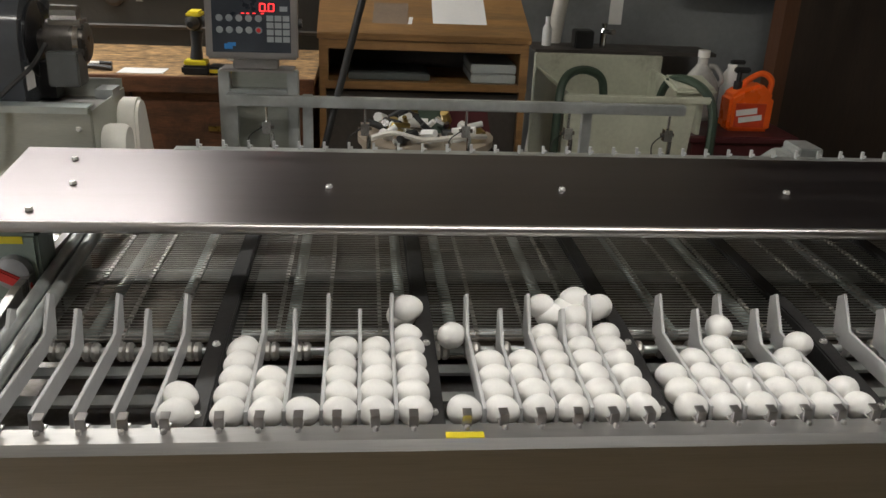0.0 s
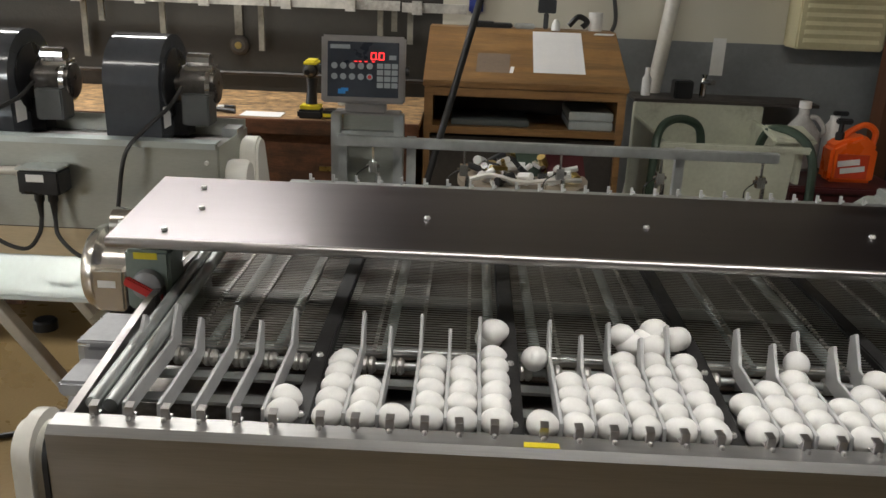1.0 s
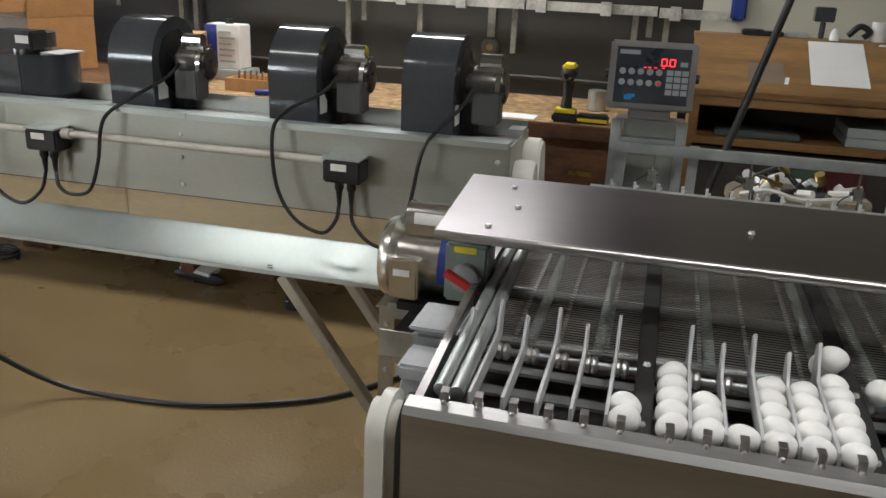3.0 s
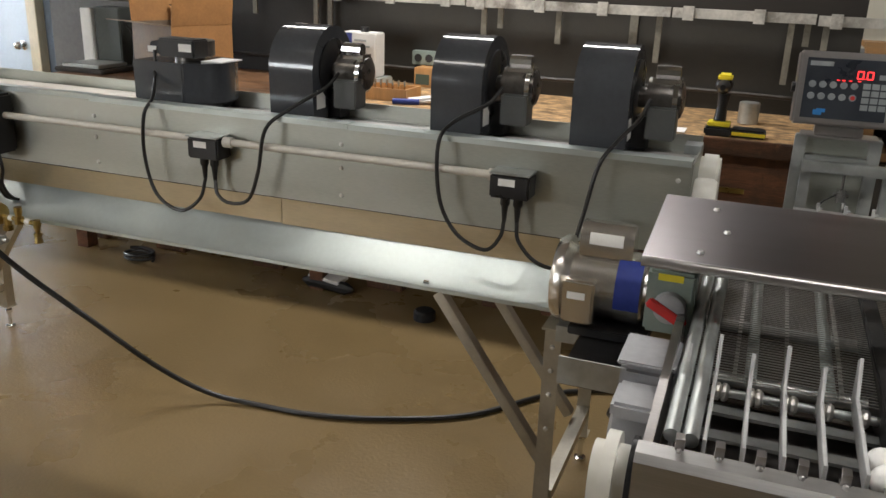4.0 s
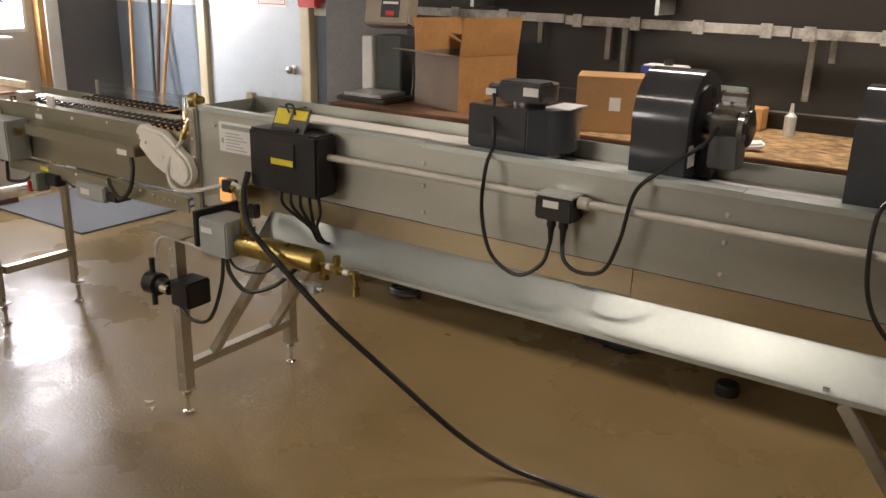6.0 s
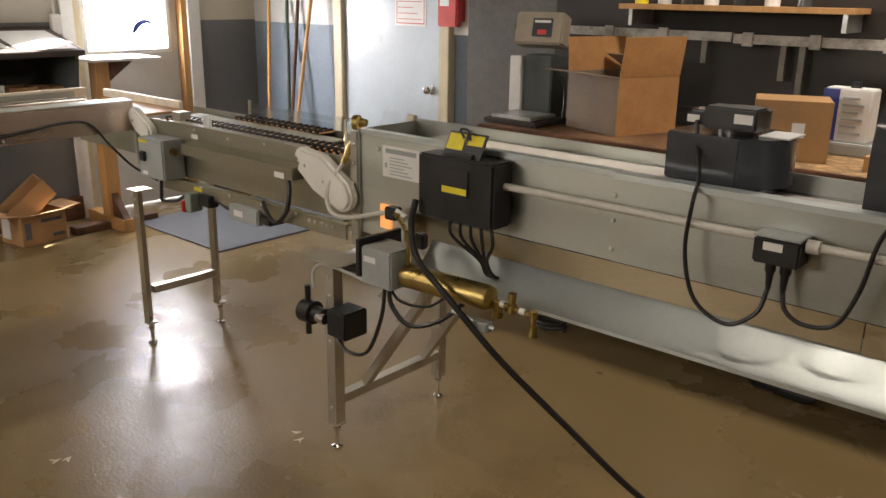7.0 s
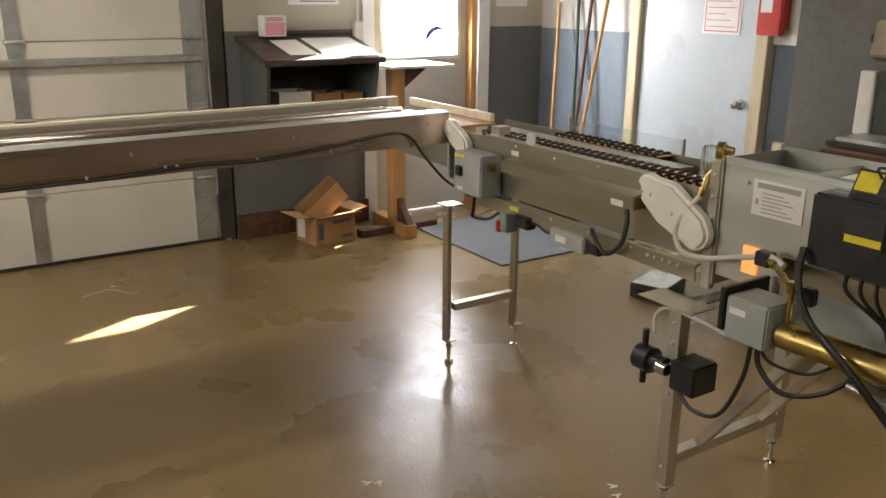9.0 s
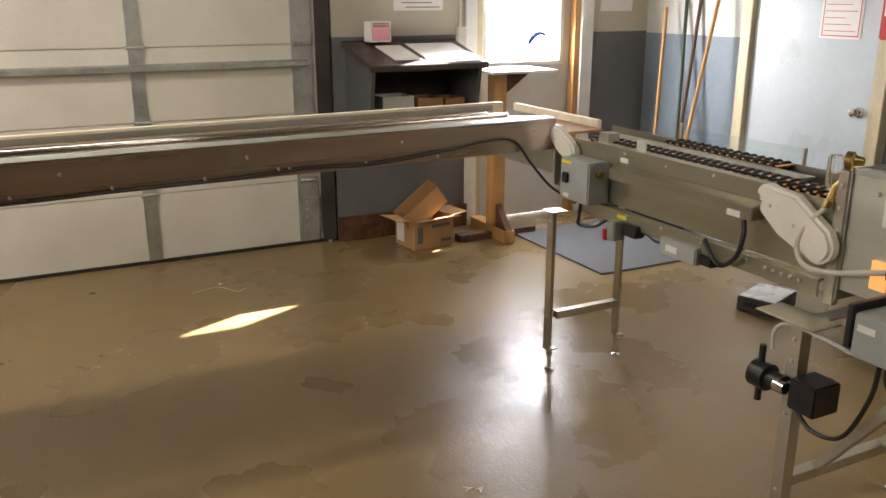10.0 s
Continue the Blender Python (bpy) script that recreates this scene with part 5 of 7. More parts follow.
for x, y in ((-0.585, 1.49), (-0.575, 1.72)):
    piece("screw", BOLT_Z, gr, x, y, 1.177 + (y - 1.445) * 0.112, NT)
part("cover_bracket", bx(-0.665, -0.645, 1.60, 1.77, 1.05, 1.17), M_STEEL, gr)
# black beams between the zones
part("inner_floor", bx(GX0 + 0.03, GX1, 1.40, 2.30, 0.93, 0.935), M_INFLOOR, gr)
BEAMS = (-0.244, 0.102, 0.451, 0.806, 1.156, 1.506)
for x in BEAMS:
    bm = B()
    prism(bm, [(1.085, 0.95), (1.085, 0.998), (1.36, 1.022), (2.30, 1.03), (2.30, 0.95)], "x", x - 0.016, x + 0.016)
    be = part("beam", bm, M_BEAM, gr, "black rubber-faced beam", bevel=0.003)
    piece("bolt", BOLT_Z, gr, x, 1.115, 1.0)
    piece("bolt", BOLT_Z, gr, x, 1.30, 1.017)
# lane fingers, clips
zones = [(-0.555, -0.276)] + [(-0.202 + 0.346 * i, 0.068 + 0.346 * i) for i in range(5)]


def finger_mesh(length, tall):
    bm = B()
    y0, y1 = 0.0, length
    z = lambda y: SL * y
    prism(bm, [(y0, 0.002), (y1 - 0.03, z(y1) + 0.0), (y1, z(y1) + 0.006), (y1 + 0.012, z(y1) + tall), (y1 - 0.006, z(y1) + tall + 0.012), (y1 - 0.022, z(y1) + tall - 0.01), (y1 - 0.045, z(y1) + 0.034), (y0 + 0.004, 0.034)], "x", -0.0032, 0.0032)
    finish(bm, 0.001, 1)
    return mesh_of("finger", bm, M_FINGER)


F_LONG, F_SHORT = finger_mesh(0.275, 0.078), finger_mesh(0.235, 0.070)
bm = B()
prism(bm, [(0.002, 0.0), (0.020, 0.0), (0.020, 0.003), (0.006, 0.003), (0.006, 0.017), (0.018, 0.020), (0.018, 0.0225), (0.002, 0.020)], "x", -0.0068, 0.0068)
lathe(bm, (0, -0.004, 0.0), (0, -0.004, 0.008), ((0, 0.0045), (0.7, 0.0045), (1, 0.003)), 8)
lathe(bm, (0, 0.010, 0.003), (0, 0.010, 0.011), ((0, 0.006), (0.6, 0.006), (1, 0.004)), 8)
finish(bm, 0.0006, 1)
CLIP = mesh_of("clip", bm, M_STEEL)
LANES = []
for k, (xa, xb) in enumerate(zones):
    pitch = (xb - xa) / 5
    for i in range(6):
        x = xa + i * pitch
        piece("clip", CLIP, gr, x, 1.056, 1.0125, pose(0, 0, 0, 0, 0, random.uniform(-6, 6)))
        LANES.append(x + 0.004)
    for i in range(5):
        x = xa + (i + 0.5) * pitch + 0.004
        piece("finger", F_LONG if i % 2 == 0 else F_SHORT, gr, x, 1.092, ZL)
    if k == 0:
        piece("finger", F_SHORT, gr, xa - pitch * 0.5 + 0.012, 1.092, ZL)
# lane floor slats and cross bars under the eggs
for y in (1.13, 1.21, 1.295):
    part("cross_bar", bx(GX0 + 0.03, GX1, y - 0.014, y + 0.014, ZL - 0.025 + SL * (y - 1.08), ZL - 0.019 + SL * (y - 1.08)), M_GALVP, gr)
part("shaft", rd((GX0 + 0.02, 1.335, 0.985), (GX1, 1.335, 0.985), 0.008), M_GALVP, gr)
bm = B()
lathe(bm, (-0.014, 0, 0), (0.014, 0, 0), ((0, 0.012), (0.2, 0.017), (0.4, 0.017), (0.5, 0.012), (0.6, 0.017), (0.8, 0.017), (1, 0.012)), 10)
finish(bm)
WHEEL = mesh_of("sprocket", bm, M_ROD)
for k, (xa, xb) in enumerate(zones):
    for i in range(6):
        piece("sprocket", WHEEL, gr, xa + (xb - xa) * i / 5 - 0.012, 1.335, 0.985)
# wire conveyor: rods across each zone, carried by chains
bm = B()
edges = [GX0 + 0.03] + list(BEAMS) + [GX1]
for k in range(len(edges) - 1):
    a, b = edges[k] + 0.018, edges[k + 1] - 0.018
    n = 92
    for i in range(n):
        y = 1.345 + i * 0.0104
        rod(bm, (a, y, 1.004 + 0.012 * min(1, i / 20)), (b, y, 1.004 + 0.012 * min(1, i / 20)), 0.0012, 4)
wc = part("wire_conveyor", bm, M_ROD, gr, "fine steel wire rods of the conveyor")
wc["kind"] = "stuff"
for k in range(len(edges) - 1):
    a, b = edges[k], edges[k + 1]
    for s in (0.27, 0.52, 0.78):
        x = a + (b - a) * s
        bm = B()
        for i in range(60):
            y = 1.345 + i * 0.0155
            box(bm, x - 0.0035, x + 0.0035, y, y + 0.009, 1.006 + 0.011 * min(1, i / 13), 1.011 + 0.011 * min(1, i / 13))
        c_ = part("drive_chain", bm, M_ROD, gr)
        c_["kind"] = "stuff"
TUBES = (-0.465, -0.335, -0.13, 0.066, 0.155, 0.34, 0.56, 0.725, 1.02, 1.36)
for x in TUBES:
    part("guide_tube", rd((x, 1.37, 0.995), (x, 2.30, 1.0), 0.011), M_GALV, gr)
for y in (1.47, 1.75, 2.1):
    part("cross_tube", rd((GX0 + 0.02, y, 0.945), (GX1, y, 0.945), 0.014), M_GALVP, gr)
# pegs along the cover's back edge
bm = B()
box(bm, -0.003, 0.003, -0.003, 0.003, 0, 0.018)
box(bm, -0.003, 0.009, -0.003, 0.003, 0.004, 0.008)
finish(bm)
PEG = mesh_of("peg", bm, M_FINGER)
for i in range(42):
    piece("peg", PEG, gr, -0.37 + i * 0.0555, 1.90, 1.188)
part("peg_bar", bx(-0.42, GX1, 1.885, 1.915, 1.155, 1.187), M_GALVP, gr)
# sensor bar behind
part("sensor_bar", bx(-0.392, 0.950, 2.44, 2.465, 1.163, 1.194), M_GALVP, gr, "galvanised square sensor bar", bevel=0.003)
for x in (-0.378, -0.165, 0.66):
    part("post", bx(x - 0.014, x + 0.014, 2.467, 2.492, 0.90, 1.192), M_GALVP, gr)
for x in (-0.28, 0.0, 0.295, 0.60, 0.905):
    bm = B()
    rod(bm, (x, 2.450, 1.162), (x, 2.450, 1.105), 0.004, 6)
    box(bm, x - 0.012, x + 0.012, 2.438, 2.462, 1.085, 1.12)
    rod(bm, (x - 0.02, 2.450, 1.103), (x + 0.02, 2.450, 1.103), 0.006, 8)
    rod(bm, (x + 0.012, 2.455, 1.085), (x + 0.012, 2.455, 0.95), 0.007, 8)
    sb = part("sensor", bm, M_CHROME, gr, "small chromed sensor bracket")
    part("lead", hs([(x - 0.012, 2.445, 1.105), (x - 0.05, 2.430, 1.075), (x - 0.035, 2.430, 1.02), (x + 0.02, 2.440, 1.0)], 0.002, 5, 5), M_CABLE, sb)
bm = B()
prism(bm, [(0.98, 1.135), (1.035, 1.175), (1.06, 1.175), (1.06, 1.195), (1.12, 1.195), (1.125, 1.135)], "y", 1.96, 2.05)
part("corner_bracket", bm, M_GALVP, gr, bevel=0.003)
# drive: isolator, motor, gearbox
iso = part("isolator", bx(-0.676, -0.584, 1.50, 1.585, 1.003, 1.132), M_GREENGREY, gr, "green-grey isolator switch with a red handle", bevel=0.006)
part("warning_label", bx(-0.656, -0.608, 1.4985, 1.4995, 1.114, 1.128), M_YELLOW, iso)
bm = B()
lathe(bm, (-0.628, 1.499, 1.062), (-0.628, 1.478, 1.062), ((0, 0.032), (0.8, 0.030), (1, 0.022)), 18)
part("dial", bm, M_CAST, iso)
bm = B()
obox(bm, pose(-0.630, 1.482, 1.056, 0, 28, 0), -0.043, 0.040, -0.011, 0.0, -0.010, 0.010)
part("handle", bm, M_RED, iso, "red switch handle", bevel=0.003)
bm = B()
lathe(bm, (-0.965, 1.985, 0.908), (-0.70, 1.985, 0.908), ((0, 0.075), (0.03, 0.104), (0.08, 0.113), (0.14, 0.113), (0.16, 0.100), (0.2, 0.088), (0.66, 0.088), (0.68, 0.092), (0.88, 0.092), (0.9, 0.08), (1, 0.07)), 32)
mo = part("drive_motor", bm, M_CHROMED, gr, "shiny steel electric drive motor")
bm = B()
prism(bm, arc(1.985, 0.908, 0.0938, 115, 200, 14) + arc(1.985, 0.908, 0.0924, 200, 115, 14), "x", -0.795, -0.732)
part("label", bm, M_BLUE, mo, "blue paper label")
part("terminal_box", bx(-0.918, -0.838, 1.86, 1.905, 0.835, 0.948), M_CHROMED, mo, "steel terminal box", bevel=0.006)
part("label", bx(-0.905, -0.86, 1.8585, 1.8595, 0.90, 0.918), M_LABEL, mo)
bm = B()
prism(bm, arc(1.985, 1.03, 0.045, 0, 180, 10) + [(1.94, 0.99), (2.03, 0.99)], "x", -0.90, -0.765)
part("capacitor_box", bm, M_CHROMED, mo, bevel=0.004)
part("capacitor_label", pr(arc(1.985, 1.03, 0.0458, 150, 215, 6) + arc(1.985, 1.03, 0.0452, 215, 150, 6), "x", -0.875, -0.79), M_LABEL, mo)
part("motor_foot", bx(-0.90, -0.70, 1.88, 2.08, 0.795, 0.818), M_BLACK, mo, "black motor plate", bevel=0.003)
bm = B()
prism(bm, [(-0.94, 0.79), (-0.87, 0.79), (-0.89, 0.745), (-0.94, 0.745)], "y", 1.93, 2.0)
part("bracket", bm, M_GALVP, mo)
bm = B()
box(bm, -0.685, -0.59, 1.30, 1.42, 0.915, 1.018)
gbx = part("gearbox", bm, M_CAST, gr, "grey cast gearbox", bevel=0.012)
bm = B()
lathe(bm, (-0.685, 1.26, 0.91), (-0.61, 1.26, 0.91), ((0, 0.035), (0.1, 0.055), (0.9, 0.055), (1, 0.05)), 20)
part("end_housing", bm, M_CAST, gbx)
part("flange", bx(-0.69, -0.588, 1.295, 1.425, 1.019, 1.027), M_CAST, gbx, bevel=0.003)
part("lid", bx(-0.68, -0.60, 1.19, 1.285, 0.968, 0.998), M_CAST, gbx, bevel=0.006)
# front stand leg of the grader
for y in (1.86, 2.25):
    part("leg", bx(-0.60, -0.56, y - 0.02, y + 0.02, 0.013, 0.87), M_GALVP, gr, bevel=0.003)
for x, y in ((-0.58, 1.12), (1.98, 1.12), (1.98, 2.25)):
    part("leg", bx(x - 0.02, x + 0.02, y - 0.02, y + 0.02, 0.013, 0.87), M_GALVP, gr, bevel=0.003)
part("motor_mount", bx(-0.87, -0.60, 1.66, 1.90, 0.765, 0.790), M_BLACK, gr, bevel=0.003)
part("mount_edge", bx(-0.87, -0.64, 1.655, 1.6595, 0.77, 0.838), M_GALVP, gr)
bm = B()
lathe(bm, (-0.72, 1.74, 0.80), (-0.63, 1.75, 0.855), ((0, 0.012), (0.15, 0.022), (0.5, 0.026), (0.85, 0.02), (1, 0.012)), 10)
part("cord_grip", bm, M_YELLOW, gr, "yellow cord grip")
part("cable", hs([(-0.70, 1.60, 0.95), (-0.68, 1.58, 0.86), (-0.69, 1.62, 0.78), (-0.74, 1.66, 0.72), (-0.72, 1.72, 0.66)], 0.009, 6), M_CABLE, gr)
SET = Vector((0.004, -0.006, -0.013))    # how far the grader stands from its plan
gr.location += SET

# ---- eggs ----
def egg_mesh(name, L=0.0285, R=0.0222):
    bm = B()
    rows = []
    for i in range(15):
        a = math.pi * i / 14
        s = -math.cos(a)
        rows.append((0.5 + 0.5 * s, R * math.sin(a) * (1 - 0.11 * s)))
    lathe(bm, (-L, 0, 0), (L, 0, 0), rows, 20)
    finish(bm)
    return mesh_of(name, bm, M_EGG)


EGGS = [egg_mesh("egg", 0.0272, 0.0234), egg_mesh("egg", 0.0262, 0.0229), egg_mesh("egg", 0.0276, 0.0238)]


def egg(x, y, z, spin=None):
    ob = new("egg", random.choice(EGGS))
    ob.matrix_basis = pose(x + SET.x, y + SET.y, z + SET.z, random.uniform(-25, 25), random.uniform(-10, 10), (random.uniform(-34, 34) if spin is None else spin) + random.choice((0, 180)))
    return tagged(ob, "clean white hen's egg resting in a sorting lane", "egg", "eggs in the sorting lanes")


COUNT = (0, 0, 0, 0, 0, 2, 5, 3, 1, 5, 5, 6, 1, 4, 4, 6, 6, 6, 3, 4, 5, 3, 4, 2, 1, 2, 3, 2, 1, 0)
for lane, cnt in zip(LANES, COUNT):
    for j in range(cnt):
        y = 1.107 + j * 0.0448 + random.uniform(-0.001, 0.001)
        egg(lane + random.uniform(-0.0015, 0.0015), y, ZL + 0.0228 + SL * (y - 1.08))
# eggs heaped at the lane mouths, and one rolling in alone
TOP = ZL + 0.0228
for x, y, dz, sp in ((0.052, 1.372, 0.012, 10), (0.062, 1.366, 0.030, 5), (0.138, 1.322, 0.0, 40), (0.318, 1.372, 0.012, 8), (0.302, 1.380, 0.026, 15), (0.352, 1.385, 0.016, -12), (0.366, 1.392, 0.034, 0), (0.398, 1.366, 0.030, 20), (0.612, 1.318, 0.016, 80), (0.362, 1.352, 0.018, 12), (0.412, 1.392, 0.020, -8), (0.738, 1.268, 0.010, 15)):
    egg(x + 0.012, y + 0.013, TOP + dz + SL * (y - 1.067), sp)


# ---- scale indicator on its stand ----
si = thing("scale_indicator", -0.312, 2.49, 0, "steel weighing indicator with red digits on a galvanised stand", "scale indicator")
TI = pose(-0.312, 2.49, 1.375, -8, 0, 3) @ Matrix.Diagonal((0.88, 0.88, 0.88, 1.0))
bm = B()
obox(bm, TI, -0.143, 0.143, -0.03, 0.05, -0.113, 0.113)
case = part("case", bm, M_STEEL, si, "brushed steel case", bevel=0.006)
bm = B()
obox(bm, TI, -0.121, 0.121, -0.0325, -0.0305, -0.092, 0.092)
part("face", bm, M_DARKPLATE, case, "dark keypad face")
for i in range(5):
    for j in range(2):
        bm = B()
        p = TI @ Vector((-0.098 + i * 0.030, -0.0325, 0.012 - j * 0.036))
        lathe(bm, p, p + Vector((0, -0.002, 0)), ((0, 0.0098), (1, 0.009)), 12)
        part("key", bm, M_KEY, case)
for i in range(3):
    for j in range(4):
        bm = B()
        obox(bm, TI, 0.047 + i * 0.025, 0.068 + i * 0.025, -0.0345, -0.0326, -0.015 - j * 0.0215 + 0.02, 0.002 - j * 0.0215 + 0.02)
        part("key", bm, M_KEY, case)
bm = B()
obox(bm, TI, -0.112, -0.045, -0.034, -0.0326, 0.068, 0.082)
part("badge", bm, M_KEY, case)
bm = B()
obox(bm, TI, 0.088, 0.112, -0.034, -0.0326, 0.035, 0.05)
part("badge", bm, M_KEY, case)
for i in (4,):
    p = TI @ Vector((-0.098 + i * 0.030, -0.0348, -0.024))
    bm = B()
    lathe(bm, p, p + Vector((0, -0.001, 0)), ((0, 0.006), (1, 0.006)), 10)
    part("stop_key", bm, M_RED, case)
bm = B()
obox(bm, TI, -0.085, -0.06, -0.034, -0.0326, -0.082, -0.066)
obox(bm, TI, -0.075, -0.05, -0.034, -0.0326, -0.073, -0.062)
part("badge", bm, material("badge_blue", (0.02, 0.16, 0.42), 0.4), case)
bm = B()


def digit(cx, cz, segs):
    w, h, q = 0.008, 0.011, 0.0016
    S = {"a": (-w, w, h - q, h + q), "d": (-w, w, -h - q, -h + q), "g": (-w, w, -q, q), "f": (-w - q, -w + q, 0, h), "e": (-w - q, -w + q, -h, 0), "b": (w - q, w + q, 0, h), "c": (w - q, w + q, -h, 0)}
    for s in segs:
        a = S[s]
        obox(bm, TI, cx + a[0], cx + a[1], -0.0338, -0.0327, cz + a[2], cz + a[3])


digit(0.035, 0.046, "abcdef")
digit(0.062, 0.046, "abcdef")
obox(bm, TI, 0.047, 0.050, -0.0338, -0.0327, 0.034, 0.037)
for s in (-0.03, -0.015, 0.005, 0.03):
    obox(bm, TI, s, s + 0.009, -0.0338, -0.0327, 0.026, 0.0285)
part("digits", bm, M_LED, case, "glowing red digits reading 0.0")
for s in (-0.150, 0.144):
    bm = B()
    p, q = TI @ Vector((s - 0.004, 0.01, 0)), TI @ Vector((s + 0.012, 0.01, 0))
    rod(bm, p, q, 0.014, 12)
    part("side_knob", bm, M_BLACK, si)
bm = B()
box(bm, -0.405, -0.20, 2.47, 2.56, 1.240, 1.246)
box(bm, -0.37, -0.245, 2.49, 2.54, 1.247, 1.272)
part("mount", bm, M_STEEL, si, bevel=0.002)
for x in (-0.40, -0.205):
    part("post", bx(x - 0.016, x + 0.016, 2.50, 2.54, 0.0, 1.24), M_GALVP, si, bevel=0.003)
part("panel", bx(-0.382, -0.222, 2.53, 2.54, 0.95, 1.23), M_PANEL, si)
part("brace", bx(-0.382, -0.222, 2.50, 2.528, 1.16, 1.185), M_GALVP, si)

# ---- workbench along the wall ----
wb = thing("workbench", -2.2, 3.8, 0, "long workbench with a worn strand board top and dark wooden front", "workbench")
part("worktop", bx(-2.75, -0.2, 3.52, 4.295, 1.002, 1.03), M_OSB, wb, "worn strand board worktop")
part("worktop", bx(-4.21, -2.753, 3.52, 4.295, 1.002, 1.03), M_BOARD, wb, "dark worn plank worktop")
part("top_edge", bx(-4.212, -0.2, 3.487, 3.518, 0.965, 1.031), M_WORN, wb, "scuffed dark wooden edge", bevel=0.004)
for i, (xa, xb) in enumerate(((-4.15, -3.4), (-3.39, -2.6), (-2.59, -1.8), (-1.79, -0.95), (-0.94, -0.24))):
    part("front_panel", bx(xa, xb, 3.55, 3.575, 0.35, 0.962), M_WORN, wb, bevel=0.004)
    part("pull", bx((xa + xb) / 2 - 0.05, (xa + xb) / 2 + 0.05, 3.535, 3.55, 0.80, 0.82), M_BRASS, wb)
for x in (-4.18, -2.6, -0.26):
    for y in (3.58, 4.20):
        part("leg", bx(x - 0.04, x + 0.04, y, y + 0.08, 0, 1.0), M_WORN, wb)
part("lower_shelf", bx(-4.15, -0.24, 3.58, 4.28, 0.30, 0.325), M_WORN, wb)


def resting(name, bm, mat_, label, category, bevel=0.003):
    return solid(name, bm, mat_, label, category, bevel=bevel)


# cordless drill
dr = thing("cordless_drill", -0.70, 3.46, 1.03, "black and yellow cordless drill standing on its battery", "drill")
part("battery", bx(-0.733, -0.623, 3.40, 3.49, 1.031, 1.068), M_BLACK, dr, "black battery", bevel=0.008)
part("battery_top", bx(-0.723, -0.633, 3.41, 3.48, 1.069, 1.088), M_YELLOW, dr, bevel=0.004)
bm = B()
lathe(bm, (-0.678, 3.45, 1.09), (-0.673, 3.455, 1.20), ((0, 0.026), (0.5, 0.021), (1, 0.026)), 12)
part("handle", bm, M_BLACK, dr)
bm = B()
lathe(bm, (-0.678, 3.52, 1.235), (-0.678, 3.36, 1.235), ((0, 0.026), (0.1, 0.034), (0.55, 0.034), (0.6, 0.026), (0.8, 0.024), (1, 0.012)), 16)
part("body", bm, M_BLACK, dr)
part("housing", bx(-0.706, -0.650, 3.42, 3.53, 1.252, 1.278), M_YELLOW, dr, bevel=0.008)
dr.location += Vector((0.0, 0.13, 0.0))
resting("metal_mug", rd((-0.575, 3.95, 1.031), (-0.575, 3.95, 1.125), 0.045, 18), M_GALVP, "dull metal can on the bench", "can")
tp = thing("tape_measure", -0.555, 3.60, 1.03, "black and yellow tape measure on the bench", "tape measure")
part("case", bx(-0.63, -0.49, 3.54, 3.64, 1.031, 1.065), M_BLACK, tp, bevel=0.008)
part("band", bx(-0.628, -0.492, 3.5385, 3.5395, 1.04, 1.055), M_YELLOW, tp)
resting("paper_scrap", bx(-0.99, -0.81, 3.54, 3.66, 1.031, 1.033), M_PAPER, "crumpled white paper scrap on the bench", "paper", 0)
resting("hand_tool", hs([(-1.18, 3.62, 1.04), (-1.10, 3.60, 1.045), (-1.02, 3.59, 1.04)], 0.012, 6), M_BLACK, "small black hand tool lying on the bench", "tool", 0)
resting("hand_tool", rd((-1.28, 3.55, 1.045), (-1.20, 3.58, 1.045), 0.014, 10), M_BLACK, "small black hand tool lying on the bench", "tool")
mk = thing("marker_pen", -1.12, 3.7, 1.03, "white marker pen with a black cap on the bench", "pen")
part("barrel", rd((-1.19, 3.70, 1.04), (-1.10, 3.70, 1.04), 0.009), M_LABEL, mk)
part("cap", rd((-1.098, 3.70, 1.04), (-1.05, 3.70, 1.04), 0.010), M_BLACK, mk)
# blue and white can
bc = solid("flat_case", bx(-2.70, -2.42, 3.93, 4.13, 1.031, 1.084), M_GREY, "flat grey metal case lying on the bench", "case", bevel=0.006)
cn = thing("solvent_can", -2.55, 4.02, 1.085, "blue and white rectangular solvent can", "can")
part("body", bx(-2.65, -2.45, 3.97, 4.09, 1.086, 1.315), M_LABEL, cn, bevel=0.006)
part("side_print", bx(-2.653, -2.585, 3.967, 4.093, 1.090, 1.310), M_BLUE, cn)
part("cap", rd((-2.54, 4.03, 1.315), (-2.54, 4.03, 1.34), 0.022), M_BLACK, cn)
bm = B()
for i in range(6):
    box(bm, -2.57, -2.48 - 0.02 * (i % 2), 3.966, 3.9695, 1.12 + 0.03 * i, 1.13 + 0.03 * i)
part("print", bm, M_GREY, cn)
# tray of small parts
ty = thing("parts_tray", -2.24, 3.72, 1.03, "orange-brown wooden tray with small metal parts", "tray")
for a in ((-2.36, -2.12, 3.63, 3.642, 1.031, 1.09), (-2.36, -2.12, 3.80, 3.812, 1.031, 1.09), (-2.36, -2.348, 3.642, 3.80, 1.031, 1.09), (-2.132, -2.12, 3.642, 3.80, 1.031, 1.09), (-2.348, -2.132, 3.642, 3.80, 1.031, 1.04)):
    part("tray_board", bx(*a), M_PINE, ty)
for i in range(6):
    part("bit", rd((-2.33 + i * 0.032, 3.72, 1.04), (-2.33 + i * 0.032, 3.725, 1.12), 0.006, 8), M_CHROME, ty)
wbx = thing("wooden_box", -2.20, 4.22, 1.03, "small orange wooden box with a green label", "box")
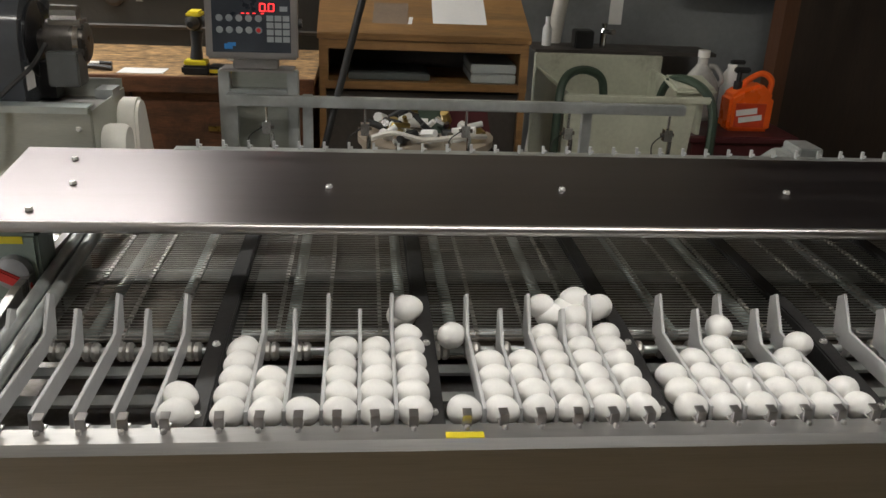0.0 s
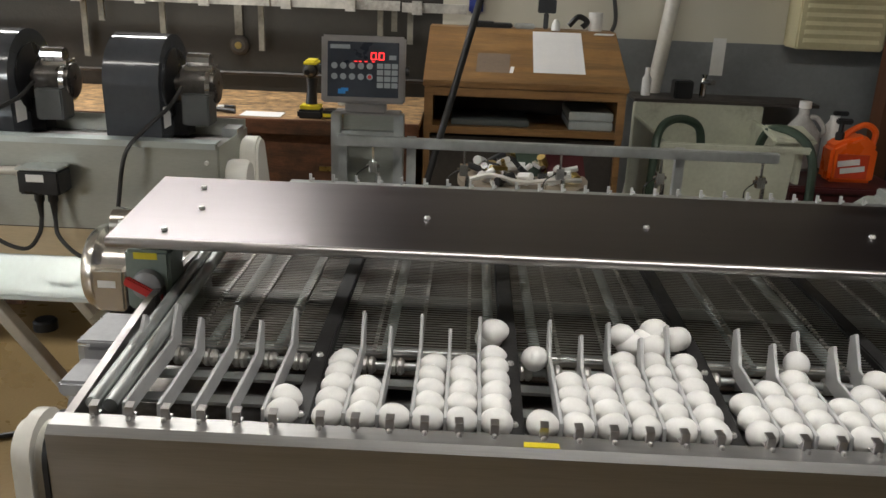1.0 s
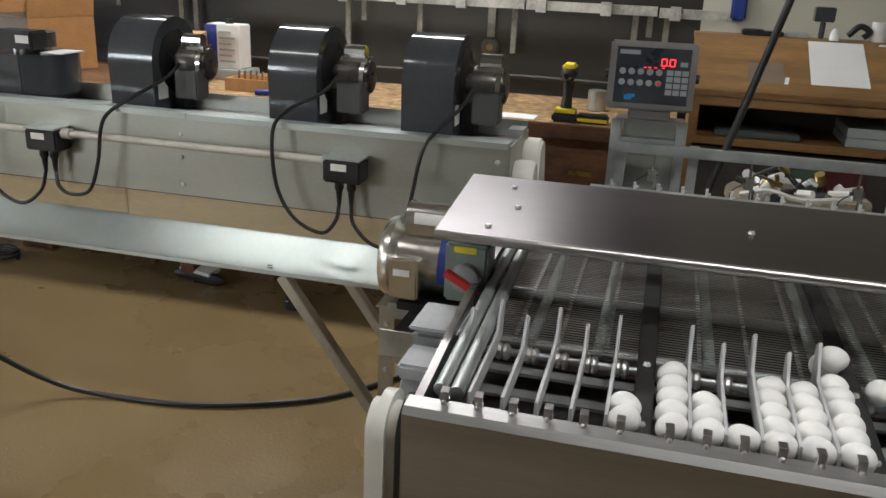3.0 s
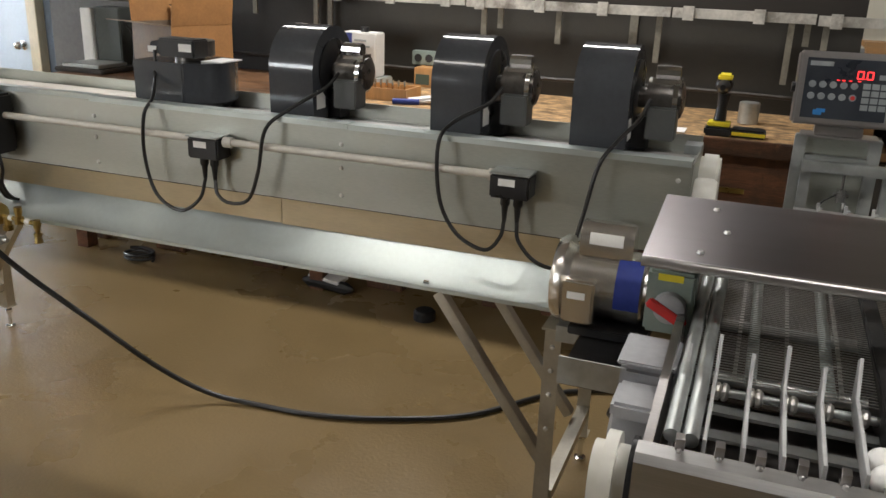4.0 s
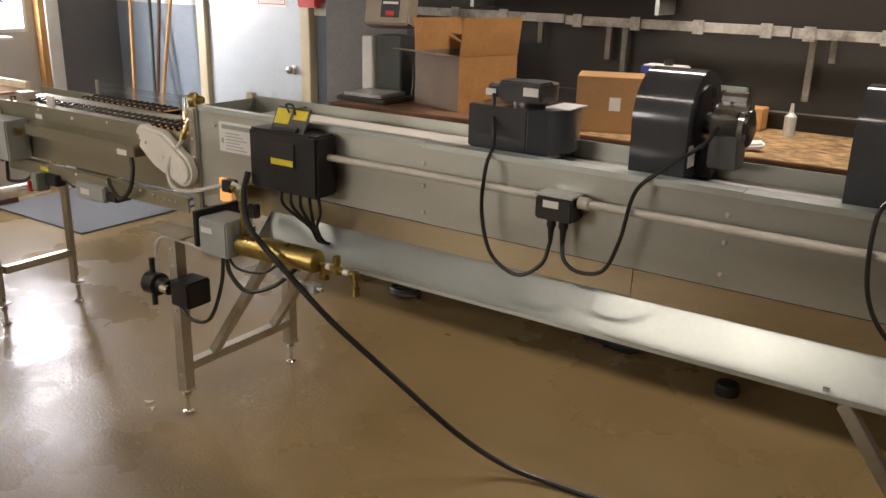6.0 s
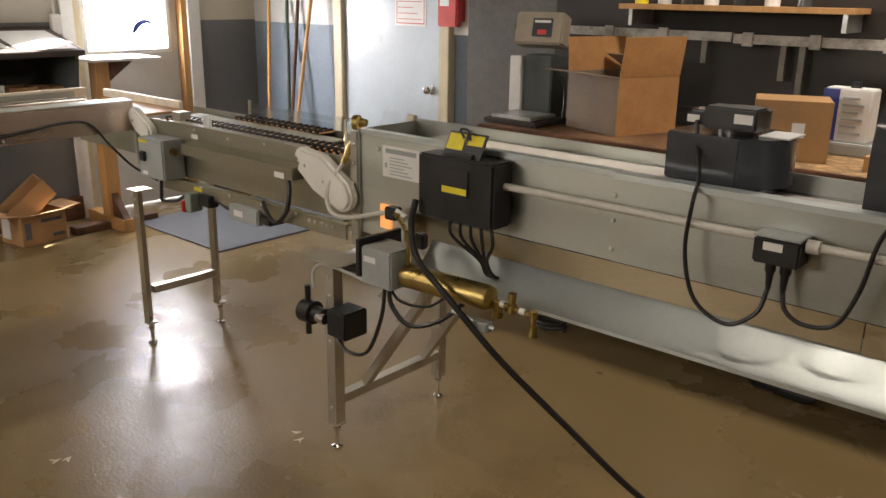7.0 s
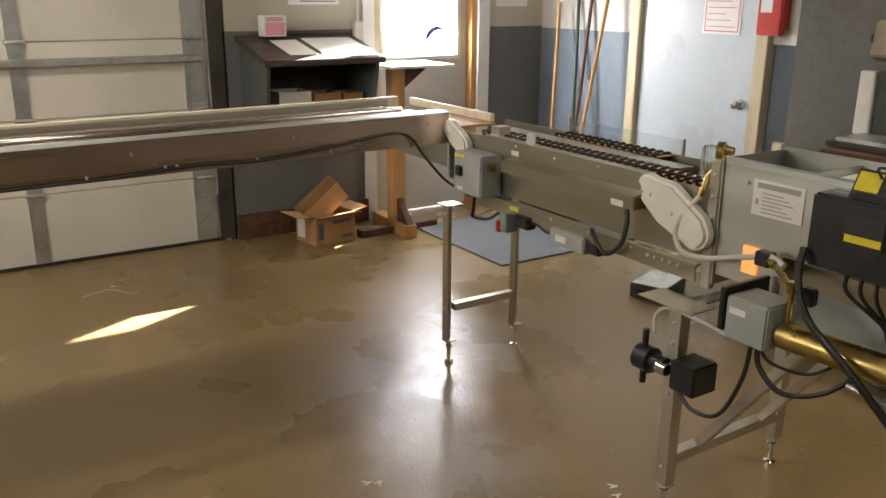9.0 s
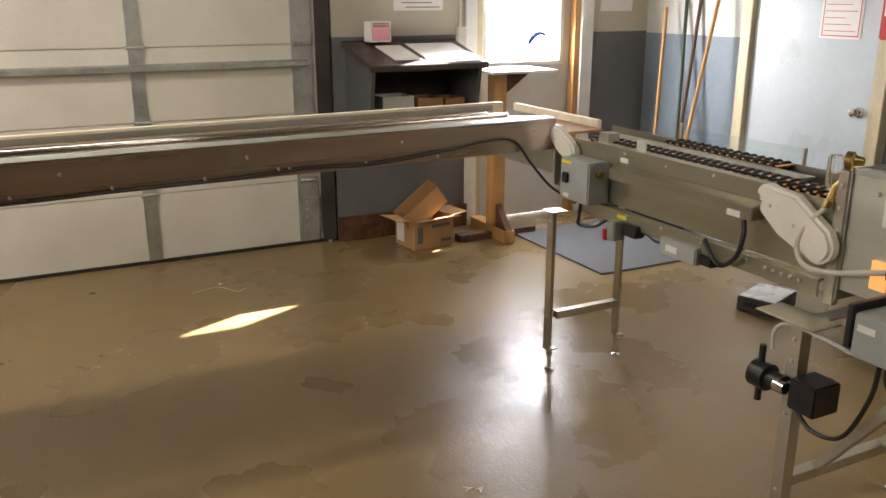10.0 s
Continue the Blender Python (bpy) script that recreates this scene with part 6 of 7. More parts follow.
part("body", bx(-2.31, -2.11, 4.165, 4.28, 1.031, 1.135), M_PINE, wbx, bevel=0.004)
part("label", bx(-2.30, -2.22, 4.162, 4.1645, 1.045, 1.10), M_HOSE, wbx)
cl = thing("cloth_and_knife", -2.06, 3.55, 1.03, "blue-handled tool lying under a white cloth", "tool")
part("handle", rd((-2.16, 3.50, 1.045), (-2.04, 3.54, 1.045), 0.014), M_BLUE, cl)
bm = B()
obox(bm, pose(-2.04, 3.58, 1.05, 6, -8, 18), -0.08, 0.08, -0.035, 0.035, -0.012, 0.012)
part("cloth", bm, M_PAPER, cl, bevel=0.01)
resting("small_bottle", (lambda b: (lathe(b, (-1.975, 4.13, 1.031), (-1.975, 4.13, 1.18), ((0, 0.026), (0.6, 0.026), (0.72, 0.01), (1, 0.007)), 14), b)[1])(B()), M_MILK, "small cloudy squeeze bottle on the bench", "bottle", 0)
cl.location.y += 0.06
# plain carton
c2 = thing("carton", -2.70, 3.72, 1.03, "closed brown cardboard carton with a white label", "carton")
bm = B()
obox(bm, pose(-2.70, 3.74, 1.031, 0, 0, 22), -0.15, 0.15, -0.12, 0.12, 0, 0.25)
part("body", bm, M_CARD, c2, bevel=0.003)
bm = B()
obox(bm, pose(-2.70, 3.74, 1.031, 0, 0, 22), 0.00, 0.05, -0.1215, -0.1205, 0.10, 0.16)
part("label", bm, M_LABEL, c2)
# large open carton
oc = thing("open_carton", -3.61, 3.90, 1.03, "large open cardboard carton with darker front and left sides and upright flaps", "carton")
R = pose(-3.61, 3.90, 1.031, 0, 0, -20)
# front and left sides darker brown; right, back and base orange-brown
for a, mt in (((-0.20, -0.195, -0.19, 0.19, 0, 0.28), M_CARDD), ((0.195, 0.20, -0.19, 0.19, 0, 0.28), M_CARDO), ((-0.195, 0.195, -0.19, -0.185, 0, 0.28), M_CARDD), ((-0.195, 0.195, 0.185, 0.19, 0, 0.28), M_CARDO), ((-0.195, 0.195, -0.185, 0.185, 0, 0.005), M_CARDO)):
    bm = B()
    obox(bm, R, *a)
    part("side", bm, mt, oc)
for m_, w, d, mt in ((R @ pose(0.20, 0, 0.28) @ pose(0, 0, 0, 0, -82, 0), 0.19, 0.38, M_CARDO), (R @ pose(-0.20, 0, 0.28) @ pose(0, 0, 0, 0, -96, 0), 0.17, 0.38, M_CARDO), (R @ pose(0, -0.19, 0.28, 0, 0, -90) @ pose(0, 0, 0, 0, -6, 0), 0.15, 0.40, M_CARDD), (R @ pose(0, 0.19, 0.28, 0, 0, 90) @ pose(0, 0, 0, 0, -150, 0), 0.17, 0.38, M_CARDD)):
    bm = B()
    obox(bm, m_, 0, w, -d / 2, d / 2, -0.002, 0.002)
    part("flap", bm, mt, oc)
# bench scale
bsx = thing("bench_scale", -4.05, 3.72, 1.03, "bench scale with a beige display head and dark platform", "scale")
part("platform", bx(-4.17, -3.83, 3.46, 3.75, 1.031, 1.055), M_DARKIN, bsx, bevel=0.006)
part("pan", bx(-4.14, -3.88, 3.49, 3.72, 1.056, 1.075), M_GALVP, bsx, bevel=0.004)
part("column", bx(-4.13, -3.95, 3.76, 3.92, 1.031, 1.37), M_DSIDE, bsx, bevel=0.006)
part("side_board", bx(-4.215, -4.14, 3.74, 3.80, 1.06, 1.36), M_LABEL, bsx, bevel=0.004)
bm = B()
obox(bm, pose(-4.02, 3.75, 1.42, -14, 0, 14), -0.14, 0.13, -0.05, 0.07, 0, 0.17)
hd = part("display_head", bm, M_HEAD, bsx, "beige display head", bevel=0.01)
bm = B()
obox(bm, pose(-4.02, 3.75, 1.42, -14, 0, 14), -0.04, 0.07, -0.0525, -0.0505, 0.04, 0.135)
part("display", bm, M_DARKPLATE, hd)
bm = B()
obox(bm, pose(-4.02, 3.75, 1.42, -14, 0, 14), -0.01, 0.04, -0.0545, -0.053, 0.05, 0.075)
part("key", bm, M_RED, hd)
bm = B()
obox(bm, pose(-4.02, 3.75, 1.42, -14, 0, 14), -0.03, 0.06, -0.0545, -0.053, 0.112, 0.125)
part("label", bm, M_LABEL, hd)
part("knob", rd((-4.19, 3.76, 1.51), (-4.16, 3.76, 1.51), 0.02), M_BLACK, bsx)
part("cable", hs([(-3.95, 3.80, 1.30), (-3.88, 3.78, 1.22), (-3.86, 3.76, 1.12), (-3.84, 3.72, 1.06)], 0.006, 6), M_CABLE, bsx)

bsx.location += Vector((-0.08, 0.12, 0.0))
# slotted rail, hangers and cords on the wall
rl = thing("wall_rail", -2.1, 4.25, 1.42, "dirty white slotted rail with hanging steel brackets along the wall", "rail")
for xa, xb, z in ((-4.28, -3.2, 1.498), (-3.19, -2.05, 1.492), (-2.04, -1.0, 1.487), (-0.99, -0.35, 1.487), (-0.34, -0.02, 1.482)):
    part("rail", bx(xa, xb, 4.21, 4.235, z - 0.025, z + 0.02), M_RACK, rl)
    n = int((xb - xa) / 0.16)
    for i in range(0, n, 2):
        part("clamp", bx(xa + 0.05 + i * 0.16, xa + 0.10 + i * 0.16, 4.195, 4.2095, z - 0.035, z + 0.03), M_RACK, rl)
for i, x in enumerate((-3.9, -3.35, -2.95, -2.86, -1.95, -1.86, -1.55, -1.05, -0.45, -0.38, -0.30)):
    part("hanger", bx(x - 0.014, x + 0.014, 4.236, 4.25, 1.18 + 0.06 * ((i * 3) % 4), 1.475), M_HANG, rl)
solid("wall_conduit", hs([(-4.1, 4.285, 1.13), (-3.0, 4.285, 1.12), (-2.0, 4.285, 1.11), (-1.0, 4.285, 1.12), (-0.2, 4.285, 1.11)], 0.011, 6), M_DARKIN, "dark conduit along the wall", "conduit")
ou = thing("outlet_box", -2.287, 4.27, 1.14, "dark double outlet box on the wall", "outlet")
part("case", bx(-2.36, -2.22, 4.25, 4.299, 1.14, 1.215), M_GREENGREY, ou, bevel=0.004)
for x in (-2.322, -2.258):
    part("socket", rd((x, 4.25, 1.177), (x, 4.246, 1.177), 0.022), M_BLACK, ou)
hk = thing("wall_ring", -1.178, 4.28, 1.2, "round brass grommet on a bracket on the wall", "bracket")
bm = B()
lathe(bm, (-1.178, 4.298, 1.26), (-1.178, 4.27, 1.26), ((0, 0.05), (0.6, 0.05), (1, 0.035)), 18)
part("disc", bm, M_DARKIN, hk)
part("eye", rd((-1.178, 4.27, 1.26), (-1.178, 4.262, 1.26), 0.018), M_BRASS, hk)
part("strap", bx(-1.198, -1.158, 4.285, 4.299, 1.31, 1.47), M_HANG, hk)
shf = thing("wall_shelf", -3.25, 4.15, 1.6, "wooden wall shelf with bottles and jars", "shelf")
part("board", bx(-3.75, -2.6, 4.05, 4.29, 1.62, 1.645), M_PINE, shf)
for i, (x, mt) in enumerate(((-3.68, M_YELLOW), (-3.55, M_MILK), (-3.42, M_BLACK), (-3.30, M_LABEL), (-3.15, M_BLACK), (-3.0, M_LABEL), (-2.85, M_CHAR))):
    bm = B()
    lathe(bm, (x, 4.16, 1.646), (x, 4.16, 1.75), ((0, 0.035), (0.7, 0.035), (0.85, 0.016), (1, 0.016)), 14)
    solid("jar", bm, mt, "small jar on the wall shelf", "jar", "jars on the wall shelf")
for x in (-3.7, -2.65):
    part("bracket", bx(x, x + 0.02, 4.07, 4.295, 1.54, 1.62), M_GALVP, shf)

# ---- wooden desk with sloping lid ----
dk = thing("writing_desk", 0.25, 3.5, 0, "varnished plywood writing desk with a sloping lid and an open shelf", "desk")
YD = 3.28
lid = lambda y: 1.249 + (y - YD) * (1.427 - 1.249) / (3.72 - YD)
bm = B()
prism(bm, [(YD - 0.01, 1.227), (YD - 0.01, 1.251), (3.73, lid(3.73)), (3.73, lid(3.73) - 0.024)], "x", -0.175, 0.640)
part("lid", bm, M_OAK, dk, bevel=0.003)
for x in (-0.168, 0.606):
    bm = B()
    prism(bm, [(YD, 0.0), (3.73, 0.0), (3.73, 1.397), (YD, 1.222)], "x", x, x + 0.025)
    part("side_panel", bm, M_OAK, dk)
part("front_rail", bx(-0.143, 0.606, YD - 0.004, YD + 0.02, 1.192, 1.226), M_OAK, dk, bevel=0.002)
part("front_rail", bx(-0.143, 0.606, YD - 0.004, YD + 0.02, 1.042, 1.072), M_OAK, dk, bevel=0.002)
part("front_rail", bx(-0.168, -0.133, YD - 0.006, YD - 0.0005, 1.042, 1.227), M_OAK, dk)
part("front_rail", bx(0.60, 0.632, YD - 0.006, YD - 0.0005, 1.042, 1.227), M_OAK, dk)
part("shelf", bx(-0.143, 0.606, YD + 0.02, 3.70, 1.047, 1.062), M_OAK, dk)
# near-black back and lower front: the recess shade is in their colour
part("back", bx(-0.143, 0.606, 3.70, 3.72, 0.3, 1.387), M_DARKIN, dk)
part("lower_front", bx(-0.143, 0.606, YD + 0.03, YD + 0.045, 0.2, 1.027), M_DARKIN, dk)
part("top_shelf", bx(-0.175, 0.640, 3.731, 3.90, 1.407, 1.427), M_OAK, dk)


def sheet(name, xa, xb, ya, yb, mat_, label, cat="paper", h=0.002):
    bm = B()
    vs = [bm.verts.new((x, y, lid(y) + 0.003 + d)) for d in (0, h) for x, y in ((xa, ya), (xb, ya), (xb + 0.01, yb), (xa + 0.01, yb))]
    for f in ((3, 2, 1, 0), (4, 5, 6, 7), (0, 1, 5, 4), (1, 2, 6, 5), (2, 3, 7, 6), (3, 0, 4, 7)):
        bm.faces.new([vs[i] for i in f])
    return solid(name, bm, mat_, label, cat)


sheet("clipboard_paper", 0.265, 0.475, 3.36, 3.70, M_PAPER, "white paper on a clipboard on the desk lid")
sheet("brown_card", 0.03, 0.165, 3.33, 3.50, M_CARDD, "grey-brown card lying on the desk lid")
sheet("white_note", 0.52, 0.60, 3.295, 3.345, M_PAPER, "small cream note stuck to the desk lid")
sheet("white_note", 0.165, 0.18, 3.335, 3.40, M_PAPER, "small white note beside the card")
sheet("pencil", 0.54, 0.62, 3.69, 3.70, M_LABEL, "thin white strip along the lid", "strip", 0.004)
bm = B()
lathe(bm, (0.375, 3.72, 1.430), (0.375, 3.72, 1.477), ((0, 0.02), (0.6, 0.018), (1, 0.008)), 10)
solid("clip_holder", bm, M_LABEL, "white cap standing on the desk edge", "cap")
for i, (x, h, mt) in enumerate(((0.02, 0.025, M_BLACK), (0.10, 0.02, M_BLACK), (0.20, 0.02, M_GALVP))):
    solid("desk_clutter", bx(x, x + 0.09, 3.78, 3.86, 1.428, 1.428 + h), mt, "small dark tool on the desk's top shelf", "tool", bevel=0.005)
bm = B()
lathe(bm, (0.56, 3.82, 1.428), (0.56, 3.82, 1.507), ((0, 0.03), (1, 0.032)), 14)
solid("pen_cup", bm, M_LABEL, "white cup on the desk's top shelf", "cup")
solid("tape_dispenser", (lambda b: (hose(b, [(0.44, 3.80, 1.447), (0.48, 3.80, 1.487), (0.52, 3.80, 1.467), (0.50, 3.80, 1.442)], 0.013, 8), b)[1])(B()), M_BLACK, "black tape dispenser on the desk's top shelf", "dispenser")
solid("clamp_lamp", (lambda b: (box(b, 0.30, 0.38, 3.80, 3.86, 1.497, 1.557), rod(b, (0.34, 3.83, 1.428), (0.34, 3.83, 1.497), 0.012), b)[2])(B()), M_CHAR, "small dark clamp on the desk's top shelf", "clamp", bevel=0.006)
for i, z in enumerate((1.063, 1.101)):
    solid("form_pad", bx(0.42, 0.60, 3.34, 3.62, z, z + 0.036), M_GREY, "grey-green pad of forms on the desk shelf", "pad", bevel=0.004)
solid("folder", bx(-0.06, 0.26, 3.36, 3.62, 1.063, 1.089), M_DSIDE, "dark green folders on the desk shelf", "folder", bevel=0.004)
solid("air_freshener", bx(-0.01, 0.06, 4.26, 4.30, 1.46, 1.62), M_BLUE, "dark blue can hanging on the wall", "can", bevel=0.01)
# black cord that slants down before the desk
solid("hanging_cord", rd((-0.376, 2.46, 0.0), (0.415, 2.46, 3.1), 0.011), M_CABLE, "thick black cord slanting down behind the grader", "cable")

# bucket of fittings
bk = thing("bucket", 0.22, 2.95, 0, "round pale bin filled with fittings and egg trays", "bucket")
bm = B()
lathe(bm, (0.22, 2.95, 0.0), (0.22, 2.95, 0.95), ((0, 0.19), (0.97, 0.225), (0.975, 0.24), (1, 0.24)), 30)
part("tub", bm, M_HEAD, bk)
rnd = random.Random(5)
for i in range(46):
    a, r = rnd.uniform(0, 6.28), 0.20 * math.sqrt(rnd.random())
    c = Vector((0.22 + r * math.cos(a), 2.95 + r * math.sin(a), 0.955 + rnd.uniform(0, 0.05)))
    d = Vector((rnd.uniform(-1, 1), rnd.uniform(-1, 1), rnd.uniform(-0.3, 0.6))).normalized() * rnd.uniform(0.015, 0.05)
    part("fitting", rd(c - d, c + d, rnd.uniform(0.008, 0.018), 8), rnd.choice((M_CHROME, M_LABEL, M_BLACK, M_MILK, M_BRASS)), bk)
for i, mt in ((0, M_HOSE), (1, M_MAROON)):
    bm = B()
    obox(bm, pose(0.28 + 0.1 * i, 3.02, 0.98, 50, 10 * i, 20), -0.08, 0.08, -0.06, 0.06, 0, 0.01)
    part("tray", bm, mt, bk)
part("coil", hs([(0.02, 2.8, 0.97), (0.1, 2.76, 1.0), (0.2, 2.74, 0.985), (0.33, 2.77, 0.99), (0.42, 2.86, 0.97)], 0.01, 6), M_PIPE, bk)

# utility sink
sk = thing("utility_sink", 1.12, 3.62, 0, "stained cream utility sink with green hoses over its rim", "sink")
bm = B()
prism(bm, [(0.83, 0.99), (1.36, 0.985), (1.33, 0.45), (0.87, 0.45)], "y", 3.27, 3.30)
part("front", bm, M_SINK, sk, bevel=0.006)
part("side", bx(0.83, 0.85, 3.301, 3.95, 0.45, 0.99), M_SINK, sk, bevel=0.004)
part("side", bx(1.38, 1.40, 3.301, 3.95, 0.45, 0.99), M_SINK, sk, bevel=0.004)
part("back", bx(0.83, 1.44, 3.951, 4.0, 0.45, 1.05), M_SINK, sk, bevel=0.006)
part("basin", bx(0.851, 1.379, 3.301, 3.95, 0.70, 0.72), M_SINK, sk)
bm = B()
box(bm, 0.815, 1.415, 3.262, 3.275, 0.965, 0.995)
part("rim", bm, M_SINK, sk, bevel=0.005)
part("ledge", bx(0.83, 1.70, 3.96, 4.20, 1.051, 1.066), M_DARKIN, sk)
for x in (0.88, 1.34):
    part("leg", bx(x - 0.02, x + 0.02, 3.34, 3.38, -0.05, 0.45), M_GALVP, sk)
    part("leg", bx(x - 0.02, x + 0.02, 3.88, 3.92, -0.05, 0.45), M_GALVP, sk)
bm = B()
rod(bm, (1.17, 4.06, 1.066), (1.17, 4.06, 1.14), 0.016)
rod(bm, (1.17, 4.06, 1.14), (1.17, 3.90, 1.16), 0.012)
lathe(bm, (1.17, 4.06, 1.14), (1.17, 4.06, 1.18), ((0, 0.018), (0.5, 0.01), (1, 0.016)), 10)
part("tap", bm, M_CHROME, sk, "chrome tap")
part("soap_box", bx(1.02, 1.11, 4.0, 4.08, 1.067, 1.15), M_BLACK, sk, bevel=0.005)
for pts in ([(0.80, 3.30, 0.55), (0.80, 3.30, 0.90), (0.83, 3.36, 1.03), (0.92, 3.45, 1.06), (1.02, 3.50, 1.02), (1.05, 3.52, 0.90)], [(1.28, 3.52, 0.9), (1.30, 3.46, 1.02), (1.36, 3.36, 1.04), (1.42, 3.28, 0.97), (1.43, 3.25, 0.80), (1.42, 3.25, 0.4)]):
    part("green_hose", hs(pts, 0.018, 8), M_HOSE, sk, "dull green hose")
rag = solid("cloth_rag", (lambda b: (obox(b, pose(1.36, 3.40, 1.0, 10, 0, 0), -0.08, 0.10, -0.08, 0.10, 0, 0.03), b)[1])(B()), M_SINK, "pale rag folded over the sink rim", "rag", bevel=0.012)
bt1 = thing("spray_bottle", 0.90, 4.08, 1.066, "small white spray bottle behind the sink", "bottle")
bm = B()
lathe(bm, (0.90, 4.08, 1.067), (0.90, 4.08, 1.20), ((0, 0.022), (0.6, 0.022), (0.75, 0.012), (1, 0.012)), 12)
part("body", bm, M_LABEL, bt1)
for ob in (sk, rag, bt1):
    ob.location += Vector((-0.03, 0.0, 0.05))
# jugs on the maroon cabinet
mc = thing("maroon_cabinet", 1.66, 3.45, 0, "low dark maroon cabinet beside the sink", "cabinet")
part("body", bx(1.45, 1.88, 3.29, 3.75, 0.0, 0.855), M_MAROON, mc, bevel=0.004)
part("top", bx(1.43, 1.90, 3.27, 3.77, 0.856, 0.885), M_MAROON, mc, bevel=0.006)
part("door", bx(1.47, 1.86, 3.275, 3.289, 0.05, 0.80), M_MAROON, mc, bevel=0.003)


def jug(x, y, z, w, h, mat_, label):
    t = thing("jug", x, y, z, label, "jug")
    bm = B()
    prism(bm, [(-w, 0), (w, 0), (w, h * 0.62), (w * 0.35, h * 0.86), (-w * 0.62, h * 0.72), (-w, h * 0.62)], "y", -0.055, 0.055)
    part("body", bm, mat_, t, bevel=0.014, local=True)
    part("handle", hs([(w * 0.9, 0, h * 0.60), (w * 0.95, 0, h * 0.88), (w * 0.45, 0, h * 1.0), (-w * 0.2, 0, h * 0.86), (-w * 0.3, 0, h * 0.74)], 0.013, 8), mat_, t, local=True)
    bm = B()
    lathe(bm, (-w * 0.55, 0, h * 0.72), (-w * 0.55, 0, h * 1.08), ((0, 0.018), (0.35, 0.018), (0.4, 0.010), (1, 0.010)), 12)
    nk = part("neck", bm, M_BLACK if mat_ is M_ORANGE else mat_, t, local=True)
    return t


jg = jug(1.655, 3.42, 0.885, 0.095, 0.235, M_ORANGE, "orange plastic pump jug of hand cleaner")
part("label", bx(-0.07, 0.06, -0.058, -0.0555, 0.02, 0.12), material("orange_red_label", (0.60, 0.06, 0.02), 0.4), jg, "red and white printed label", local=True)
bm = B()
obox(bm, pose(0, 0, 0, 0, -8, 0), -0.055, 0.035, -0.0605, -0.059, 0.075, 0.10)
obox(bm, pose(0, 0, 0, 0, -8, 0), -0.045, 0.055, -0.0605, -0.059, 0.045, 0.068)
part("print", bm, M_LABEL, jg, local=True)
part("pump", bx(-0.075, -0.01, -0.012, 0.012, 0.235, 0.258), M_BLACK, jg, bevel=0.005, local=True)
cj = thing("jug", 1.52, 3.62, 0.885, "clear plastic jug with a white cap", "jug")
bm = B()
lathe(bm, (1.52, 3.62, 0.886), (1.52, 3.62, 1.15), ((0, 0.07), (0.05, 0.082), (0.5, 0.082), (0.62, 0.075), (0.85, 0.03), (0.9, 0.022), (1, 0.022)), 18)
part("body", bm, M_JUGP, cj)
part("cap", rd((1.52, 3.62, 1.151), (1.52, 3.62, 1.18), 0.026, 14), M_LABEL, cj, "white screw cap")
part("handle", hs([(1.575, 3.60, 1.02), (1.605, 3.59, 1.06), (1.575, 3.60, 1.11), (1.545, 3.61, 1.115)], 0.011, 8), M_JUGP, cj)
wbt = thing("bottle", 1.665, 3.64, 0.885, "white plastic bottle with a black pump behind the jug", "bottle")
bm = B()
lathe(bm, (1.665, 3.64, 0.886), (1.665, 3.64, 1.12), ((0, 0.036), (0.05, 0.04), (0.78, 0.04), (0.92, 0.02), (1, 0.02)), 16)
part("body", bm, M_LABEL, wbt)
part("pump", bx(1.655, 1.72, 3.63, 3.65, 1.121, 1.14), M_BLACK, wbt, bevel=0.004)

mc.location.x -= 0.11
for ob in (jg, cj, wbt):
    ob.location.x -= 0.05
# wall pieces by the sink
solid("drain_pipe", rd((0.83, 4.18, 0.3), (1.06, 4.22, 2.2), 0.035), M_PIPE, "off-white vertical pipe on the wall", "pipe")
solid("paper_strip", bx(1.225, 1.29, 4.292, 4.297, 1.20, 1.385), M_LABEL, "white paper strip on the wall", "strip")
ht = thing("wall_heater", 1.9, 4.2, 1.31, "cream louvred metal wall heater", "heater")
part("case", bx(1.66, 2.08, 4.12, 4.295, 1.315, 1.75), M_CREAM, ht, bevel=0.008)
for i in range(9):
    bm = B()
    prism(bm, [(4.119, 1.35 + i * 0.04), (4.105, 1.345 + i * 0.04), (4.105, 1.35 + i * 0.04), (4.119, 1.368 + i * 0.04)], "x", 1.69, 2.05)
    part("louvre", bm, M_CREAM, ht)
ht.location += Vector((-0.09, 0, 0.045))
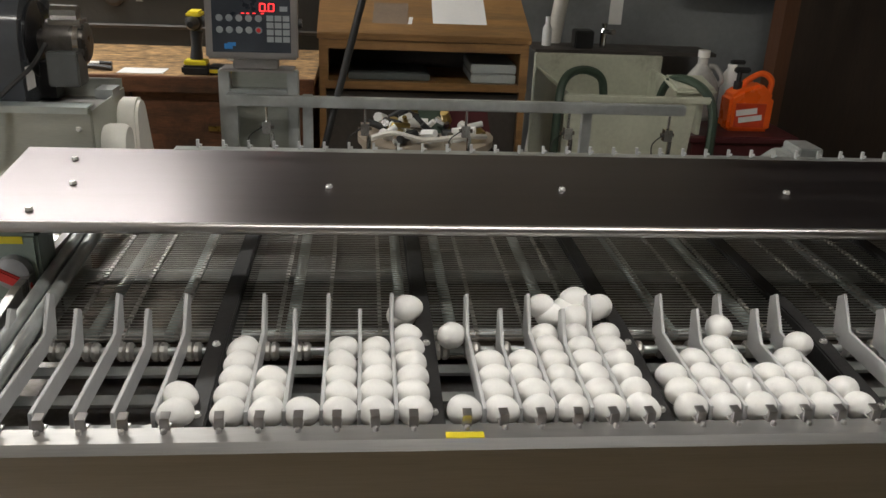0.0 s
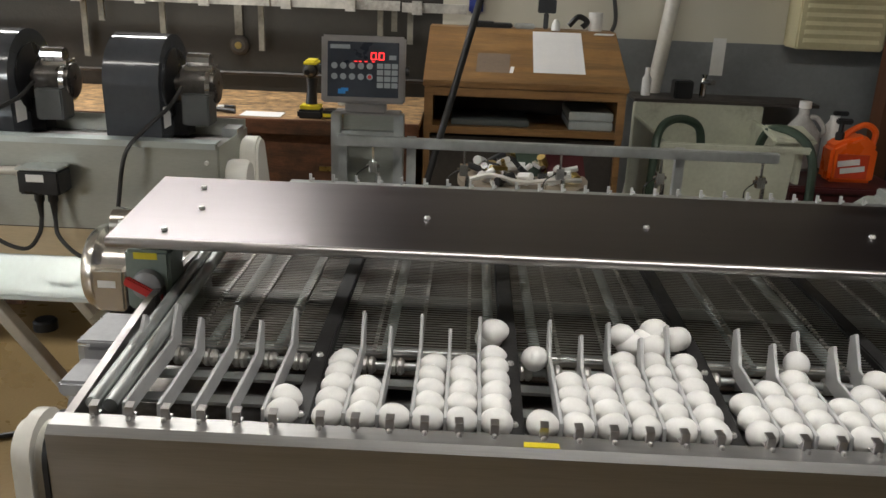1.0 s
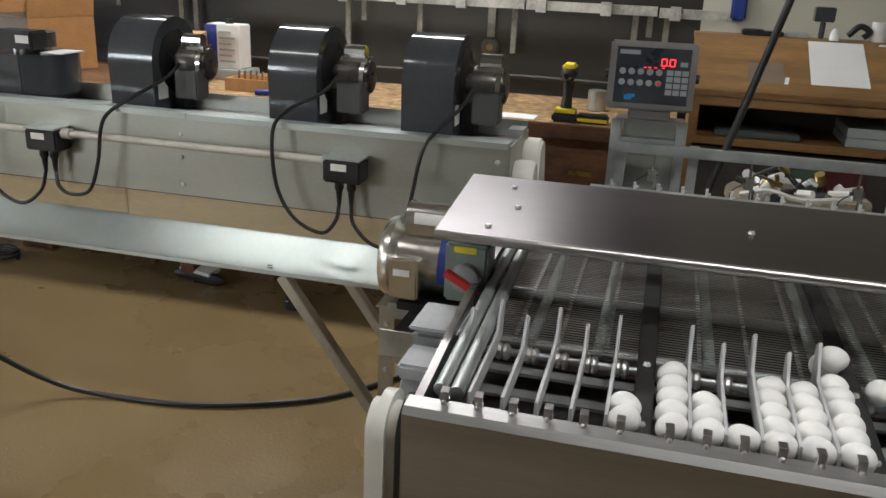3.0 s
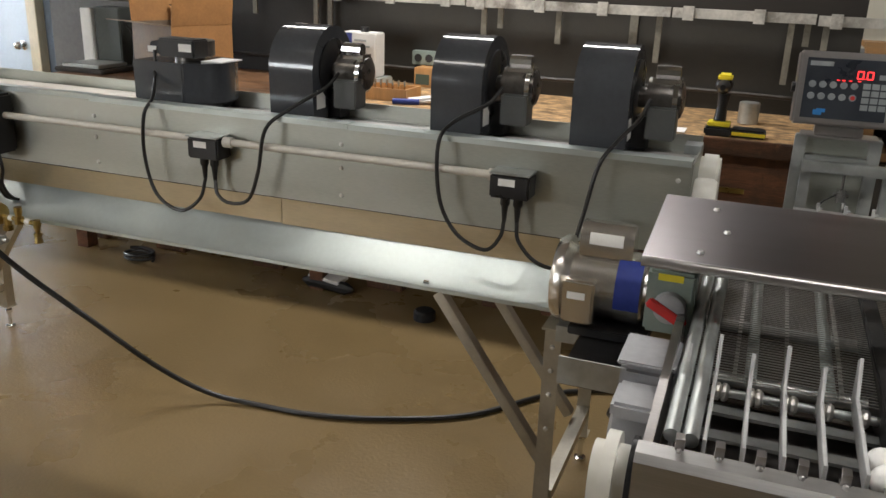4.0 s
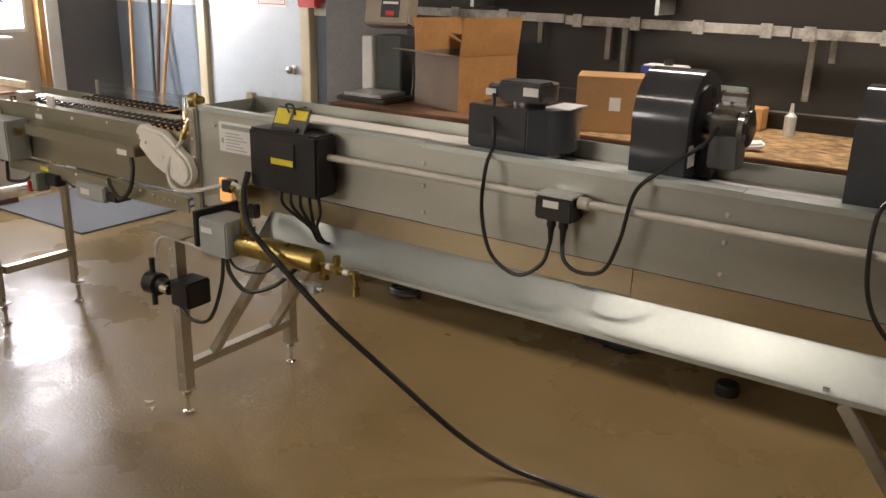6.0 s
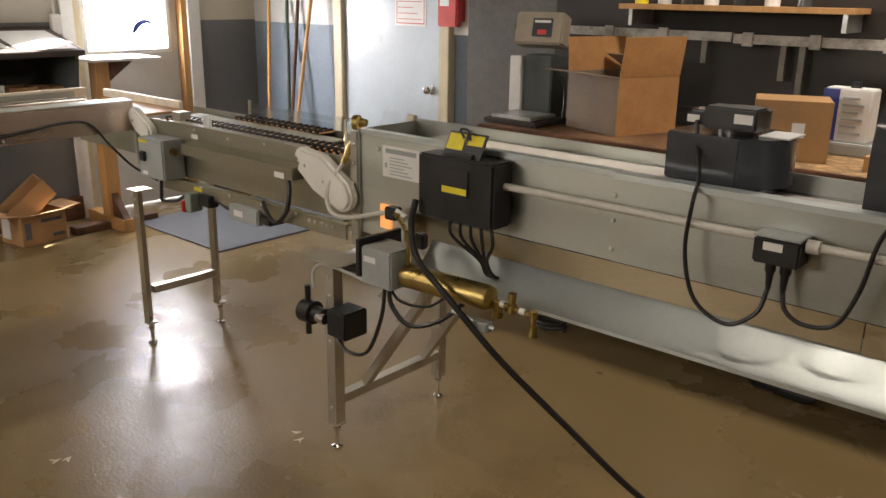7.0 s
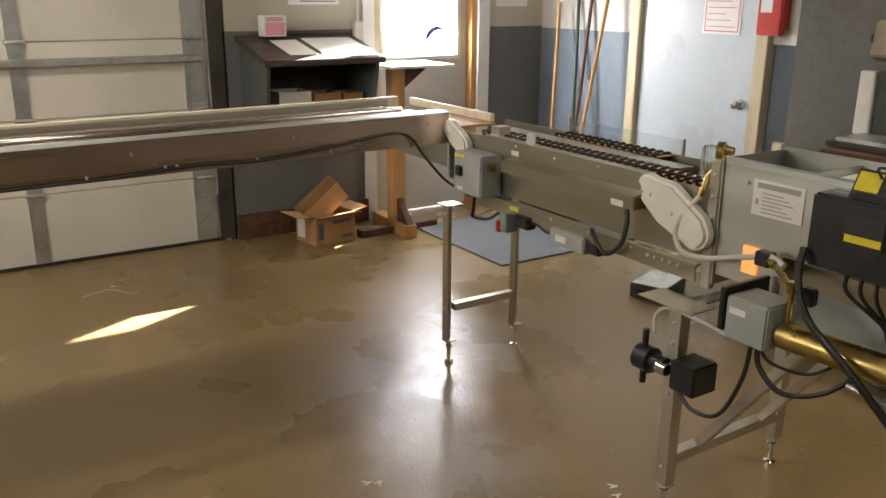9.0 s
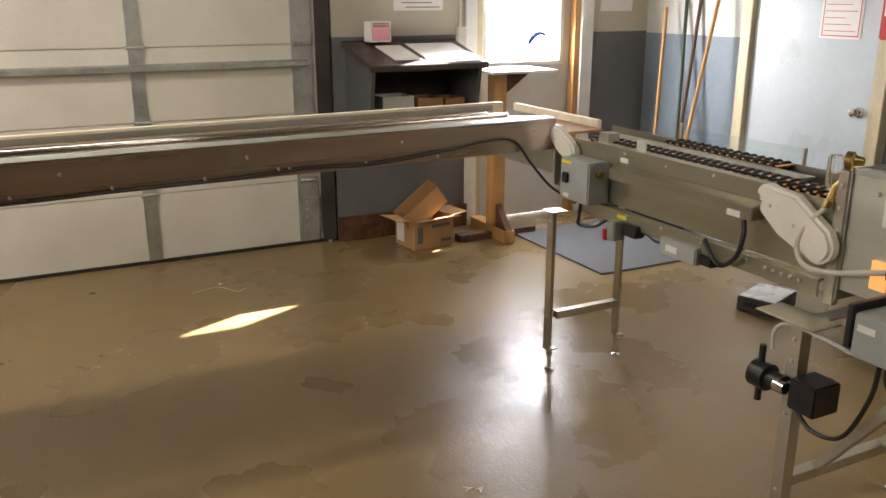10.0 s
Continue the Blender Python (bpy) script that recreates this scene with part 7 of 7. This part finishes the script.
solid("door_post", bx(1.98, 2.05, 3.98, 4.10, 0, 3.1), M_POST, "dark brown wooden post", "post", kind="structure")
solid("wall_east_partition", bx(2.051, 4.4, 3.99, 4.09, 0, 3.1), M_CURTAIN, "dark brown partition", "wall", kind="structure")
solid("wire_hook", hs([(0.70, 4.28, 1.6), (0.72, 4.26, 1.45), (0.69, 4.26, 1.35), (0.73, 4.27, 1.25)], 0.01, 6), M_CABLE, "coiled black phone cord on the wall", "cord")

# clutter on the floor under the washer
pb = thing("plastic_bag", -2.48, 3.46, 0, "black plastic bag with white contents on the floor", "bag")
bm = B()
lathe(bm, (-2.64, 3.45, 0.035), (-2.33, 3.43, 0.03), ((0, 0.012), (0.15, 0.035), (0.5, 0.03), (0.85, 0.034), (1, 0.01)), 9)
part("bag", bm, M_BLACK, pb)
bm = B()
obox(bm, pose(-2.50, 3.47, 0.055, 6, 4, -8), -0.10, 0.10, -0.05, 0.05, 0, 0.02)
part("contents", bm, M_PAPER, pb, bevel=0.006)
pb.location += Vector((-0.055, 0.16, 0.0))
for x, y, w, h in ((-4.36, 3.75, 0.20, 0.12), (-3.79, 3.75, 0.21, 0.13), (-3.11, 3.75, 0.20, 0.14), (-2.38, 3.73, 0.21, 0.14), (-1.73, 3.75, 0.17, 0.11), (-1.42, 3.77, 0.22, 0.14)):
    bm = B()
    prism(bm, [(x, 0.0), (x + w, 0.0), (x + w - 0.015, h), (x + 0.015, h)], "y", y, y + 0.12)
    solid("wood_block", bm, M_WORN, "dark wooden block on the floor under the bench", "block", "blocks under the bench", bevel=0.006)
solid("cable_coil", hs([(-3.72 + 0.09 * math.cos(a * 0.9), 3.53 + 0.06 * math.sin(a * 0.9), 0.012 + 0.003 * a) for a in range(18)], 0.009, 6, 4), M_CABLE, "black cable coiled on the floor under the bench", "cable")
solid("rubber_puck", (lambda b: (lathe(b, (-1.93, 3.47, 0.0), (-1.93, 3.47, 0.05), ((0, 0.055), (0.8, 0.055), (1, 0.045)), 16), b)[1])(B()), M_BLACK, "round black rubber foot on the floor", "foot")
